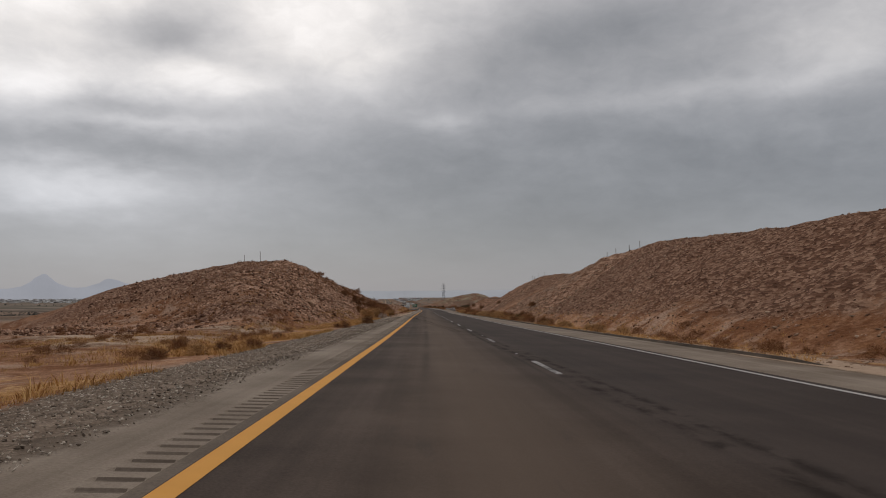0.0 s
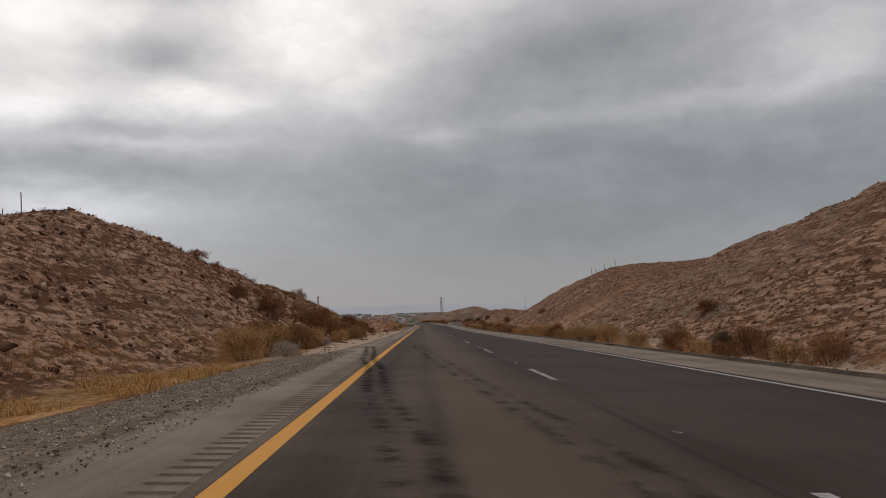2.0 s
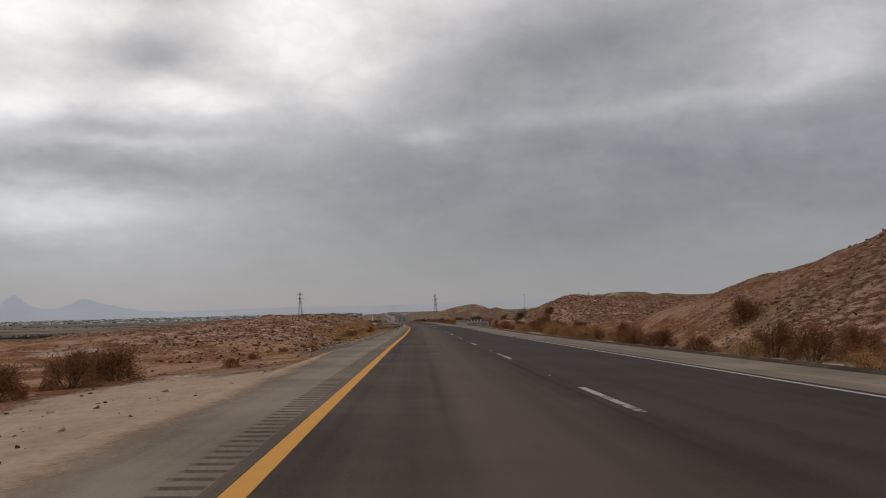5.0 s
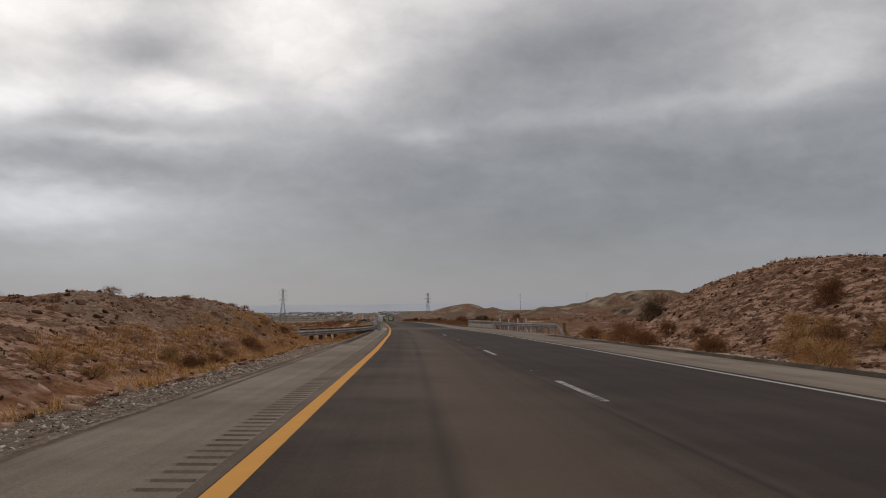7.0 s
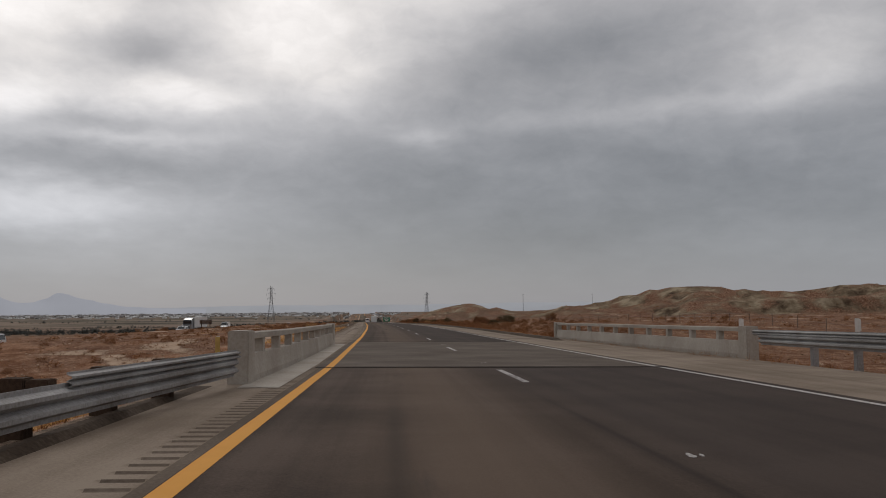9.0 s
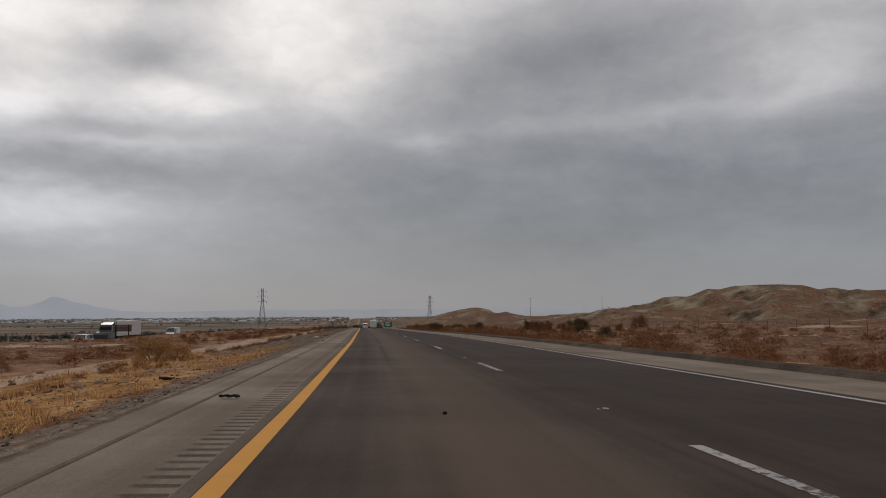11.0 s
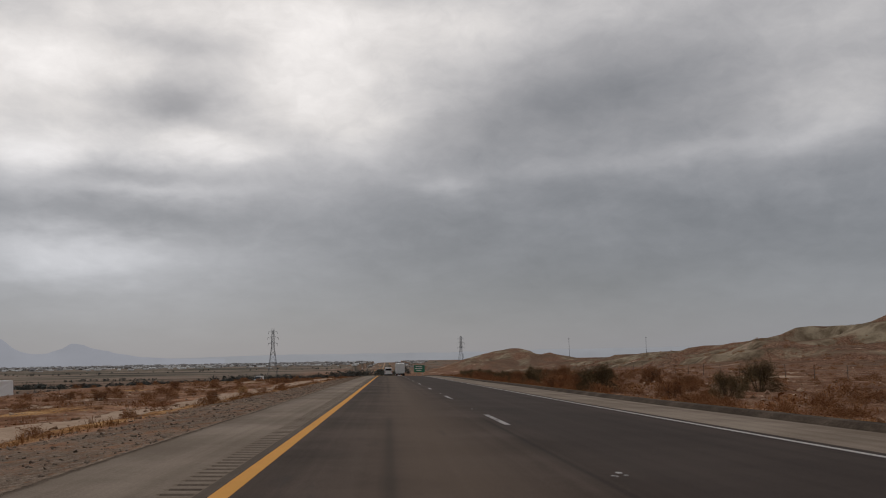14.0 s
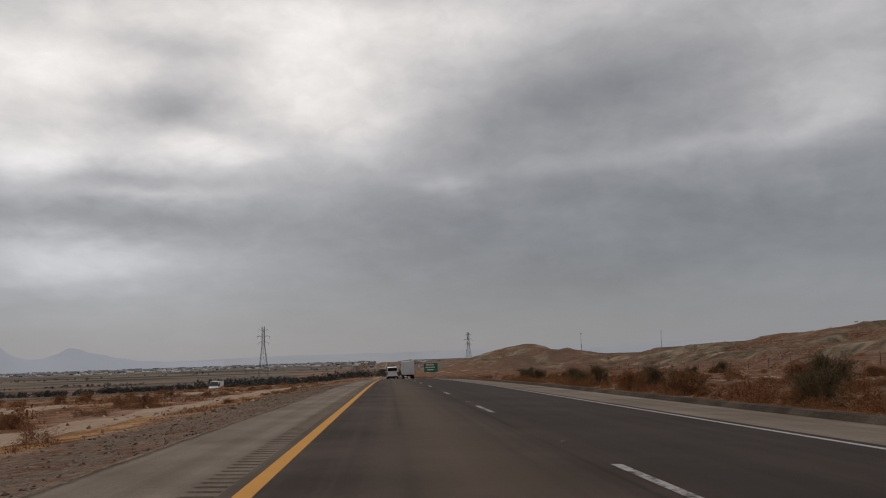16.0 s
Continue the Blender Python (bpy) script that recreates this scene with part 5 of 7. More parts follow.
def straw_patch(name, y, d, seed, height, mat, label):
    """Tufts of dry grass: thin bent blades in clumps."""
    r = np.random.default_rng(seed)
    n = len(y)
    blades = 14
    p = np.stack([road_x(y) + d, y, ground_z(y, d)], -1)
    p = np.repeat(p, blades, 0)
    h = np.repeat(height, blades) * r.uniform(0.5, 1.15, n * blades)
    a, lean = r.uniform(0, 2 * np.pi, n * blades), r.uniform(0.2, 1.5, n * blades)
    w = 0.003 + 0.006 * r.uniform(0, 1, n * blades)
    out = np.stack([np.cos(a), np.sin(a), np.zeros_like(a)], -1)
    side = np.stack([-np.sin(a), np.cos(a), np.zeros_like(a)], -1) * w[:, None]
    root = p + out * r.uniform(0, 0.2, n * blades)[:, None] - np.array((0, 0, 0.03))
    mid = root + out * (h * lean * 0.35)[:, None] + np.stack([0 * h, 0 * h, h * 0.6], -1)
    tip = root + out * (h * lean)[:, None] + np.stack([0 * h, 0 * h, h], -1)
    v = np.stack([root - side, root + side, mid + side * 0.7, mid - side * 0.7, tip], 1).reshape(-1, 3)
    i = (np.arange(n * blades) * 5)[:, None]
    faces = (i + np.array((0, 1, 2, 3))).tolist() + (i + np.array((3, 2, 4))).tolist()
    return joined(name, v, faces, mat, label, "grass")


def straw_fields():
    y, d, r = pick(8200, -4, 108, 1.5, 6.5, 21, -1, 1.3)
    keep = rough_noise(y, d * 2, 6.0, 3, 5) > -0.05
    straw_patch("dry_grass", y[keep], d[keep], 21, 0.06 + 0.20 * r.uniform(0, 1, keep.sum()) ** 2, M_STRAW, "golden dry grass along the verge")
    y, d, r = pick(9000, 206, 286, 1.5, 4.6, 22, -1, 1.1)
    keep = rough_noise(y, d * 2, 5.0, 3, 75) > -0.08
    y, d = y[keep], d[keep]
    straw_patch("dry_grass_north", y, d, 22, 0.05 + 0.17 * r.uniform(0, 1, len(y)) ** 2, M_STRAW, "golden dry grass along the verge")
    y, d, r = pick(2400, 10, 110, 1.0, 5, 23, 1, 1.5)
    keep = rough_noise(y, d * 2, 7.0, 2, 6) > -0.1
    straw_patch("dry_grass_east", y[keep], d[keep], 23, 0.07 + 0.18 * r.uniform(0, 1, keep.sum()) ** 2, M_STRAW, "golden dry grass at the foot of the slope")
    y, d, r = pick(11500, 330, 680, 0.5, 34, 24, 1, 2.4)
    keep = (rough_noise(y, d, 5.0, 3, 7) > -0.1) | (d < RIGHT_EDGE + 2.6)
    straw_patch("dry_scrub_east", y[keep], d[keep], 24, 0.10 + 0.22 * r.uniform(0, 1, keep.sum()) ** 2, M_RUSTGRASS, "rust brown dry weeds on the scrub flat")
    y, d, r = pick(19000, 318, 680, 3.2, 26, 25, -1, 1.5)
    keep = (rough_noise(y, d, 5.0, 3, 8) > 0.05) & (np.abs(LEFT_EDGE - d - 5.7) > 1.5)
    straw_patch("dry_scrub_west", y[keep], d[keep], 25, 0.08 + 0.20 * r.uniform(0, 1, keep.sum()) ** 2, M_RUSTGRASS, "rust brown dry weeds on the slope")


def gold_flat():
    y, d, r = pick(6500, 2, 64, 3.0, 15, 38, -1, 1.2)
    keep = rough_noise(y, d, 6.0, 3, 39) > 0.0
    straw_patch("gold_grass", y[keep], d[keep], 38, 0.05 + 0.16 * r.uniform(0, 1, keep.sum()) ** 2, M_STRAW, "thin golden grass in patches on sandy ground")


def gold_verge():
    y, d, r = pick(3000, 356, 420, 0.7, 6.6, 41, -1, 1.2)
    keep = rough_noise(y, d, 5.0, 3, 42) > -0.12
    straw_patch("verge_grass", y[keep], d[keep], 41, 0.05 + 0.17 * r.uniform(0, 1, keep.sum()) ** 2, M_STRAW, "golden dry grass between verge and dirt track")


def rail_weeds():
    y, d, r = pick(1300, 284, 323, 0.3, 5.0, 33, -1, 1.2)
    straw_patch("rail_weeds", y, d, 33, 0.05 + 0.2 * r.uniform(0, 1, len(y)) ** 2, M_RUSTGRASS, "rust brown dry weeds under the guardrail")
    y, d, r = pick(2600, 283, 324, 0.15, 4.5, 51, -1, 1.2)
    keep = rough_noise(y, d * 2, 4.0, 3, 76) > -0.05
    straw_patch("rail_grass", y[keep], d[keep], 51, 0.06 + 0.2 * r.uniform(0, 1, keep.sum()) ** 2, M_STRAW, "golden dry grass under the guardrail")


def crest_grass():
    for side, lo, hi, a0, a1, seed, n in ((-1, 118, 192, 5, 16, 29, 3600), (-1, 60, 180, 9, 20, 26, 3200), (-1, 215, 298, 8, 18, 27, 500), (1, 240, 305, 8, 22, 28, 2000)):
        y, d, r = pick(n, lo, hi, a0, a1, seed, side)
        straw_patch("crest_grass", y, d, seed, 0.10 + 0.25 * r.uniform(0, 1, n) ** 3, M_RUSTGRASS, "thin brown dry grass on the hill crest")


M_RUSTGRASS = plant_material("rust_weed", (0.15, 0.060, 0.025), (0.27, 0.122, 0.050), (0.39, 0.205, 0.09))
straw_fields()
gold_flat()
gold_verge()
rail_weeds()
crest_grass()


def bush_parts(seed, radius, height, crown_mat, density=1.0, sparse=False):
    """Meshes for one bush: forked woody stems and a crown of fine twigs and small leaves."""
    r = random.Random(seed)
    stems = bmesh.new()
    tips = []
    for k in range(r.randint(9, 13)):
        a, out = r.uniform(0, 2 * math.pi), r.uniform(0.25, 0.95)
        foot = Vector((math.cos(a) * 0.08 * radius, math.sin(a) * 0.08 * radius, -0.08))
        elbow = Vector((math.cos(a) * out * radius * 0.5, math.sin(a) * out * radius * 0.5, height * r.uniform(0.3, 0.55)))
        tube(stems, foot, elbow, 0.022 * radius, 0.013 * radius, 4)
        for j in range(4):
            b = a + r.uniform(-0.7, 0.7)
            reach = out * r.uniform(0.75, 1.05)
            tip = Vector((math.cos(b) * reach * radius, math.sin(b) * reach * radius, height * (0.30 + 0.68 * math.sqrt(max(0.05, 1 - reach ** 2 * 0.8)) * r.uniform(0.75, 1.05))))
            tube(stems, elbow, tip, 0.011 * radius, 0.004 * radius, 3)
            tips.append((elbow, tip))
    g = np.random.default_rng(seed)
    n = int((1500 if sparse else 9500) * density)
    pick_i = g.integers(0, len(tips), n)
    el = np.array([t[0] for t in tips])[pick_i]
    ti = np.array([t[1] for t in tips])[pick_i]
    f = g.uniform(0.05, 1.1, n)[:, None]
    c = el * (1 - f) + ti * f + g.normal(0, 0.11 * radius, (n, 3)) * (1.0, 1.0, 0.7)
    # the outer shell, heaped in a few lobes down to the ground
    ball = g.normal(0, 1, (n, 3))
    ball[:, 2] = np.abs(ball[:, 2])
    ball /= np.linalg.norm(ball, axis=1)[:, None]
    az = np.arctan2(ball[:, 1], ball[:, 0])
    lobe = 0.80 + 0.13 * np.sin(az * 3 + seed) + 0.10 * np.sin(az * 5 + 2 * seed) * ball[:, 2] + 0.08 * np.sin(ball[:, 2] * 9 + az * 2)
    shell = ball * (lobe * g.uniform(0.45, 1.05, n) ** 0.5)[:, None] * np.array((radius, radius, height * 0.92))
    c = np.where((g.uniform(0, 1, n) < (0.0 if sparse else 0.62))[:, None], shell, c)
    c[:, 2] = np.maximum(c[:, 2], 0.01)
    way = (c - np.array((0, 0, height * 0.15))) / radius * 0.8 + g.normal(0, 0.6, (n, 3))
    way /= np.linalg.norm(way, axis=1)[:, None]
    side = np.cross(way, g.normal(0, 1, (n, 3)))
    side /= np.linalg.norm(side, axis=1)[:, None] + 1e-6
    fat = 1.0 if sparse else (1.0 / density) ** 0.5
    ln, w = g.uniform(0.05, 0.15, n)[:, None] * fat ** 0.75, g.uniform(0.0035, 0.009, n)[:, None] * fat ** 0.6
    v = np.stack([c - side * w, c + side * w, c + way * ln], 1).reshape(-1, 3)
    faces = ((np.arange(n) * 3)[:, None] + np.arange(3)).tolist()
    me = bpy.data.meshes.new("crown")
    me.from_pydata(v, [], faces)
    me.materials.append(crown_mat)
    return mesh_of(stems, "trunk", M_TWIG), me


BUSH_KINDS = []
for k, (rad, hgt, mat, label, sparse) in enumerate((
        (1.0, 1.0, M_BRUSH, "rounded dry tan desert bush on bare ground", False), (1.0, 0.85, M_BRUSH, "low spreading dry tan desert bush", False),
        (1.0, 1.1, M_DARKBRUSH, "brown leafless desert bush with dense twigs", False), (1.0, 0.8, M_DARKBRUSH, "low brown twiggy desert bush", False),
        (1.0, 1.25, M_GREENBRUSH, "dark olive creosote bush with fine leaves", False), (1.0, 0.9, M_PALEBRUSH, "pale silvery dead saltbush", False),
        (1.0, 1.5, M_DARKBRUSH, "tall sparse dead bush with bare branches", True))):
    BUSH_KINDS.append((*bush_parts(50 + k, rad, hgt, mat, 1.0, sparse), label, bush_parts(50 + k, rad, hgt, mat, 0.38, sparse)))


def bush(kind, y, d, size, squash=1.0, turn=None):
    stems, crown, label, small = BUSH_KINDS[kind]
    if size < 0.7:
        stems, crown = small
    t = new("bush")
    p = ground_point(y, d)
    t.matrix_basis = Matrix.LocRotScale((p.x, p.y, p.z - 0.03), Euler((0, 0, rng.uniform(0, 6.28) if turn is None else turn)), (size, size, size * squash))
    tagged(t, label, "bush", "desert bushes")
    for name, me in (("trunk", stems), ("crown", crown)):
        o = new(name, me)
        o.parent = t
    return t


def brush_field(spots):
    """Low brush that nobody could count, in one mesh."""
    g = np.random.default_rng(61)
    base = []
    for k in (0, 2, 3):
        me = bush_parts(70 + k, 1.0, 0.85, M_DARKBRUSH, 0.09)[1]
        v = np.empty(len(me.vertices) * 3, np.float32)
        me.vertices.foreach_get("co", v)
        base.append(v.reshape(-1, 3))
    rows = []
    for i, (y, d, size) in enumerate(spots):
        v, a = base[i % 3], g.uniform(0, 6.28)
        c, s = math.cos(a), math.sin(a)
        p = ground_point(y, d)
        rows.append(np.stack([v[:, 0] * c - v[:, 1] * s, v[:, 0] * s + v[:, 1] * c, v[:, 2] * g.uniform(0.7, 1.1)], -1) * size + np.array((p.x, p.y, p.z - 0.03)))
    v = np.concatenate(rows)
    joined("low_brush", v, np.arange(len(v)).reshape(-1, 3).tolist(), M_DARKBRUSH, "low rust brown brush dotted over the ground", "brush")


def plant_bushes():
    loose = []
    # singled out: the large ones along the cuts
    for kind, y, d, size in ((3, 24.7, -3.6, 0.40), (3, 24.0, -4.3, 0.35), (1, 22.0, -4.4, 0.42), (3, 21.0, -5.2, 0.40), (3, 27.5, -6.5, 0.45), (1, 31, -7.5, 0.50), (3, 34, -4.4, 0.40), (2, 50.2, -3.3, 0.42), (3, 53, -4.0, 0.40),
                             (2, 63.0, -2.8, 0.55), (0, 64.6, -3.0, 0.52), (3, 66.6, -3.0, 0.48), (1, 76, -4.2, 0.45), 
                             (0, 100.4, -5.3, 1.15), (0, 102.4, -4.9, 1.25), (5, 99.2, -3.5, 0.66), (3, 101.6, -4.0, 0.55), (2, 109.0, -4.7, 1.20), (0, 110.8, -4.9, 1.15), (2, 113.0, -5.6, 1.10), (3, 114.6, -4.6, 0.70),
                             (0, 117.6, -5.2, 1.25), (0, 119.4, -5.6, 1.15), (5, 116.2, -4.1, 0.40), (2, 122.5, -8.2, 1.30), (3, 121, -10, 0.90), (0, 131.5, -4.8, 0.85), (2, 133.8, -6.2, 1.36), (2, 132.4, -7.2, 1.19), (6, 133.0, -5.4, 0.85),
                             (2, 137.5, -5.8, 1.19), (2, 139.5, -7.0, 1.15), (0, 141.0, -4.6, 1.10), (2, 142.6, -4.4, 1.02), (2, 144.5, -5.2, 1.15), (0, 147.0, -5.0, 0.94), (0, 151, -5.6, 0.94), (3, 153.0, -5.2, 0.72),
                             (2, 157.0, -6.2, 1.15), (2, 159.0, -5.9, 1.22), (3, 160.6, -6.8, 1.15), (0, 162.2, -5.3, 0.72), (2, 165.5, -6.6, 0.86), (6, 171.5, -7.6, 0.76), (2, 177.5, -6.4, 1.08), (2, 180.0, -7.2, 1.15), (3, 183.5, -6.6, 1.08), (2, 187.0, -7.5, 1.01),
                             (2, 191.0, -6.5, 0.72), (3, 195.0, -7.0, 0.65), (2, 244.6, -4.7, 0.62), (0, 247.0, -4.6, 0.60), (3, 262.0, -4.2, 0.50), (3, 271.0, -4.4, 0.50),
                             (4, 101.3, 12.7, 0.75), (3, 110.5, 15.2, 0.7), (2, 139.6, 12.2, 1.0), (2, 141.0, 12.6, 0.9), (0, 144.2, 11.7, 1.05), (0, 146.0, 11.6, 1.0), (3, 148.5, 11.9, 0.9), (2, 180.3, 16.9, 0.6), (2, 208.0, 15.0, 0.9),
                             (2, 250.4, 13.3, 1.1), (0, 252.0, 13.6, 0.9), (2, 259.5, 13.6, 1.2), (2, 261.4, 14.2, 1.2), (3, 265.3, 13.0, 0.9), (0, 268, 13.6, 1.0), (2, 271, 16.2, 0.8), (6, 290.3, 15.8, 0.90), (4, 289.5, 15.2, 0.95),
                             (3, 453.1, 12.4, 0.55), (3, 455.0, 12.8, 0.5), (2, 458.7, 12.7, 0.5), (2, 489.1, 23.4, 1.5), (2, 491.5, 24.6, 1.4), (0, 488.0, 12.8, 0.9), (2, 512.7, 44.0, 1.7), (4, 505.0, 33.0, 1.50), (4, 500.0, 30.5, 1.40),
                             (4, 515.0, 27.0, 1.30), (4, 517.5, 15.5, 0.90), (2, 520.0, 14.0, 0.9), (4, 530.0, 13.0, 1.35), (2, 536.6, 12.6, 0.80), (2, 538.6, 12.4, 0.88), (2, 541.0, 13.2, 1.30), (4, 548.2, 13.9, 0.87), (4, 555.0, 13.6, 1.10), (3, 545.2, 14.0, 0.90), (4, 562.0, 13.2, 0.87), (4, 568.5, 14.2, 0.87), (2, 558.0, 13.0, 1.00), (4, 575.0, 13.6, 0.92), (3, 584.0, 12.8, 1.10), (4, 588.0, 14.0, 0.92), (4, 594.0, 14.6, 0.98), (4, 608.0, 15.2, 1.04), (4, 617.0, 15.6, 0.98), (4, 584.9, 19.0, 1.18), (2, 591.6, 12.9, 1.00), (4, 641.0, 17.0, 1.04), (4, 655.0, 18.0, 1.26), (0, 408.0, -6.4, 0.80), (0, 410.5, -6.1, 0.70), (2, 521.0, -6.6, 0.42), (0, 534.0, -7.4, 0.40), (2, 572.0, -10.2, 0.60), (3, 575.0, -9.4, 0.55), (2, 590.0, -10.0, 0.60)):
        bush(kind, y, d, size, rng.uniform(0.9, 1.1))
    # brush along the left cut and up its slope
    y = 113.0
    while y < 196:
        bush(rng.choice((0, 2, 2, 3)), y, LEFT_EDGE - rng.uniform(3.4, 6.0), rng.uniform(0.45, 0.9), rng.uniform(0.8, 1.0))
        y += rng.uniform(4.0, 8.0)
    for i in range(34):
        loose.append((rng.uniform(128, 186), LEFT_EDGE - rng.uniform(6, 14), rng.uniform(0.4, 0.85)))
    # the foot of the right slope
    y = 48.0
    while y < 240:
        big = 0.55 if y < 90 else 0.85
        bush(rng.choice((0, 0, 1, 2, 2, 3)), y, RIGHT_EDGE + rng.uniform(1.1, 3.0), big * rng.uniform(0.6, 1.2), rng.uniform(0.85, 1.1))
        y += rng.choice((1.0, 1.4, 2.2, 5.5))
    y = 196.0
    while y < 284:
        bush(rng.choice((0, 1, 2, 3)), y, LEFT_EDGE - rng.uniform(2.0, 3.2), rng.uniform(0.22, 0.42), 0.8)
        y += rng.uniform(3.5, 8.0)
    y = 242.0
    while y < 304:
        bush(rng.choice((0, 1, 2, 3)), y, RIGHT_EDGE + rng.uniform(1.6, 5.0), rng.uniform(0.5, 1.0), rng.uniform(0.85, 1.05))
        y += rng.uniform(1.6, 3.6)
    for i in range(14):
        loose.append((rng.uniform(20, 70), LEFT_EDGE - rng.uniform(4, 16), rng.uniform(0.3, 0.55)))
    for i in range(12):
        loose.append((rng.uniform(20, 50), RIGHT_EDGE + rng.uniform(1.5, 5), rng.uniform(0.35, 0.6)))
    # scrub flat right of the road and the slope left of it
    for i in range(170):
        y, a = 322 + 300 * rng.random() ** 0.9, 1.6 + 42 * rng.random() ** 1.8
        loose.append((y, RIGHT_EDGE + a, rng.uniform(0.3, 0.8)))
    for i in range(190):
        y, a = 318 + 320 * rng.random(), 4.5 + 24 * rng.random() ** 1.3
        if abs(a - 5.7) > 1.6:
            loose.append((y, LEFT_EDGE - a, rng.uniform(0.3, 0.65)))
    for i in range(150):
        loose.append((rng.uniform(430, 640), RIGHT_EDGE + 1.4 + 24 * rng.random() ** 1.4, rng.uniform(0.25, 0.7)))
    # rust-brown brush in lines on both sides of the dirt track, and thick along the outer kerb
    for i in range(150):
        loose.append((rng.uniform(392, 640), LEFT_EDGE - rng.choice((rng.uniform(3.5, 4.3), rng.uniform(7.2, 9.5), rng.uniform(7.5, 16.0))), rng.uniform(0.2, 0.48)))
    for i in range(300):
        loose.append((rng.uniform(336, 650), RIGHT_EDGE + 1.3 + 13 * rng.random() ** 1.5, rng.uniform(0.3, 0.75)))
    for i in range(60):
        loose.append((rng.uniform(14, 62), LEFT_EDGE - rng.uniform(4.5, 20), rng.uniform(0.2, 0.42)))
    for i in range(40):
        loose.append((rng.uniform(236, 290), LEFT_EDGE - rng.uniform(3.5, 9), rng.uniform(0.18, 0.4)))
    # taller bushes standing through the scrub flat
    for i in range(30):
        bush(rng.choice((2, 2, 4, 4, 3, 0)), rng.uniform(430, 640), RIGHT_EDGE + 2.2 + 22 * rng.random() ** 1.3, rng.uniform(0.65, 1.15), rng.uniform(0.85, 1.1))
    bush(4, 526.0, 20.5, 1.35)
    for i in range(16):
        bush(rng.choice((2, 2, 3, 0)), rng.uniform(425, 620), LEFT_EDGE - rng.uniform(7.6, 18), rng.uniform(0.4, 0.7), rng.uniform(0.8, 1.0))
    for y, d, size in ((287.5, -3.2, 0.34), (290.2, -2.6, 0.46), (294.0, -3.0, 0.32), (299.5, -2.5, 0.36), (306.0, -2.7, 0.3), (262.5, -4.9, 0.4), (256.0, -5.2, 0.45), (268.0, -4.5, 0.35)):
        bush(0, y, d, size, 0.9)
    brush_field(loose)


plant_bushes()


def far_scrub():
    """Scrub too far off to count: clumps of small leaves."""
    g = np.random.default_rng(77)
    spots = []
    for n, y0, y1, a0, a1, side, pw in ((1100, 330, 1100, 3, 110, 1, 1.5), (800, 330, 1000, 6, 220, -1, 1.4), (900, 520, 950, 30, 210, 1, 1.0), (60, 20, 310, 10, 60, 1, 1.0), (50, 90, 300, 10, 45, -1, 1.0)):
        y, a = g.uniform(y0, y1, n), a0 + (a1 - a0) * g.uniform(0, 1, n) ** pw
        spots.append(np.stack([y, np.where(side < 0, LEFT_EDGE - a, RIGHT_EDGE + a), g.uniform(0.3, 0.85, n) * (0.5 if y1 < 320 else 1.0)], -1))
    s = np.concatenate(spots)
    n, leaves = len(s), 110
    p = np.stack([road_x(s[:, 0]) + s[:, 1], s[:, 0], ground_z(s[:, 0], s[:, 1])], -1)
    q = g.normal(0, 1, (n, leaves, 3))
    q /= np.linalg.norm(q, axis=2)[..., None]
    q *= g.uniform(0.35, 1.0, (n, leaves, 1)) * s[:, None, 2:3] * np.array((1.0, 1.0, 0.65))
    q[..., 2] = np.abs(q[..., 2]) + 0.05
    c = p[:, None, :] + q
    u, w = g.normal(0, 1, (n, leaves, 3)), g.normal(0, 1, (n, leaves, 3))
    k = 0.13 * s[:, None, 2:3]
    v = np.stack([c - u * k * 0.5, c + w * k * 0.5, c + u * k * 0.5], 2).reshape(-1, 3)
    faces = np.arange(n * leaves * 3).reshape(-1, 3).tolist()
    joined("scrub", v, faces, M_DARKBRUSH, "low brown scrub dotted over the desert", "scrub")


far_scrub()


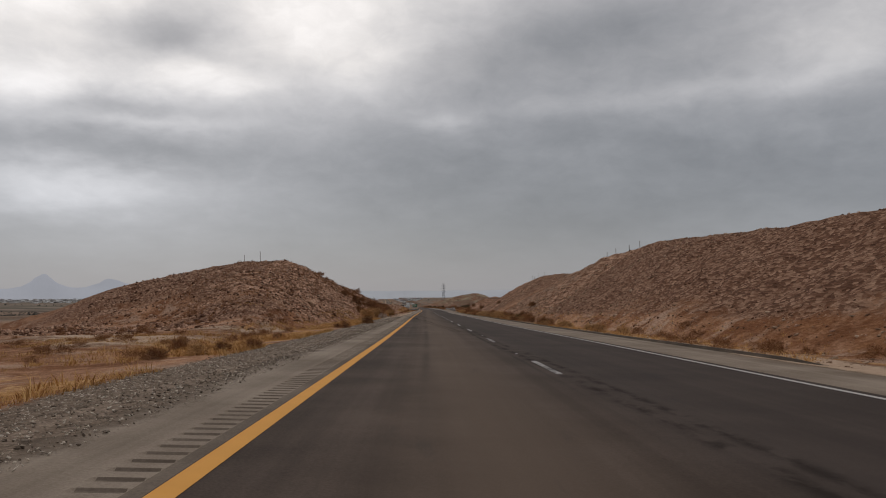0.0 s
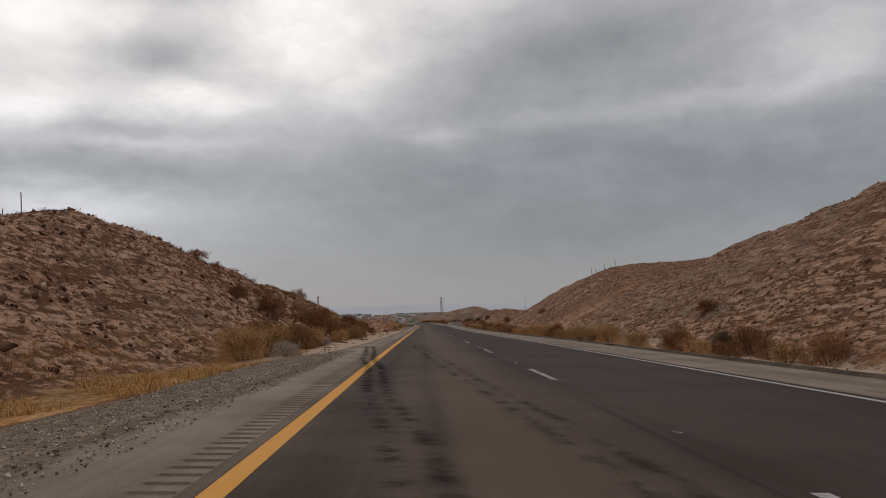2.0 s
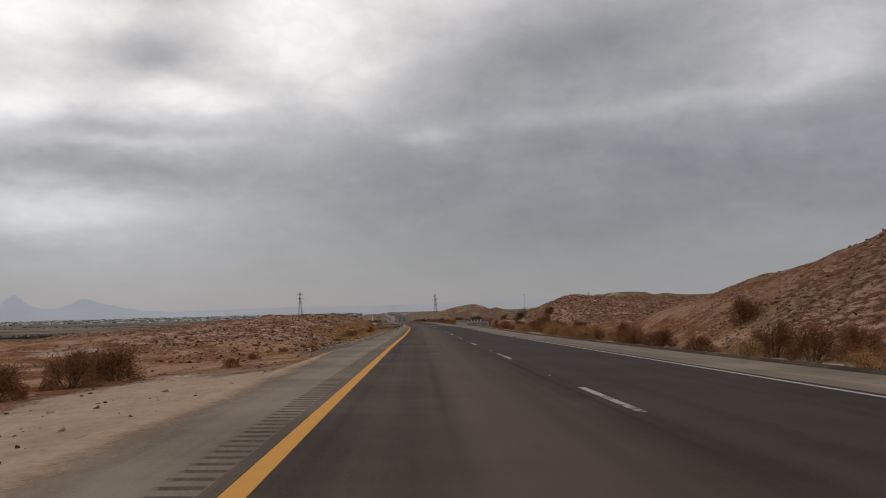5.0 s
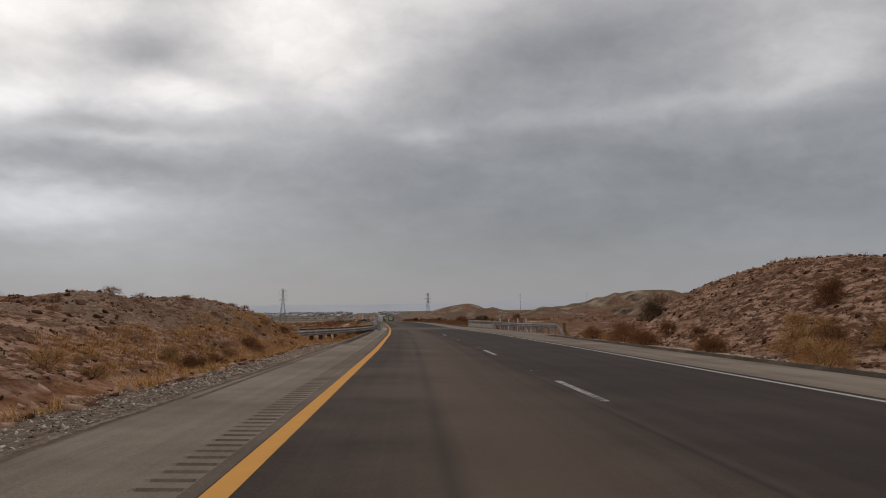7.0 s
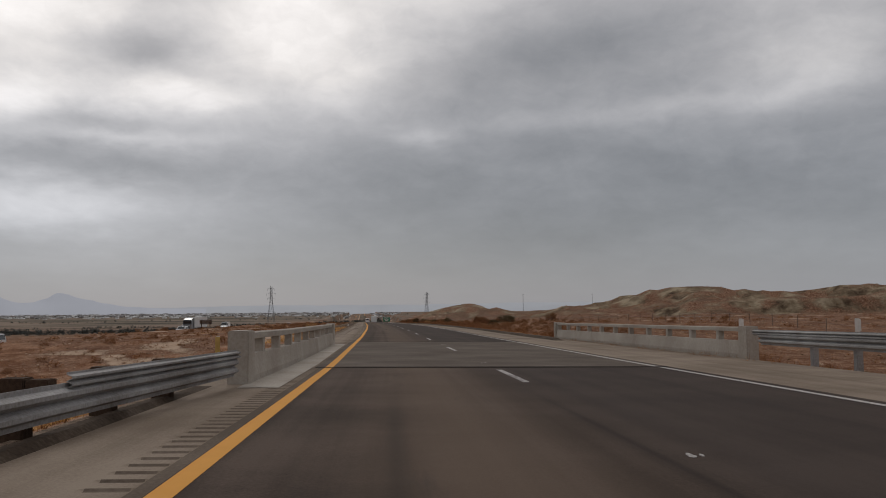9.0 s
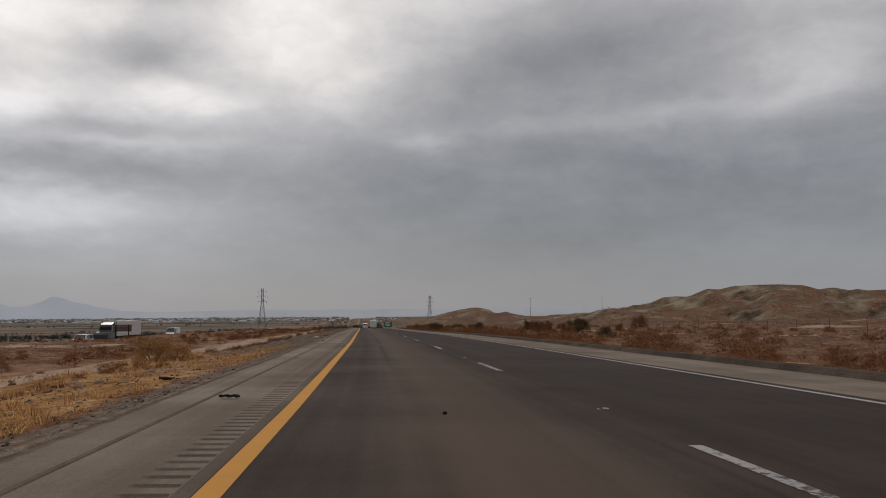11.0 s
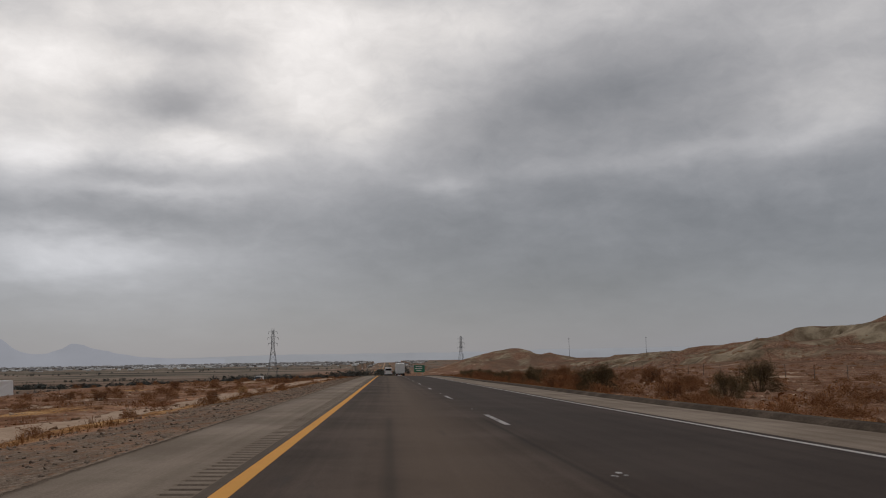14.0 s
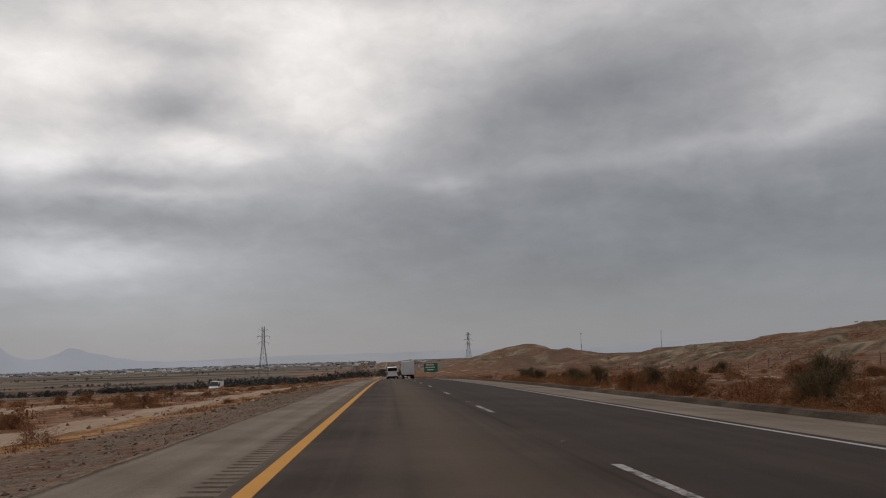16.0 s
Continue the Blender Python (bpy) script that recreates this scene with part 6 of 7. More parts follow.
# ---------------------------------------------------------------- power lines
def lattice_tower(x, y, z0, height, turn):
    """A steel lattice transmission tower: four tapered legs, braces and three pairs of arms."""
    t = thing("power_pylon", pose(x, y, z0, 0, 0, turn), "tall grey steel lattice transmission tower", "pylon", "pylons")
    w0, w1, waist = height * 0.10, height * 0.022, height * 0.62
    half = lambda z: w0 + (w1 * 1.3 - w0) * z / waist if z < waist else w1 * 1.3 + (w1 - w1 * 1.3) * (z - waist) / (height - waist)
    for sx, sy in ((-1, -1), (1, -1), (1, 1), (-1, 1)):
        bm = bmesh.new()
        for a, b in ((-1.0, waist), (waist, height)):
            tube(bm, (sx * half(max(a, 0)), sy * half(max(a, 0)), a), (sx * half(b), sy * half(b), b), 0.16, 0.13, 4)
        part("leg", bm, M_TOWER, t)
    zs = [0.0]
    while zs[-1] < height - 1.5:
        zs.append(min(height, zs[-1] + max(1.8, half(zs[-1]) * 1.7)))
    for a, b in zip(zs, zs[1:]):
        bm = bmesh.new()
        ha, hb = half(a), half(b)
        for sx, sy, tx, ty in ((-1, -1, 1, -1), (1, -1, 1, 1), (1, 1, -1, 1), (-1, 1, -1, -1)):
            tube(bm, (sx * ha, sy * ha, a), (tx * hb, ty * hb, b), 0.07, None, 3)
            tube(bm, (tx * ha, ty * ha, a), (sx * hb, sy * hb, b), 0.07, None, 3)
            tube(bm, (sx * hb, sy * hb, b), (tx * hb, ty * hb, b), 0.07, None, 3)
        part("brace", bm, M_TOWER, t)
    for z, reach in ((height * 0.66, 0.105), (height * 0.79, 0.125), (height * 0.92, 0.10)):
        for s in (-1, 1):
            bm = bmesh.new()
            r = reach * height
            h = half(z)
            for sy in (-1, 1):
                tube(bm, (s * h, sy * h, z), (s * r, 0, z + 0.2), 0.09, None, 3)
                tube(bm, (s * h, sy * h, z + height * 0.035), (s * r, 0, z + 0.2), 0.07, None, 3)
            arm = part("cross_arm", bm, M_TOWER, t)
            bm = bmesh.new()
            tube(bm, (s * r, 0, z + 0.1), (s * r, 0, z - 1.6), 0.10, None, 6)
            part("insulator", bm, M_TOWER, arm)


def wood_pole(x, y, top, height):
    t = thing("utility_pole", pose(x, y, top - height), "distant wooden utility pole with a crossarm", "utility pole", "utility poles")
    bm = bmesh.new()
    tube(bm, (0, 0, -4), (0, 0, height), 0.32, 0.24, 8)
    part("pole", bm, M_TOWER, t)
    bm = bmesh.new()
    box(bm, -1.6, 1.6, -0.12, 0.12, height - 1.3, height - 1.0, 0.02)
    part("crossarm", bm, M_TOWER, t)


lattice_tower(-142.7, 1215.0, -19.5, 38.0, 20)
lattice_tower(27.3, 1532.0, -24.0, 40.2, 20)
wood_pole(200.5, 1792.0, 16.5, 26.0)
wood_pole(345.0, 1900.0, 18.0, 24.0)


# ---------------------------------------------------------------- vehicles
def car_paint(name, colour, rough=0.3):
    m, nt, b = material(name, rough)
    n = noise_node(nt, local(nt), 5.0, 4)
    nt.links.new(mix_rgb(nt, math_node(nt, "MULTIPLY", n, 0.3), colour, tuple(c * 0.7 for c in colour)), b.inputs["Base Color"])
    b.inputs["Coat Weight"].default_value = 0.4
    return m


M_CARWHITE = car_paint("white_car_paint", (0.72, 0.71, 0.70))
M_CARDARK = car_paint("dark_car_paint", (0.03, 0.03, 0.035))
M_CARGREY = car_paint("grey_car_paint", (0.25, 0.255, 0.27))
M_GLASS = car_paint("dark_glass", (0.015, 0.017, 0.02), 0.08)
M_LAMP = car_paint("lamp_lens", (0.6, 0.6, 0.58), 0.15)
M_TAIL = car_paint("tail_lens", (0.35, 0.02, 0.02), 0.2)
M_TRAILER = grained("trailer_panel", (0.50, 0.50, 0.49), (0.60, 0.60, 0.59), (0.68, 0.68, 0.67), 0.55, coarse=0.7, fine=9, relief=0.05, own=True)


def prism(bm, outline, half, inset=0.0, top_z=None):
    """A side outline of (along, up) made as wide as 2 * half; what stands above top_z leans inwards by inset."""
    sides = []
    for s in (-1, 1):
        sides.append([bm.verts.new((s * (half - (inset if top_z is not None and z > top_z else 0)), y, z)) for y, z in outline])
    n = len(outline)
    bm.faces.new(sides[0]), bm.faces.new(sides[1])
    for i in range(n):
        bm.faces.new((sides[0][i], sides[0][(i + 1) % n], sides[1][(i + 1) % n], sides[1][i]))
    bmesh.ops.recalc_face_normals(bm, faces=bm.faces)
    bmesh.ops.bevel(bm, geom=bm.edges[:], offset=0.03, segments=1, affect="EDGES")
    return bm


def wheel(parent, x, y, r, width=0.22):
    bm = bmesh.new()
    tube(bm, (x - width / 2, y, r), (x + width / 2, y, r), r, None, 18)
    w = part("wheel", bm, M_RUBBER, parent)
    bm = bmesh.new()
    s = 1 if x > 0 else -1
    tube(bm, (x + s * width * 0.3, y, r), (x + s * (width / 2 + 0.012), y, r), r * 0.62, r * 0.55, 14)
    part("rim", bm, M_STEEL, w)


def car(name, m, paint, label, category, length, width, height, style):
    """A passenger vehicle with its nose towards +y."""
    t = thing(name, m, label, category, "traffic")
    L, H, h = length / 2, height, width / 2
    belt = H * 0.58
    if style == "van":
        body = ((-L, 0.35), (-L, H * 0.97), (-L + 0.2, H), (L - 1.75, H), (L - 0.95, H * 0.62), (L - 0.1, H * 0.48), (L, 0.65), (L, 0.32))
        glass = ((L - 1.70, H * 0.90), (L - 2.5, H * 0.90), (L - 2.5, H * 0.62), (L - 1.05, H * 0.62))
    elif style == "suv":
        body = ((-L, 0.4), (-L, belt), (-L + 0.28, H * 0.97), (-L + 0.6, H), (L - 2.3, H), (L - 1.35, belt + 0.06), (L - 0.15, belt - 0.08), (L, 0.75), (L, 0.38))
        glass = ((-L + 0.42, H * 0.92), (L - 2.32, H * 0.94), (L - 1.6, belt + 0.05), (-L + 0.25, belt + 0.05))
    elif style == "pickup":
        body = ((-L, 0.5), (-L, belt), (-L + 2.0, belt), (-L + 2.1, H * 0.96), (-L + 2.4, H), (L - 2.3, H), (L - 1.6, belt + 0.04), (L - 0.1, belt - 0.05), (L, 0.8), (L, 0.45))
        glass = ((-L + 2.35, H * 0.93), (L - 2.35, H * 0.93), (L - 1.75, belt + 0.04), (-L + 2.25, belt + 0.04))
    else:
        body = ((-L, 0.35), (-L + 0.05, belt), (-L + 0.75, belt + 0.05), (-L + 1.35, H * 0.98), (-L + 1.8, H), (L - 2.1, H), (L - 1.25, belt + 0.03), (L - 0.1, belt - 0.12), (L, 0.55), (L, 0.32))
        glass = ((-L + 1.35, H * 0.92), (L - 2.1, H * 0.94), (L - 1.5, belt + 0.05), (-L + 0.95, belt + 0.06))
    bm = bmesh.new()
    prism(bm, body, h, 0.14, belt + 0.1)
    part("body", bm, paint, t)
    for s in (-1, 1):
        bm = bmesh.new()
        vs = [bm.verts.new((s * (h - 0.07 if z < H * 0.8 else h - 0.12), y, z)) for y, z in glass] + [bm.verts.new((s * (h - 0.18), y, z)) for y, z in glass]
        bm.faces.new(vs[:4]), bm.faces.new(vs[4:])
        for i in range(4):
            bm.faces.new((vs[i], vs[(i + 1) % 4], vs[4 + (i + 1) % 4], vs[4 + i]))
        bmesh.ops.scale(bm, vec=(1.07, 1, 1), verts=bm.verts)
        part("side_glass", bm, M_GLASS, t)
    front, back = (body[5] if style in ("suv", "pickup") else body[3 if style == "van" else 6]), body[1]
    idx = body.index(front)
    (ya, za), (yb, zb) = body[idx - 1] if style in ("suv", "pickup") else body[idx], body[idx] if style in ("suv", "pickup") else body[idx + 1]
    for nm, (y0, z0), (y1, z1) in (("windscreen", (ya, za), (yb, zb)), ("rear_glass", (-L + (0.5 if style == "suv" else 0.02 if style == "van" else 1.2), H * 0.93), (-L + (0.1 if style == "suv" else 0.02 if style == "van" else 0.8), H * 0.64))):
        if style == "pickup" and nm == "rear_glass":
            y0, z0, y1, z1 = -L + 2.12, H * 0.93, -L + 2.02, H * 0.66
        bm = bmesh.new()
        s = 1 if nm == "windscreen" else -1
        f = [(y0 + (y1 - y0) * k, z0 + (z1 - z0) * k) for k in (0.1, 0.92)]
        vs = [bm.verts.new((x, y + s * dy, z + 0.03)) for dy in (0.06, -0.05) for (y, z), x in ((f[0], -h + 0.25), (f[0], h - 0.25), (f[1], h - 0.16), (f[1], -h + 0.16))]
        bm.faces.new(vs[:4]), bm.faces.new(vs[4:])
        for i in range(4):
            bm.faces.new((vs[i], vs[(i + 1) % 4], vs[4 + (i + 1) % 4], vs[4 + i]))
        part(nm, bm, M_GLASS, t)
    for s in (-1, 1):
        bm = bmesh.new()
        box(bm, s * (h - 0.25) - 0.17, s * (h - 0.25) + 0.17, L - 0.08, L + 0.02, belt * 0.62, belt * 0.80, 0.02)
        part("headlight", bm, M_LAMP, t)
        bm = bmesh.new()
        box(bm, s * (h - 0.14) - 0.08, s * (h - 0.14) + 0.08, -L - 0.02, -L + 0.06, belt * 0.62, belt * 1.0, 0.02)
        part("tail_light", bm, M_TAIL, t)
        bm = bmesh.new()
        box(bm, s * (h + 0.1) - 0.09, s * (h + 0.1) + 0.09, L - 1.75, L - 1.6, belt + 0.02, belt + 0.2, 0.03)
        part("mirror", bm, paint, t)
        for y in (-L + 0.9, L - 0.95):
            wheel(t, s * (h - 0.1), y, 0.36 if style != "sedan" else 0.32)
    bm = bmesh.new()
    box(bm, -h + 0.06, h - 0.06, L - 0.02, L + 0.05, 0.30, 0.52, 0.03)
    box(bm, -h + 0.06, h - 0.06, -L - 0.05, -L + 0.02, 0.32, 0.54, 0.03)
    part("bumper", bm, M_RUBBER, t)
    return t


def semi_truck(m, label, cab_paint):
    """A tractor with a box trailer, nose towards +y."""
    t = thing("semi_truck", m, label, "truck", "traffic")
    bm = bmesh.new()
    box(bm, -1.28, 1.28, -11.0, 3.6, 1.2, 4.05, 0.04)
    trailer = part("trailer", bm, M_TRAILER, t, "pale box trailer")
    for s in (-1, 1):
        bm = bmesh.new()
        box(bm, s * 0.63 - 0.58, s * 0.63 + 0.58, -11.05, -11.0, 1.35, 3.95, 0.01)
        part("door", bm, M_TRAILER, trailer)
        bm = bmesh.new()
        box(bm, s * 1.05 - 0.12, s * 1.05 + 0.12, -11.08, -11.0, 0.95, 1.12, 0.01)
        part("tail_light", bm, M_TAIL, trailer)
    bm = bmesh.new()
    box(bm, -0.5, 0.5, -10.8, 6.5, 0.85, 1.15, 0.03)
    part("chassis", bm, M_RUBBER, t)
    bm = bmesh.new()
    prism(bm, ((4.0, 0.6), (4.0, 3.3), (4.4, 3.85), (5.9, 3.4), (6.3, 2.2), (8.2, 1.95), (8.5, 1.6), (8.5, 0.5)), 1.2, 0.12, 2.3)
    part("cab", bm, cab_paint, t)
    bm = bmesh.new()
    box(bm, -1.02, 1.02, 5.98, 6.24, 2.3, 3.05, 0.03)
    part("windscreen", bm, M_GLASS, t)
    for s in (-1, 1):
        bm = bmesh.new()
        tube(bm, (s * 1.25, 4.1, 1.0), (s * 1.25, 4.1, 4.0), 0.08)
        part("exhaust_stack", bm, M_STEEL, t)
        for y in (-9.6, -8.3, 3.0, 4.3, 7.4):
            wheel(t, s * 1.05, y, 0.5, 0.4)


def on_road(y, d, back=False):
    a = math.degrees(math.atan2(-(float(road_x(y + 5)) - float(road_x(y - 5))), 10))
    return pose(float(road_x(y)) + d, y, float(road_z(y, d)) + 0.005, 0, 0, a + (180 if back else 0))


def opposing(y):
    """Offset and height of the other carriageway's middle."""
    d = float(np.interp(y, (0, 600, 760, 900, 1400), (-45, -45, -38, -36, -36)))
    return d, float(road_z(y, LEFT_EDGE)) + float(np.interp(y, (0, 600, 800), (-2.35, -2.35, -1.9)))


def build_opposing_road():
    y = np.arange(215.0, 1400.0, 5.0)
    d0, z0 = np.array([opposing(v) for v in y]).T
    for nm, lo, hi, up, mat, label, cat in (("road_opposite", -5.6, 5.6, 0.10, M_ASPHALT_FAR, "grey asphalt of the opposite carriageway", "road"),
                                            ("edge_line_opposite", -3.72, -3.58, 0.105, M_WHITE, "white painted edge line", "road marking"), ("edge_line_opposite_inner", 3.58, 3.72, 0.105, M_YELLOW, "yellow painted edge line", "road marking")):
        u = np.array((lo, (lo + hi) / 2, hi))
        Y, U = np.meshgrid(y, u, indexing="ij")
        pts = np.stack([road_x(Y) + d0[:, None] + U, Y, z0[:, None] + up + 0 * U], -1)
        tagged(grid_mesh(nm, pts, [mat], np.stack([U, Y], -1)), label, cat, kind="structure")


M_ASPHALT_FAR = grained("far_asphalt", (0.15, 0.13, 0.115), (0.19, 0.167, 0.148), (0.24, 0.21, 0.19), 0.85, coarse=0.3, fine=8, relief=0)
build_opposing_road()


def opposite_pose(y, u, oncoming=True):
    d, z = opposing(y)
    return pose(float(road_x(y)) + d + u, y, z + 0.105, 0, 0, 180 if oncoming else 0)


car("pickup_truck", opposite_pose(388, -1.8), M_CARDARK, "dark pickup truck on the opposite carriageway", "car", 5.6, 2.0, 1.85, "pickup")
car("suv", opposite_pose(410, 1.8), M_CARWHITE, "white SUV with dark glass, opposite carriageway", "car", 4.8, 1.95, 1.8, "suv")
semi_truck(opposite_pose(547, -1.8), "dark tractor with a long pale box trailer", M_CARDARK)
car("suv", opposite_pose(515, 1.8), M_CARWHITE, "white SUV driving on the opposite carriageway", "car", 4.8, 1.95, 1.78, "suv")
car("van", opposite_pose(580, 1.8), M_CARWHITE, "white camper van on the opposite carriageway", "van", 6.0, 2.05, 2.6, "van")
car("van", opposite_pose(742, 1.8), M_CARWHITE, "white camper van on the far carriageway", "van", 6.2, 2.1, 2.7, "van")
car("van", on_road(700, 1.8), M_CARWHITE, "white passenger van ahead on the freeway", "van", 5.4, 1.98, 2.1, "van")
semi_truck(on_road(748, 5.4), "pale box trailer truck ahead in the outer lane", M_CARGREY)
car("suv", on_road(775, 1.8), M_CARDARK, "dark SUV ahead in the inner lane", "car", 4.8, 1.95, 1.8, "suv")
car("sedan", on_road(790, 5.5), M_CARWHITE, "white sedan far ahead in the outer lane", "car", 4.7, 1.83, 1.45, "sedan")
car("pickup_truck", on_road(815, 1.8), M_CARDARK, "dark pickup far ahead in the inner lane", "car", 5.6, 2.0, 1.85, "pickup")


# ---------------------------------------------------------------- guide sign
def guide_sign(y, d):
    p = ground_point(y, d)
    t = thing("guide_sign", pose(p.x, p.y, p.z), "green freeway guide sign on two steel posts", "road sign")
    for s in (-1, 1):
        bm = bmesh.new()
        box(bm, s * 1.2 - 0.08, s * 1.2 + 0.08, -0.06, 0.06, -0.5, 4.6, 0.01)
        part("post", bm, M_STEEL, t)
    bm = bmesh.new()
    box(bm, -2.0, 2.0, -0.11, -0.065, 2.1, 4.7, 0.02)
    panel = part("panel", bm, M_SIGNGREEN, t)
    for k, (z, w) in enumerate(((4.25, 1.4), (3.55, 1.6), (2.85, 1.1))):
        bm = bmesh.new()
        box(bm, -w, w * 0.7, -0.118, -0.112, z - 0.16, z + 0.16, 0.002)
        part("text_bar", bm, M_WHITEPLATE, panel)


def sign_back(y, d):
    """A wide sign seen from behind: bare panel with stiffeners on two posts."""
    p = ground_point(y, d)
    t = thing("road_sign", pose(p.x, p.y, p.z, 0, 0, 8), "dull grey back of a wide road sign on two posts", "road sign")
    for s in (-1, 1):
        bm = bmesh.new()
        box(bm, s * 1.0 - 0.09, s * 1.0 + 0.09, -0.09, 0.09, -0.4, 2.7, 0.01)
        part("post", bm, M_WOOD, t, "dark timber post")
    bm = bmesh.new()
    box(bm, -1.45, 1.45, 0.095, 0.12, 1.55, 2.65, 0.006)
    panel = part("panel", bm, M_TPOST, t)
    for z in (1.8, 2.4):
        bm = bmesh.new()
        box(bm, -1.4, 1.4, 0.04, 0.094, z - 0.04, z + 0.04, 0.005)
        part("stiffener", bm, M_STEEL, panel)


sign_back(522, -38.9)
M_SIGNGREEN = grained("sign_green", (0.01, 0.11, 0.06), (0.015, 0.15, 0.085), (0.03, 0.19, 0.11), 0.5, coarse=1.0, relief=0)
guide_sign(806, 13.6)


# ---------------------------------------------------------------- litter on the shoulders
def tyre_shred(y, d, length, turn, seed):
    r = random.Random(seed)
    bm = bmesh.new()
    rows = []
    for i in range(9):
        f = i / 8 - 0.5
        w, lift = min(0.07, 0.2 * length) * r.uniform(0.6, 1.2), min(0.03, 0.06 * length) * math.sin(i * 0.9 + seed) ** 2
        c = Vector((0.02 * math.sin(i * 1.3 + seed), f * length, 0.012 + lift))
        rows.append([bm.verts.new(c + Vector((s * w, 0, up))) for s, up in ((-1, 0), (1, 0), (1, 0.025), (-1, 0.03))])
    for a, b in zip(rows, rows[1:]):
        for i in range(4):
            bm.faces.new((a[i], a[(i + 1) % 4], b[(i + 1) % 4], b[i]))
    bm.faces.new(rows[0]), bm.faces.new(rows[-1])
    ob = new("tyre_shred", mesh_of(bm, "tyre_shred", M_RUBBER))
    on_paved = LEFT_EDGE < d < RIGHT_EDGE
    ob.matrix_basis = on_road(y, d) @ pose(0, 0, 0.0, 0, 0, turn) if on_paved else on_ground(y, d, turn)
    tagged(ob, "torn strip of black tyre rubber lying flat", "tyre scrap", "litter")


def branch_scrap(y, d, length, turn, seed):
    r = random.Random(seed)
    bm = bmesh.new()
    p = Vector((0, -length / 2, 0.03))
    for i in range(5):
        q = p + Vector((r.uniform(-0.06, 0.06), length / 5, r.uniform(-0.015, 0.03)))
        tube(bm, p, q, 0.03 * (1 - i * 0.15), 0.03 * (0.85 - i * 0.15), 6)
        if i in (1, 3):
            tube(bm, q, q + Vector((r.choice((-1, 1)) * 0.18, 0.1, 0.06)), 0.014, 0.006, 5)
        p = q
    ob = new("branch", mesh_of(bm, "branch", M_TWIG))
    ob.matrix_basis = on_ground(y, d, turn)
    tagged(ob, "dry grey-brown branch lying on sand", "branch", "litter")


def pebble_litter(y, d, size, mat, name, label, category):
    bm = bmesh.new()
    r = bmesh.ops.create_icosphere(bm, subdivisions=2, radius=size)
    g = random.Random(int(y * 10))
    for v in bm.verts:
        v.co *= g.uniform(0.7, 1.15)
        v.co.z *= 0.55
    ob = new(name, mesh_of(bm, name, mat))
    ob.matrix_basis = (on_road(y, d) if LEFT_EDGE < d < RIGHT_EDGE else on_ground(y, d)) @ pose(0, 0, size * 0.3)
    tagged(ob, label, category, "litter")


for k, (y, d, ln, tn) in enumerate(((390, -0.95, 0.25, 75), (424, -1.5, 0.17, 15), (396, -3.2, 0.4, 30), (128, -3.0, 0.45, 70), (60.5, 10.9, 0.5, 20), (452, -2.6, 0.5, 85), (505, 10.6, 0.6, 80),
                                    (108, 9.9, 0.5, 70), (556, 9.7, 0.6, 75))):
    tyre_shred(y, d, ln, tn, k)
for k in range(22):
    branch_scrap(rng.uniform(104, 182), LEFT_EDGE - rng.uniform(0.5, 4.5), rng.uniform(0.3, 1.0), rng.uniform(0, 180), k)
for k in range(10):
    branch_scrap(rng.uniform(40, 300), RIGHT_EDGE + rng.uniform(0.6, 2.5), rng.uniform(0.3, 0.9), rng.uniform(0, 180), 40 + k)
pebble_litter(388, 1.75, 0.03, M_RUBBER, "rubber_lump", "small black rubber lump on the lane", "litter")
pebble_litter(443.5, -2.9, 0.16, M_WHITEPLATE, "plastic_scrap", "crumpled white plastic scrap on gravel", "litter")
pebble_litter(133, -3.2, 0.07, M_RUBBER, "rubber_lump", "black scrap of rubber on sand", "litter")


# ---------------------------------------------------------------- the plain, the town and the mountains
M_WALLPALE = grained("town_wall_pale", (0.42, 0.41, 0.40), (0.52, 0.51, 0.50), (0.60, 0.59, 0.58), 0.85, coarse=0.05, fine=0.6, relief=0, random_tint=0.5)
M_WALLTAN = grained("town_wall_tan", (0.28, 0.245, 0.22), (0.35, 0.31, 0.28), (0.42, 0.38, 0.345), 0.85, coarse=0.05, fine=0.6, relief=0, random_tint=0.5)
M_ROOFDARK = grained("town_roof", (0.15, 0.145, 0.145), (0.20, 0.19, 0.19), (0.26, 0.25, 0.245), 0.9, coarse=0.05, fine=0.6, relief=0, random_tint=0.4)
M_FARTREE = plant_material("far_tree", (0.055, 0.058, 0.052), (0.085, 0.088, 0.080), (0.125, 0.128, 0.118))


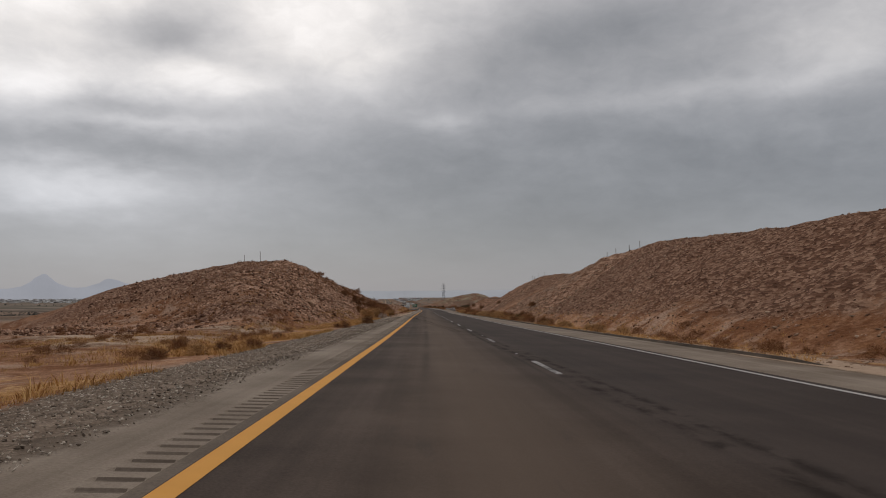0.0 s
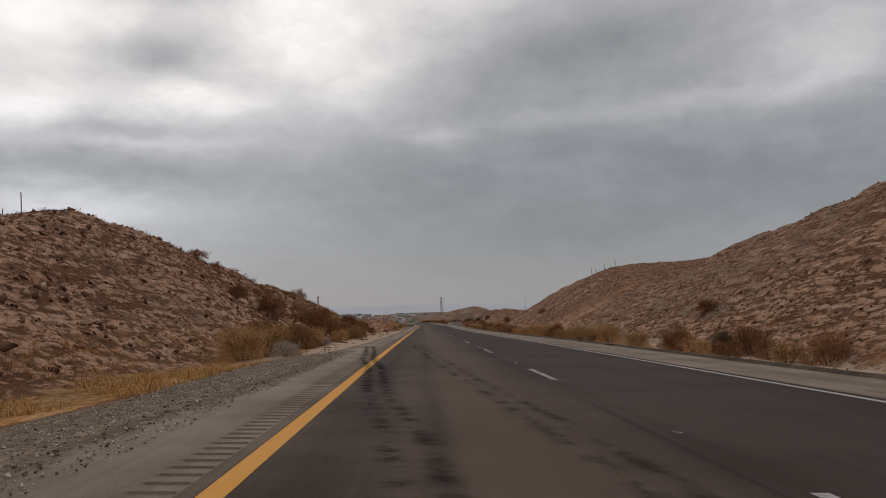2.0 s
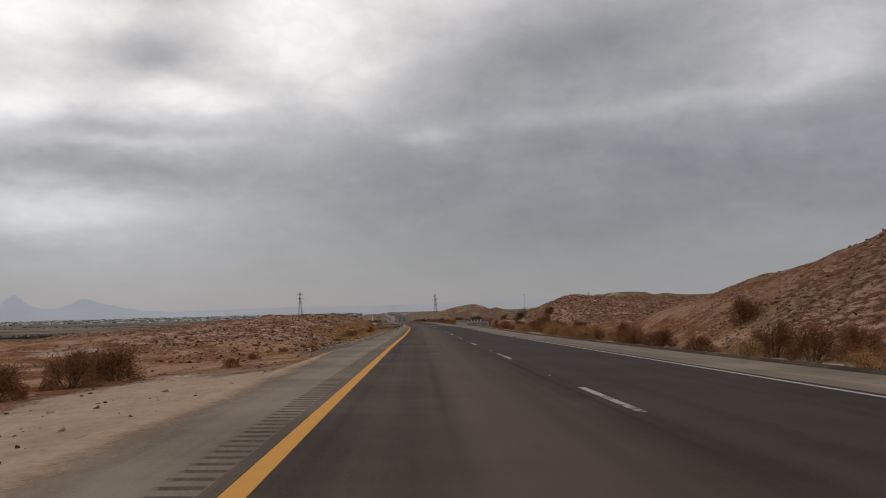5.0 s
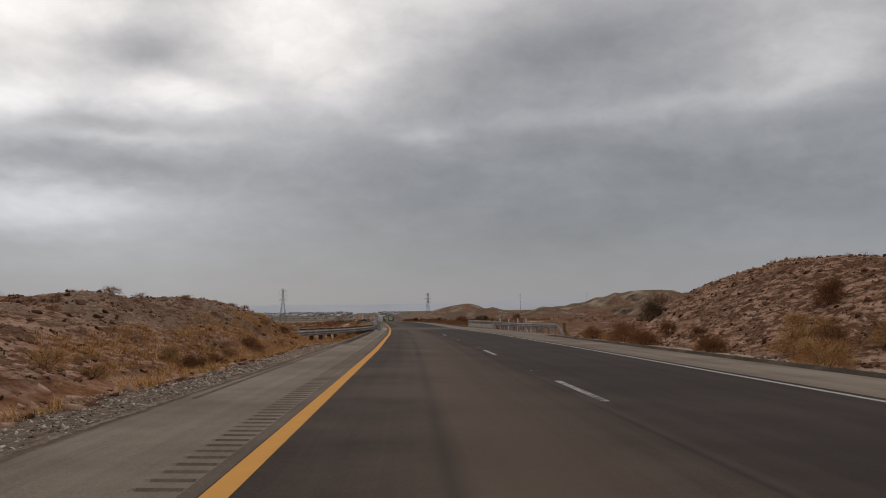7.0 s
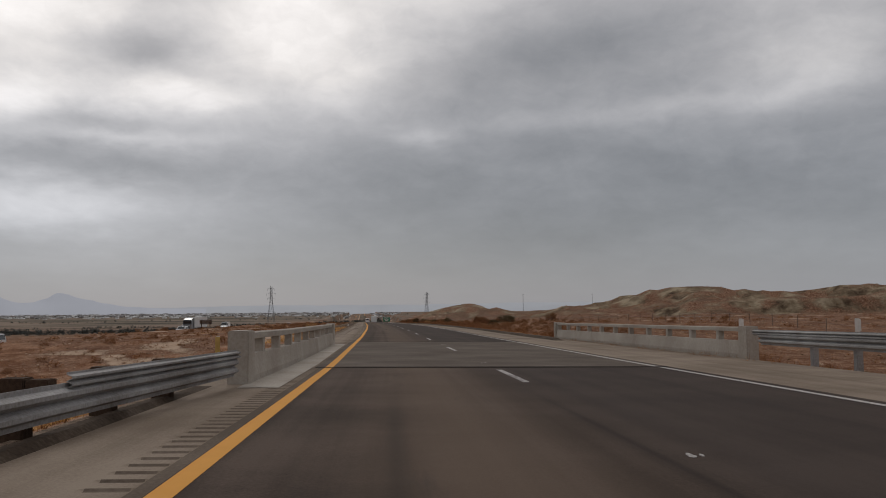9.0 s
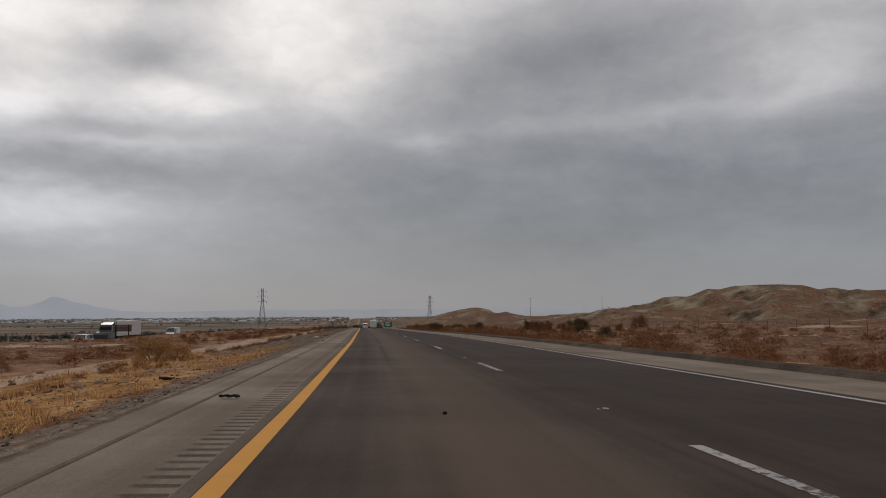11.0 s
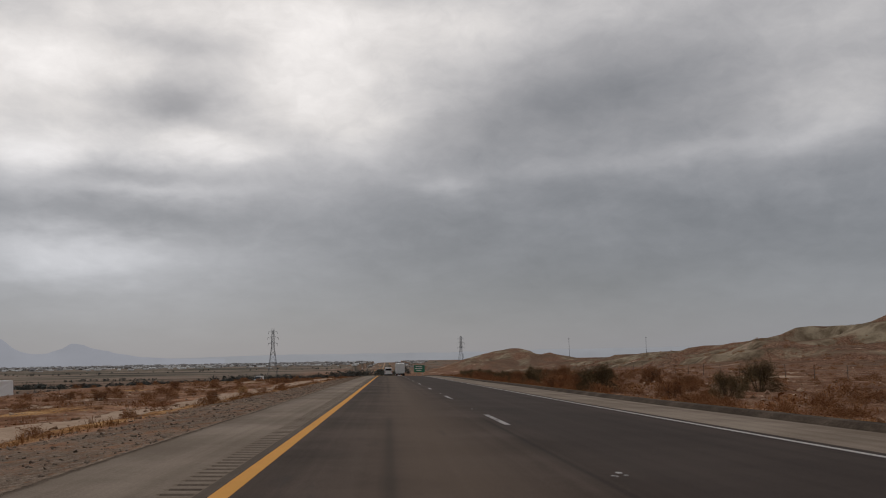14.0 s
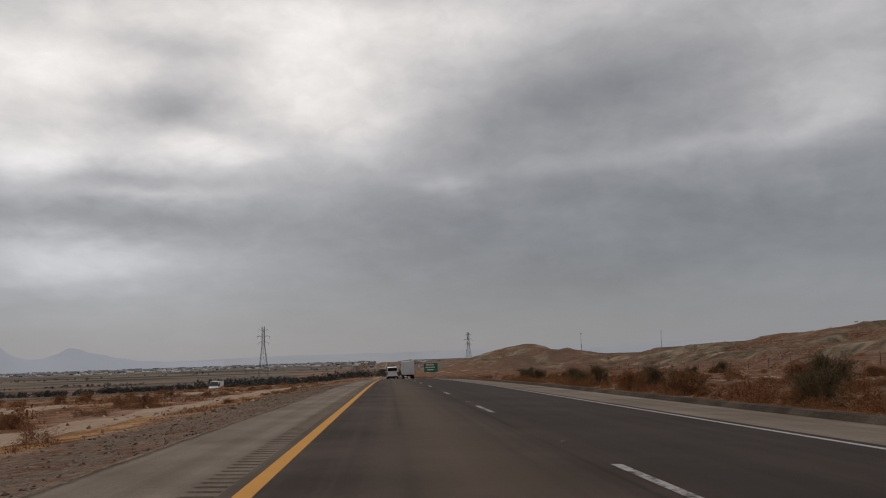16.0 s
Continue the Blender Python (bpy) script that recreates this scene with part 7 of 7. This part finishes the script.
def town_kinds():
    kinds = []
    for w, l, h, pitched, wall in ((11, 9, 3.0, True, M_WALLTAN), (24, 14, 4.2, False, M_WALLPALE), (13, 10, 3.4, False, M_WALLTAN), (26, 14, 5, False, M_WALLPALE), (10, 8, 3.2, True, M_WALLPALE)):
        b = bmesh.new()
        box(b, -w / 2, w / 2, -l / 2, l / 2, -2, h)
        r = bmesh.new()
        if pitched:
            vs = [r.verts.new(v) for v in ((-w / 2 - 0.6, -l / 2 - 0.6, h), (w / 2 + 0.6, -l / 2 - 0.6, h), (w / 2 + 0.6, l / 2 + 0.6, h), (-w / 2 - 0.6, l / 2 + 0.6, h), (-w / 2, 0, h + 1.7), (w / 2, 0, h + 1.7))]
            for f in ((0, 1, 5, 4), (2, 3, 4, 5), (1, 2, 5), (3, 0, 4), (3, 2, 1, 0)):
                r.faces.new([vs[i] for i in f])
        else:
            box(r, -w / 2 - 0.3, w / 2 + 0.3, -l / 2 - 0.3, l / 2 + 0.3, h + 0.01, h + 0.8)
        g = bmesh.new()
        box(g, -w / 2 + 2.0, w / 2 - 2.0, -l / 2 - 0.12, -l / 2 - 0.02, 0.9, 2.2)
        kinds.append((mesh_of(b, "wall", wall), mesh_of(r, "roof", M_ROOFDARK if pitched else wall), mesh_of(g, "window_band", M_GLASS)))
    return kinds


def build_town():
    kinds = town_kinds()
    r = random.Random(19)
    for i in range(310):
        y = 2200 + 2300 * r.random() ** 0.8
        az = r.uniform(-32, -0.5)
        x = math.tan(radians(az)) * (y - 300) - 10
        d = x - float(road_x(y))
        if abs(d) < 40 or (d > 20 and y < 2100):
            continue
        k = r.choice((0, 0, 0, 1, 2, 4, 4, 4))
        t = thing("building", pose(x, y, float(ground_z(y, d)), 0, 0, r.uniform(-20, 20)), "low pale commercial building in the distant town" if k in (1, 3) else "low house in the distant town", "building", "distant town")
        for nm, me in zip(("wall", "roof", "window_band"), kinds[k]):
            o = new(nm, me)
            o.parent = t


build_town()


def far_houses():
    """Houses of the town too small and many to count."""
    g = np.random.default_rng(29)
    n = 2600
    y = 2150 + 2300 * g.uniform(0, 1, n) ** 0.7
    x = np.tan(np.radians(g.uniform(-34, -0.5, n))) * (y - 300) - 10
    keep = np.abs(x - road_x(y)) > 45
    x, y = x[keep], y[keep]
    n = len(x)
    z = ground_z(y, x - road_x(y))
    half = np.stack([g.uniform(2.0, 6, n), g.uniform(2, 5, n), g.uniform(1.0, 1.9, n)], -1)
    v = CUBE[None] * half[:, None, :] + np.stack([x, y, z + half[:, 2] - 0.5], -1)[:, None, :]
    f = (np.array(CUBE_F)[None] + (np.arange(n) * 8)[:, None, None]).reshape(-1, 4)
    joined("town_houses", v.reshape(-1, 3), f.tolist(), M_HOUSES, "pale specks of houses across the distant town", "town")


M_HOUSES = grained("far_house_wall", (0.34, 0.32, 0.30), (0.55, 0.54, 0.53), (0.80, 0.80, 0.79), 0.9, coarse=0.02, fine=0.3, relief=0, pieces=0.5)
far_houses()


def far_trees():
    g = np.random.default_rng(5)
    rows = []
    for n, y0, y1, x0, x1, h in ((1000, 1060, 1090, -620, -110, 4.2), (260, 1180, 1330, -190, -30, 6.5), (200, 1500, 1560, -1000, -350, 3.5), (130, 1900, 2000, -1300, -100, 4), (110, 2600, 2700, -1700, 100, 5), (320, 820, 840, -420, -60, 1.6), (260, 690, 705, -300, -60, 1.3)):
        t = g.uniform(0, 1, n)
        rows.append(np.stack([x0 + (x1 - x0) * t, y0 + (y1 - y0) * g.uniform(0, 1, n) + 40 * np.sin(t * 9), h * g.uniform(0.5, 1.15, n)], -1))
    s = np.concatenate(rows)
    z = ground_z(s[:, 1], s[:, 0] - road_x(s[:, 1]))
    n, leaves = len(s), 40
    q = g.normal(0, 1, (n, leaves, 3))
    q /= np.linalg.norm(q, axis=2)[..., None]
    q *= g.uniform(0.3, 1, (n, leaves, 1)) * s[:, None, 2:3] * np.array((0.55, 0.55, 0.5))
    c = np.stack([s[:, 0], s[:, 1], z + s[:, 2] * 0.5], -1)[:, None, :] + q
    u, w = g.normal(0, 1, (n, leaves, 3)), g.normal(0, 1, (n, leaves, 3))
    k = 0.22 * s[:, None, 2:3]
    v = np.stack([c - u * k * 0.5, c + w * k * 0.5, c + u * k * 0.5], 2).reshape(-1, 3)
    joined("far_woods", v, np.arange(n * leaves * 3).reshape(-1, 3).tolist(), M_FARTREE, "dark rows of trees across the plain", "trees")


far_trees()


def mountains():
    """Far ridges on the horizon; the haze of distance is painted as pale emission."""
    for name, dist, a0, a1, peaks, haze_glow in (("backdrop_mountains", 4300, -46, -13, ((-25.5, 0.85, 0.7), (-25.9, 0.55, 1.5), (-21.7, 0.34, 0.8), (-22.6, 0.45, 2.4), (-20.4, 0.33, 1.4), (-31.5, 1.6, 2.6), (-38, 2.6, 5.0), (-18.5, 0.2, 2.0)), (0.286, 0.295, 0.326)),
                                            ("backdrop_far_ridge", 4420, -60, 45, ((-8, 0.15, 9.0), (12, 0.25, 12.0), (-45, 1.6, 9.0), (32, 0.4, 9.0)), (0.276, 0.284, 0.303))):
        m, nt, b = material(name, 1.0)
        b.inputs["Base Color"].default_value = (*(c * 0.4 for c in haze_glow), 1)
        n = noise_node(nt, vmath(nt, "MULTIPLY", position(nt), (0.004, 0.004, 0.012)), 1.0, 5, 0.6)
        nt.links.new(mix_rgb(nt, n, tuple(c * 0.86 for c in haze_glow), tuple(c * 1.06 for c in haze_glow)), b.inputs["Emission Color"])
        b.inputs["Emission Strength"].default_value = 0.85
        az = np.arange(a0, a1 + 0.01, 0.12)
        rid = sum(h * np.exp(-(((az - c) / w) ** 2)) for c, h, w in peaks)
        rid = rid * (1 + 0.3 * rough_noise(az * 10, az * 0, 11.0, 5, 3)) + 0.03
        top = np.tan(np.radians(rid)) * dist - 6
        rows = []
        for f, back in ((0.0, 0), (0.35, 30), (0.7, 70), (1.0, 120)):
            rr = dist + back + 40 * f * rough_noise(az * 10, az * 0 + f * 50, 9.0, 4, 8)
            rows.append(np.stack([np.sin(np.radians(az)) * rr - 5, np.cos(np.radians(az)) * rr + 300, -45 + (top + 45) * f], -1))
        tagged(grid_mesh(name, np.stack(rows), [m]), "blue-grey mountains on the horizon, haze painted as a pale glow", "mountains", kind="structure")


mountains()
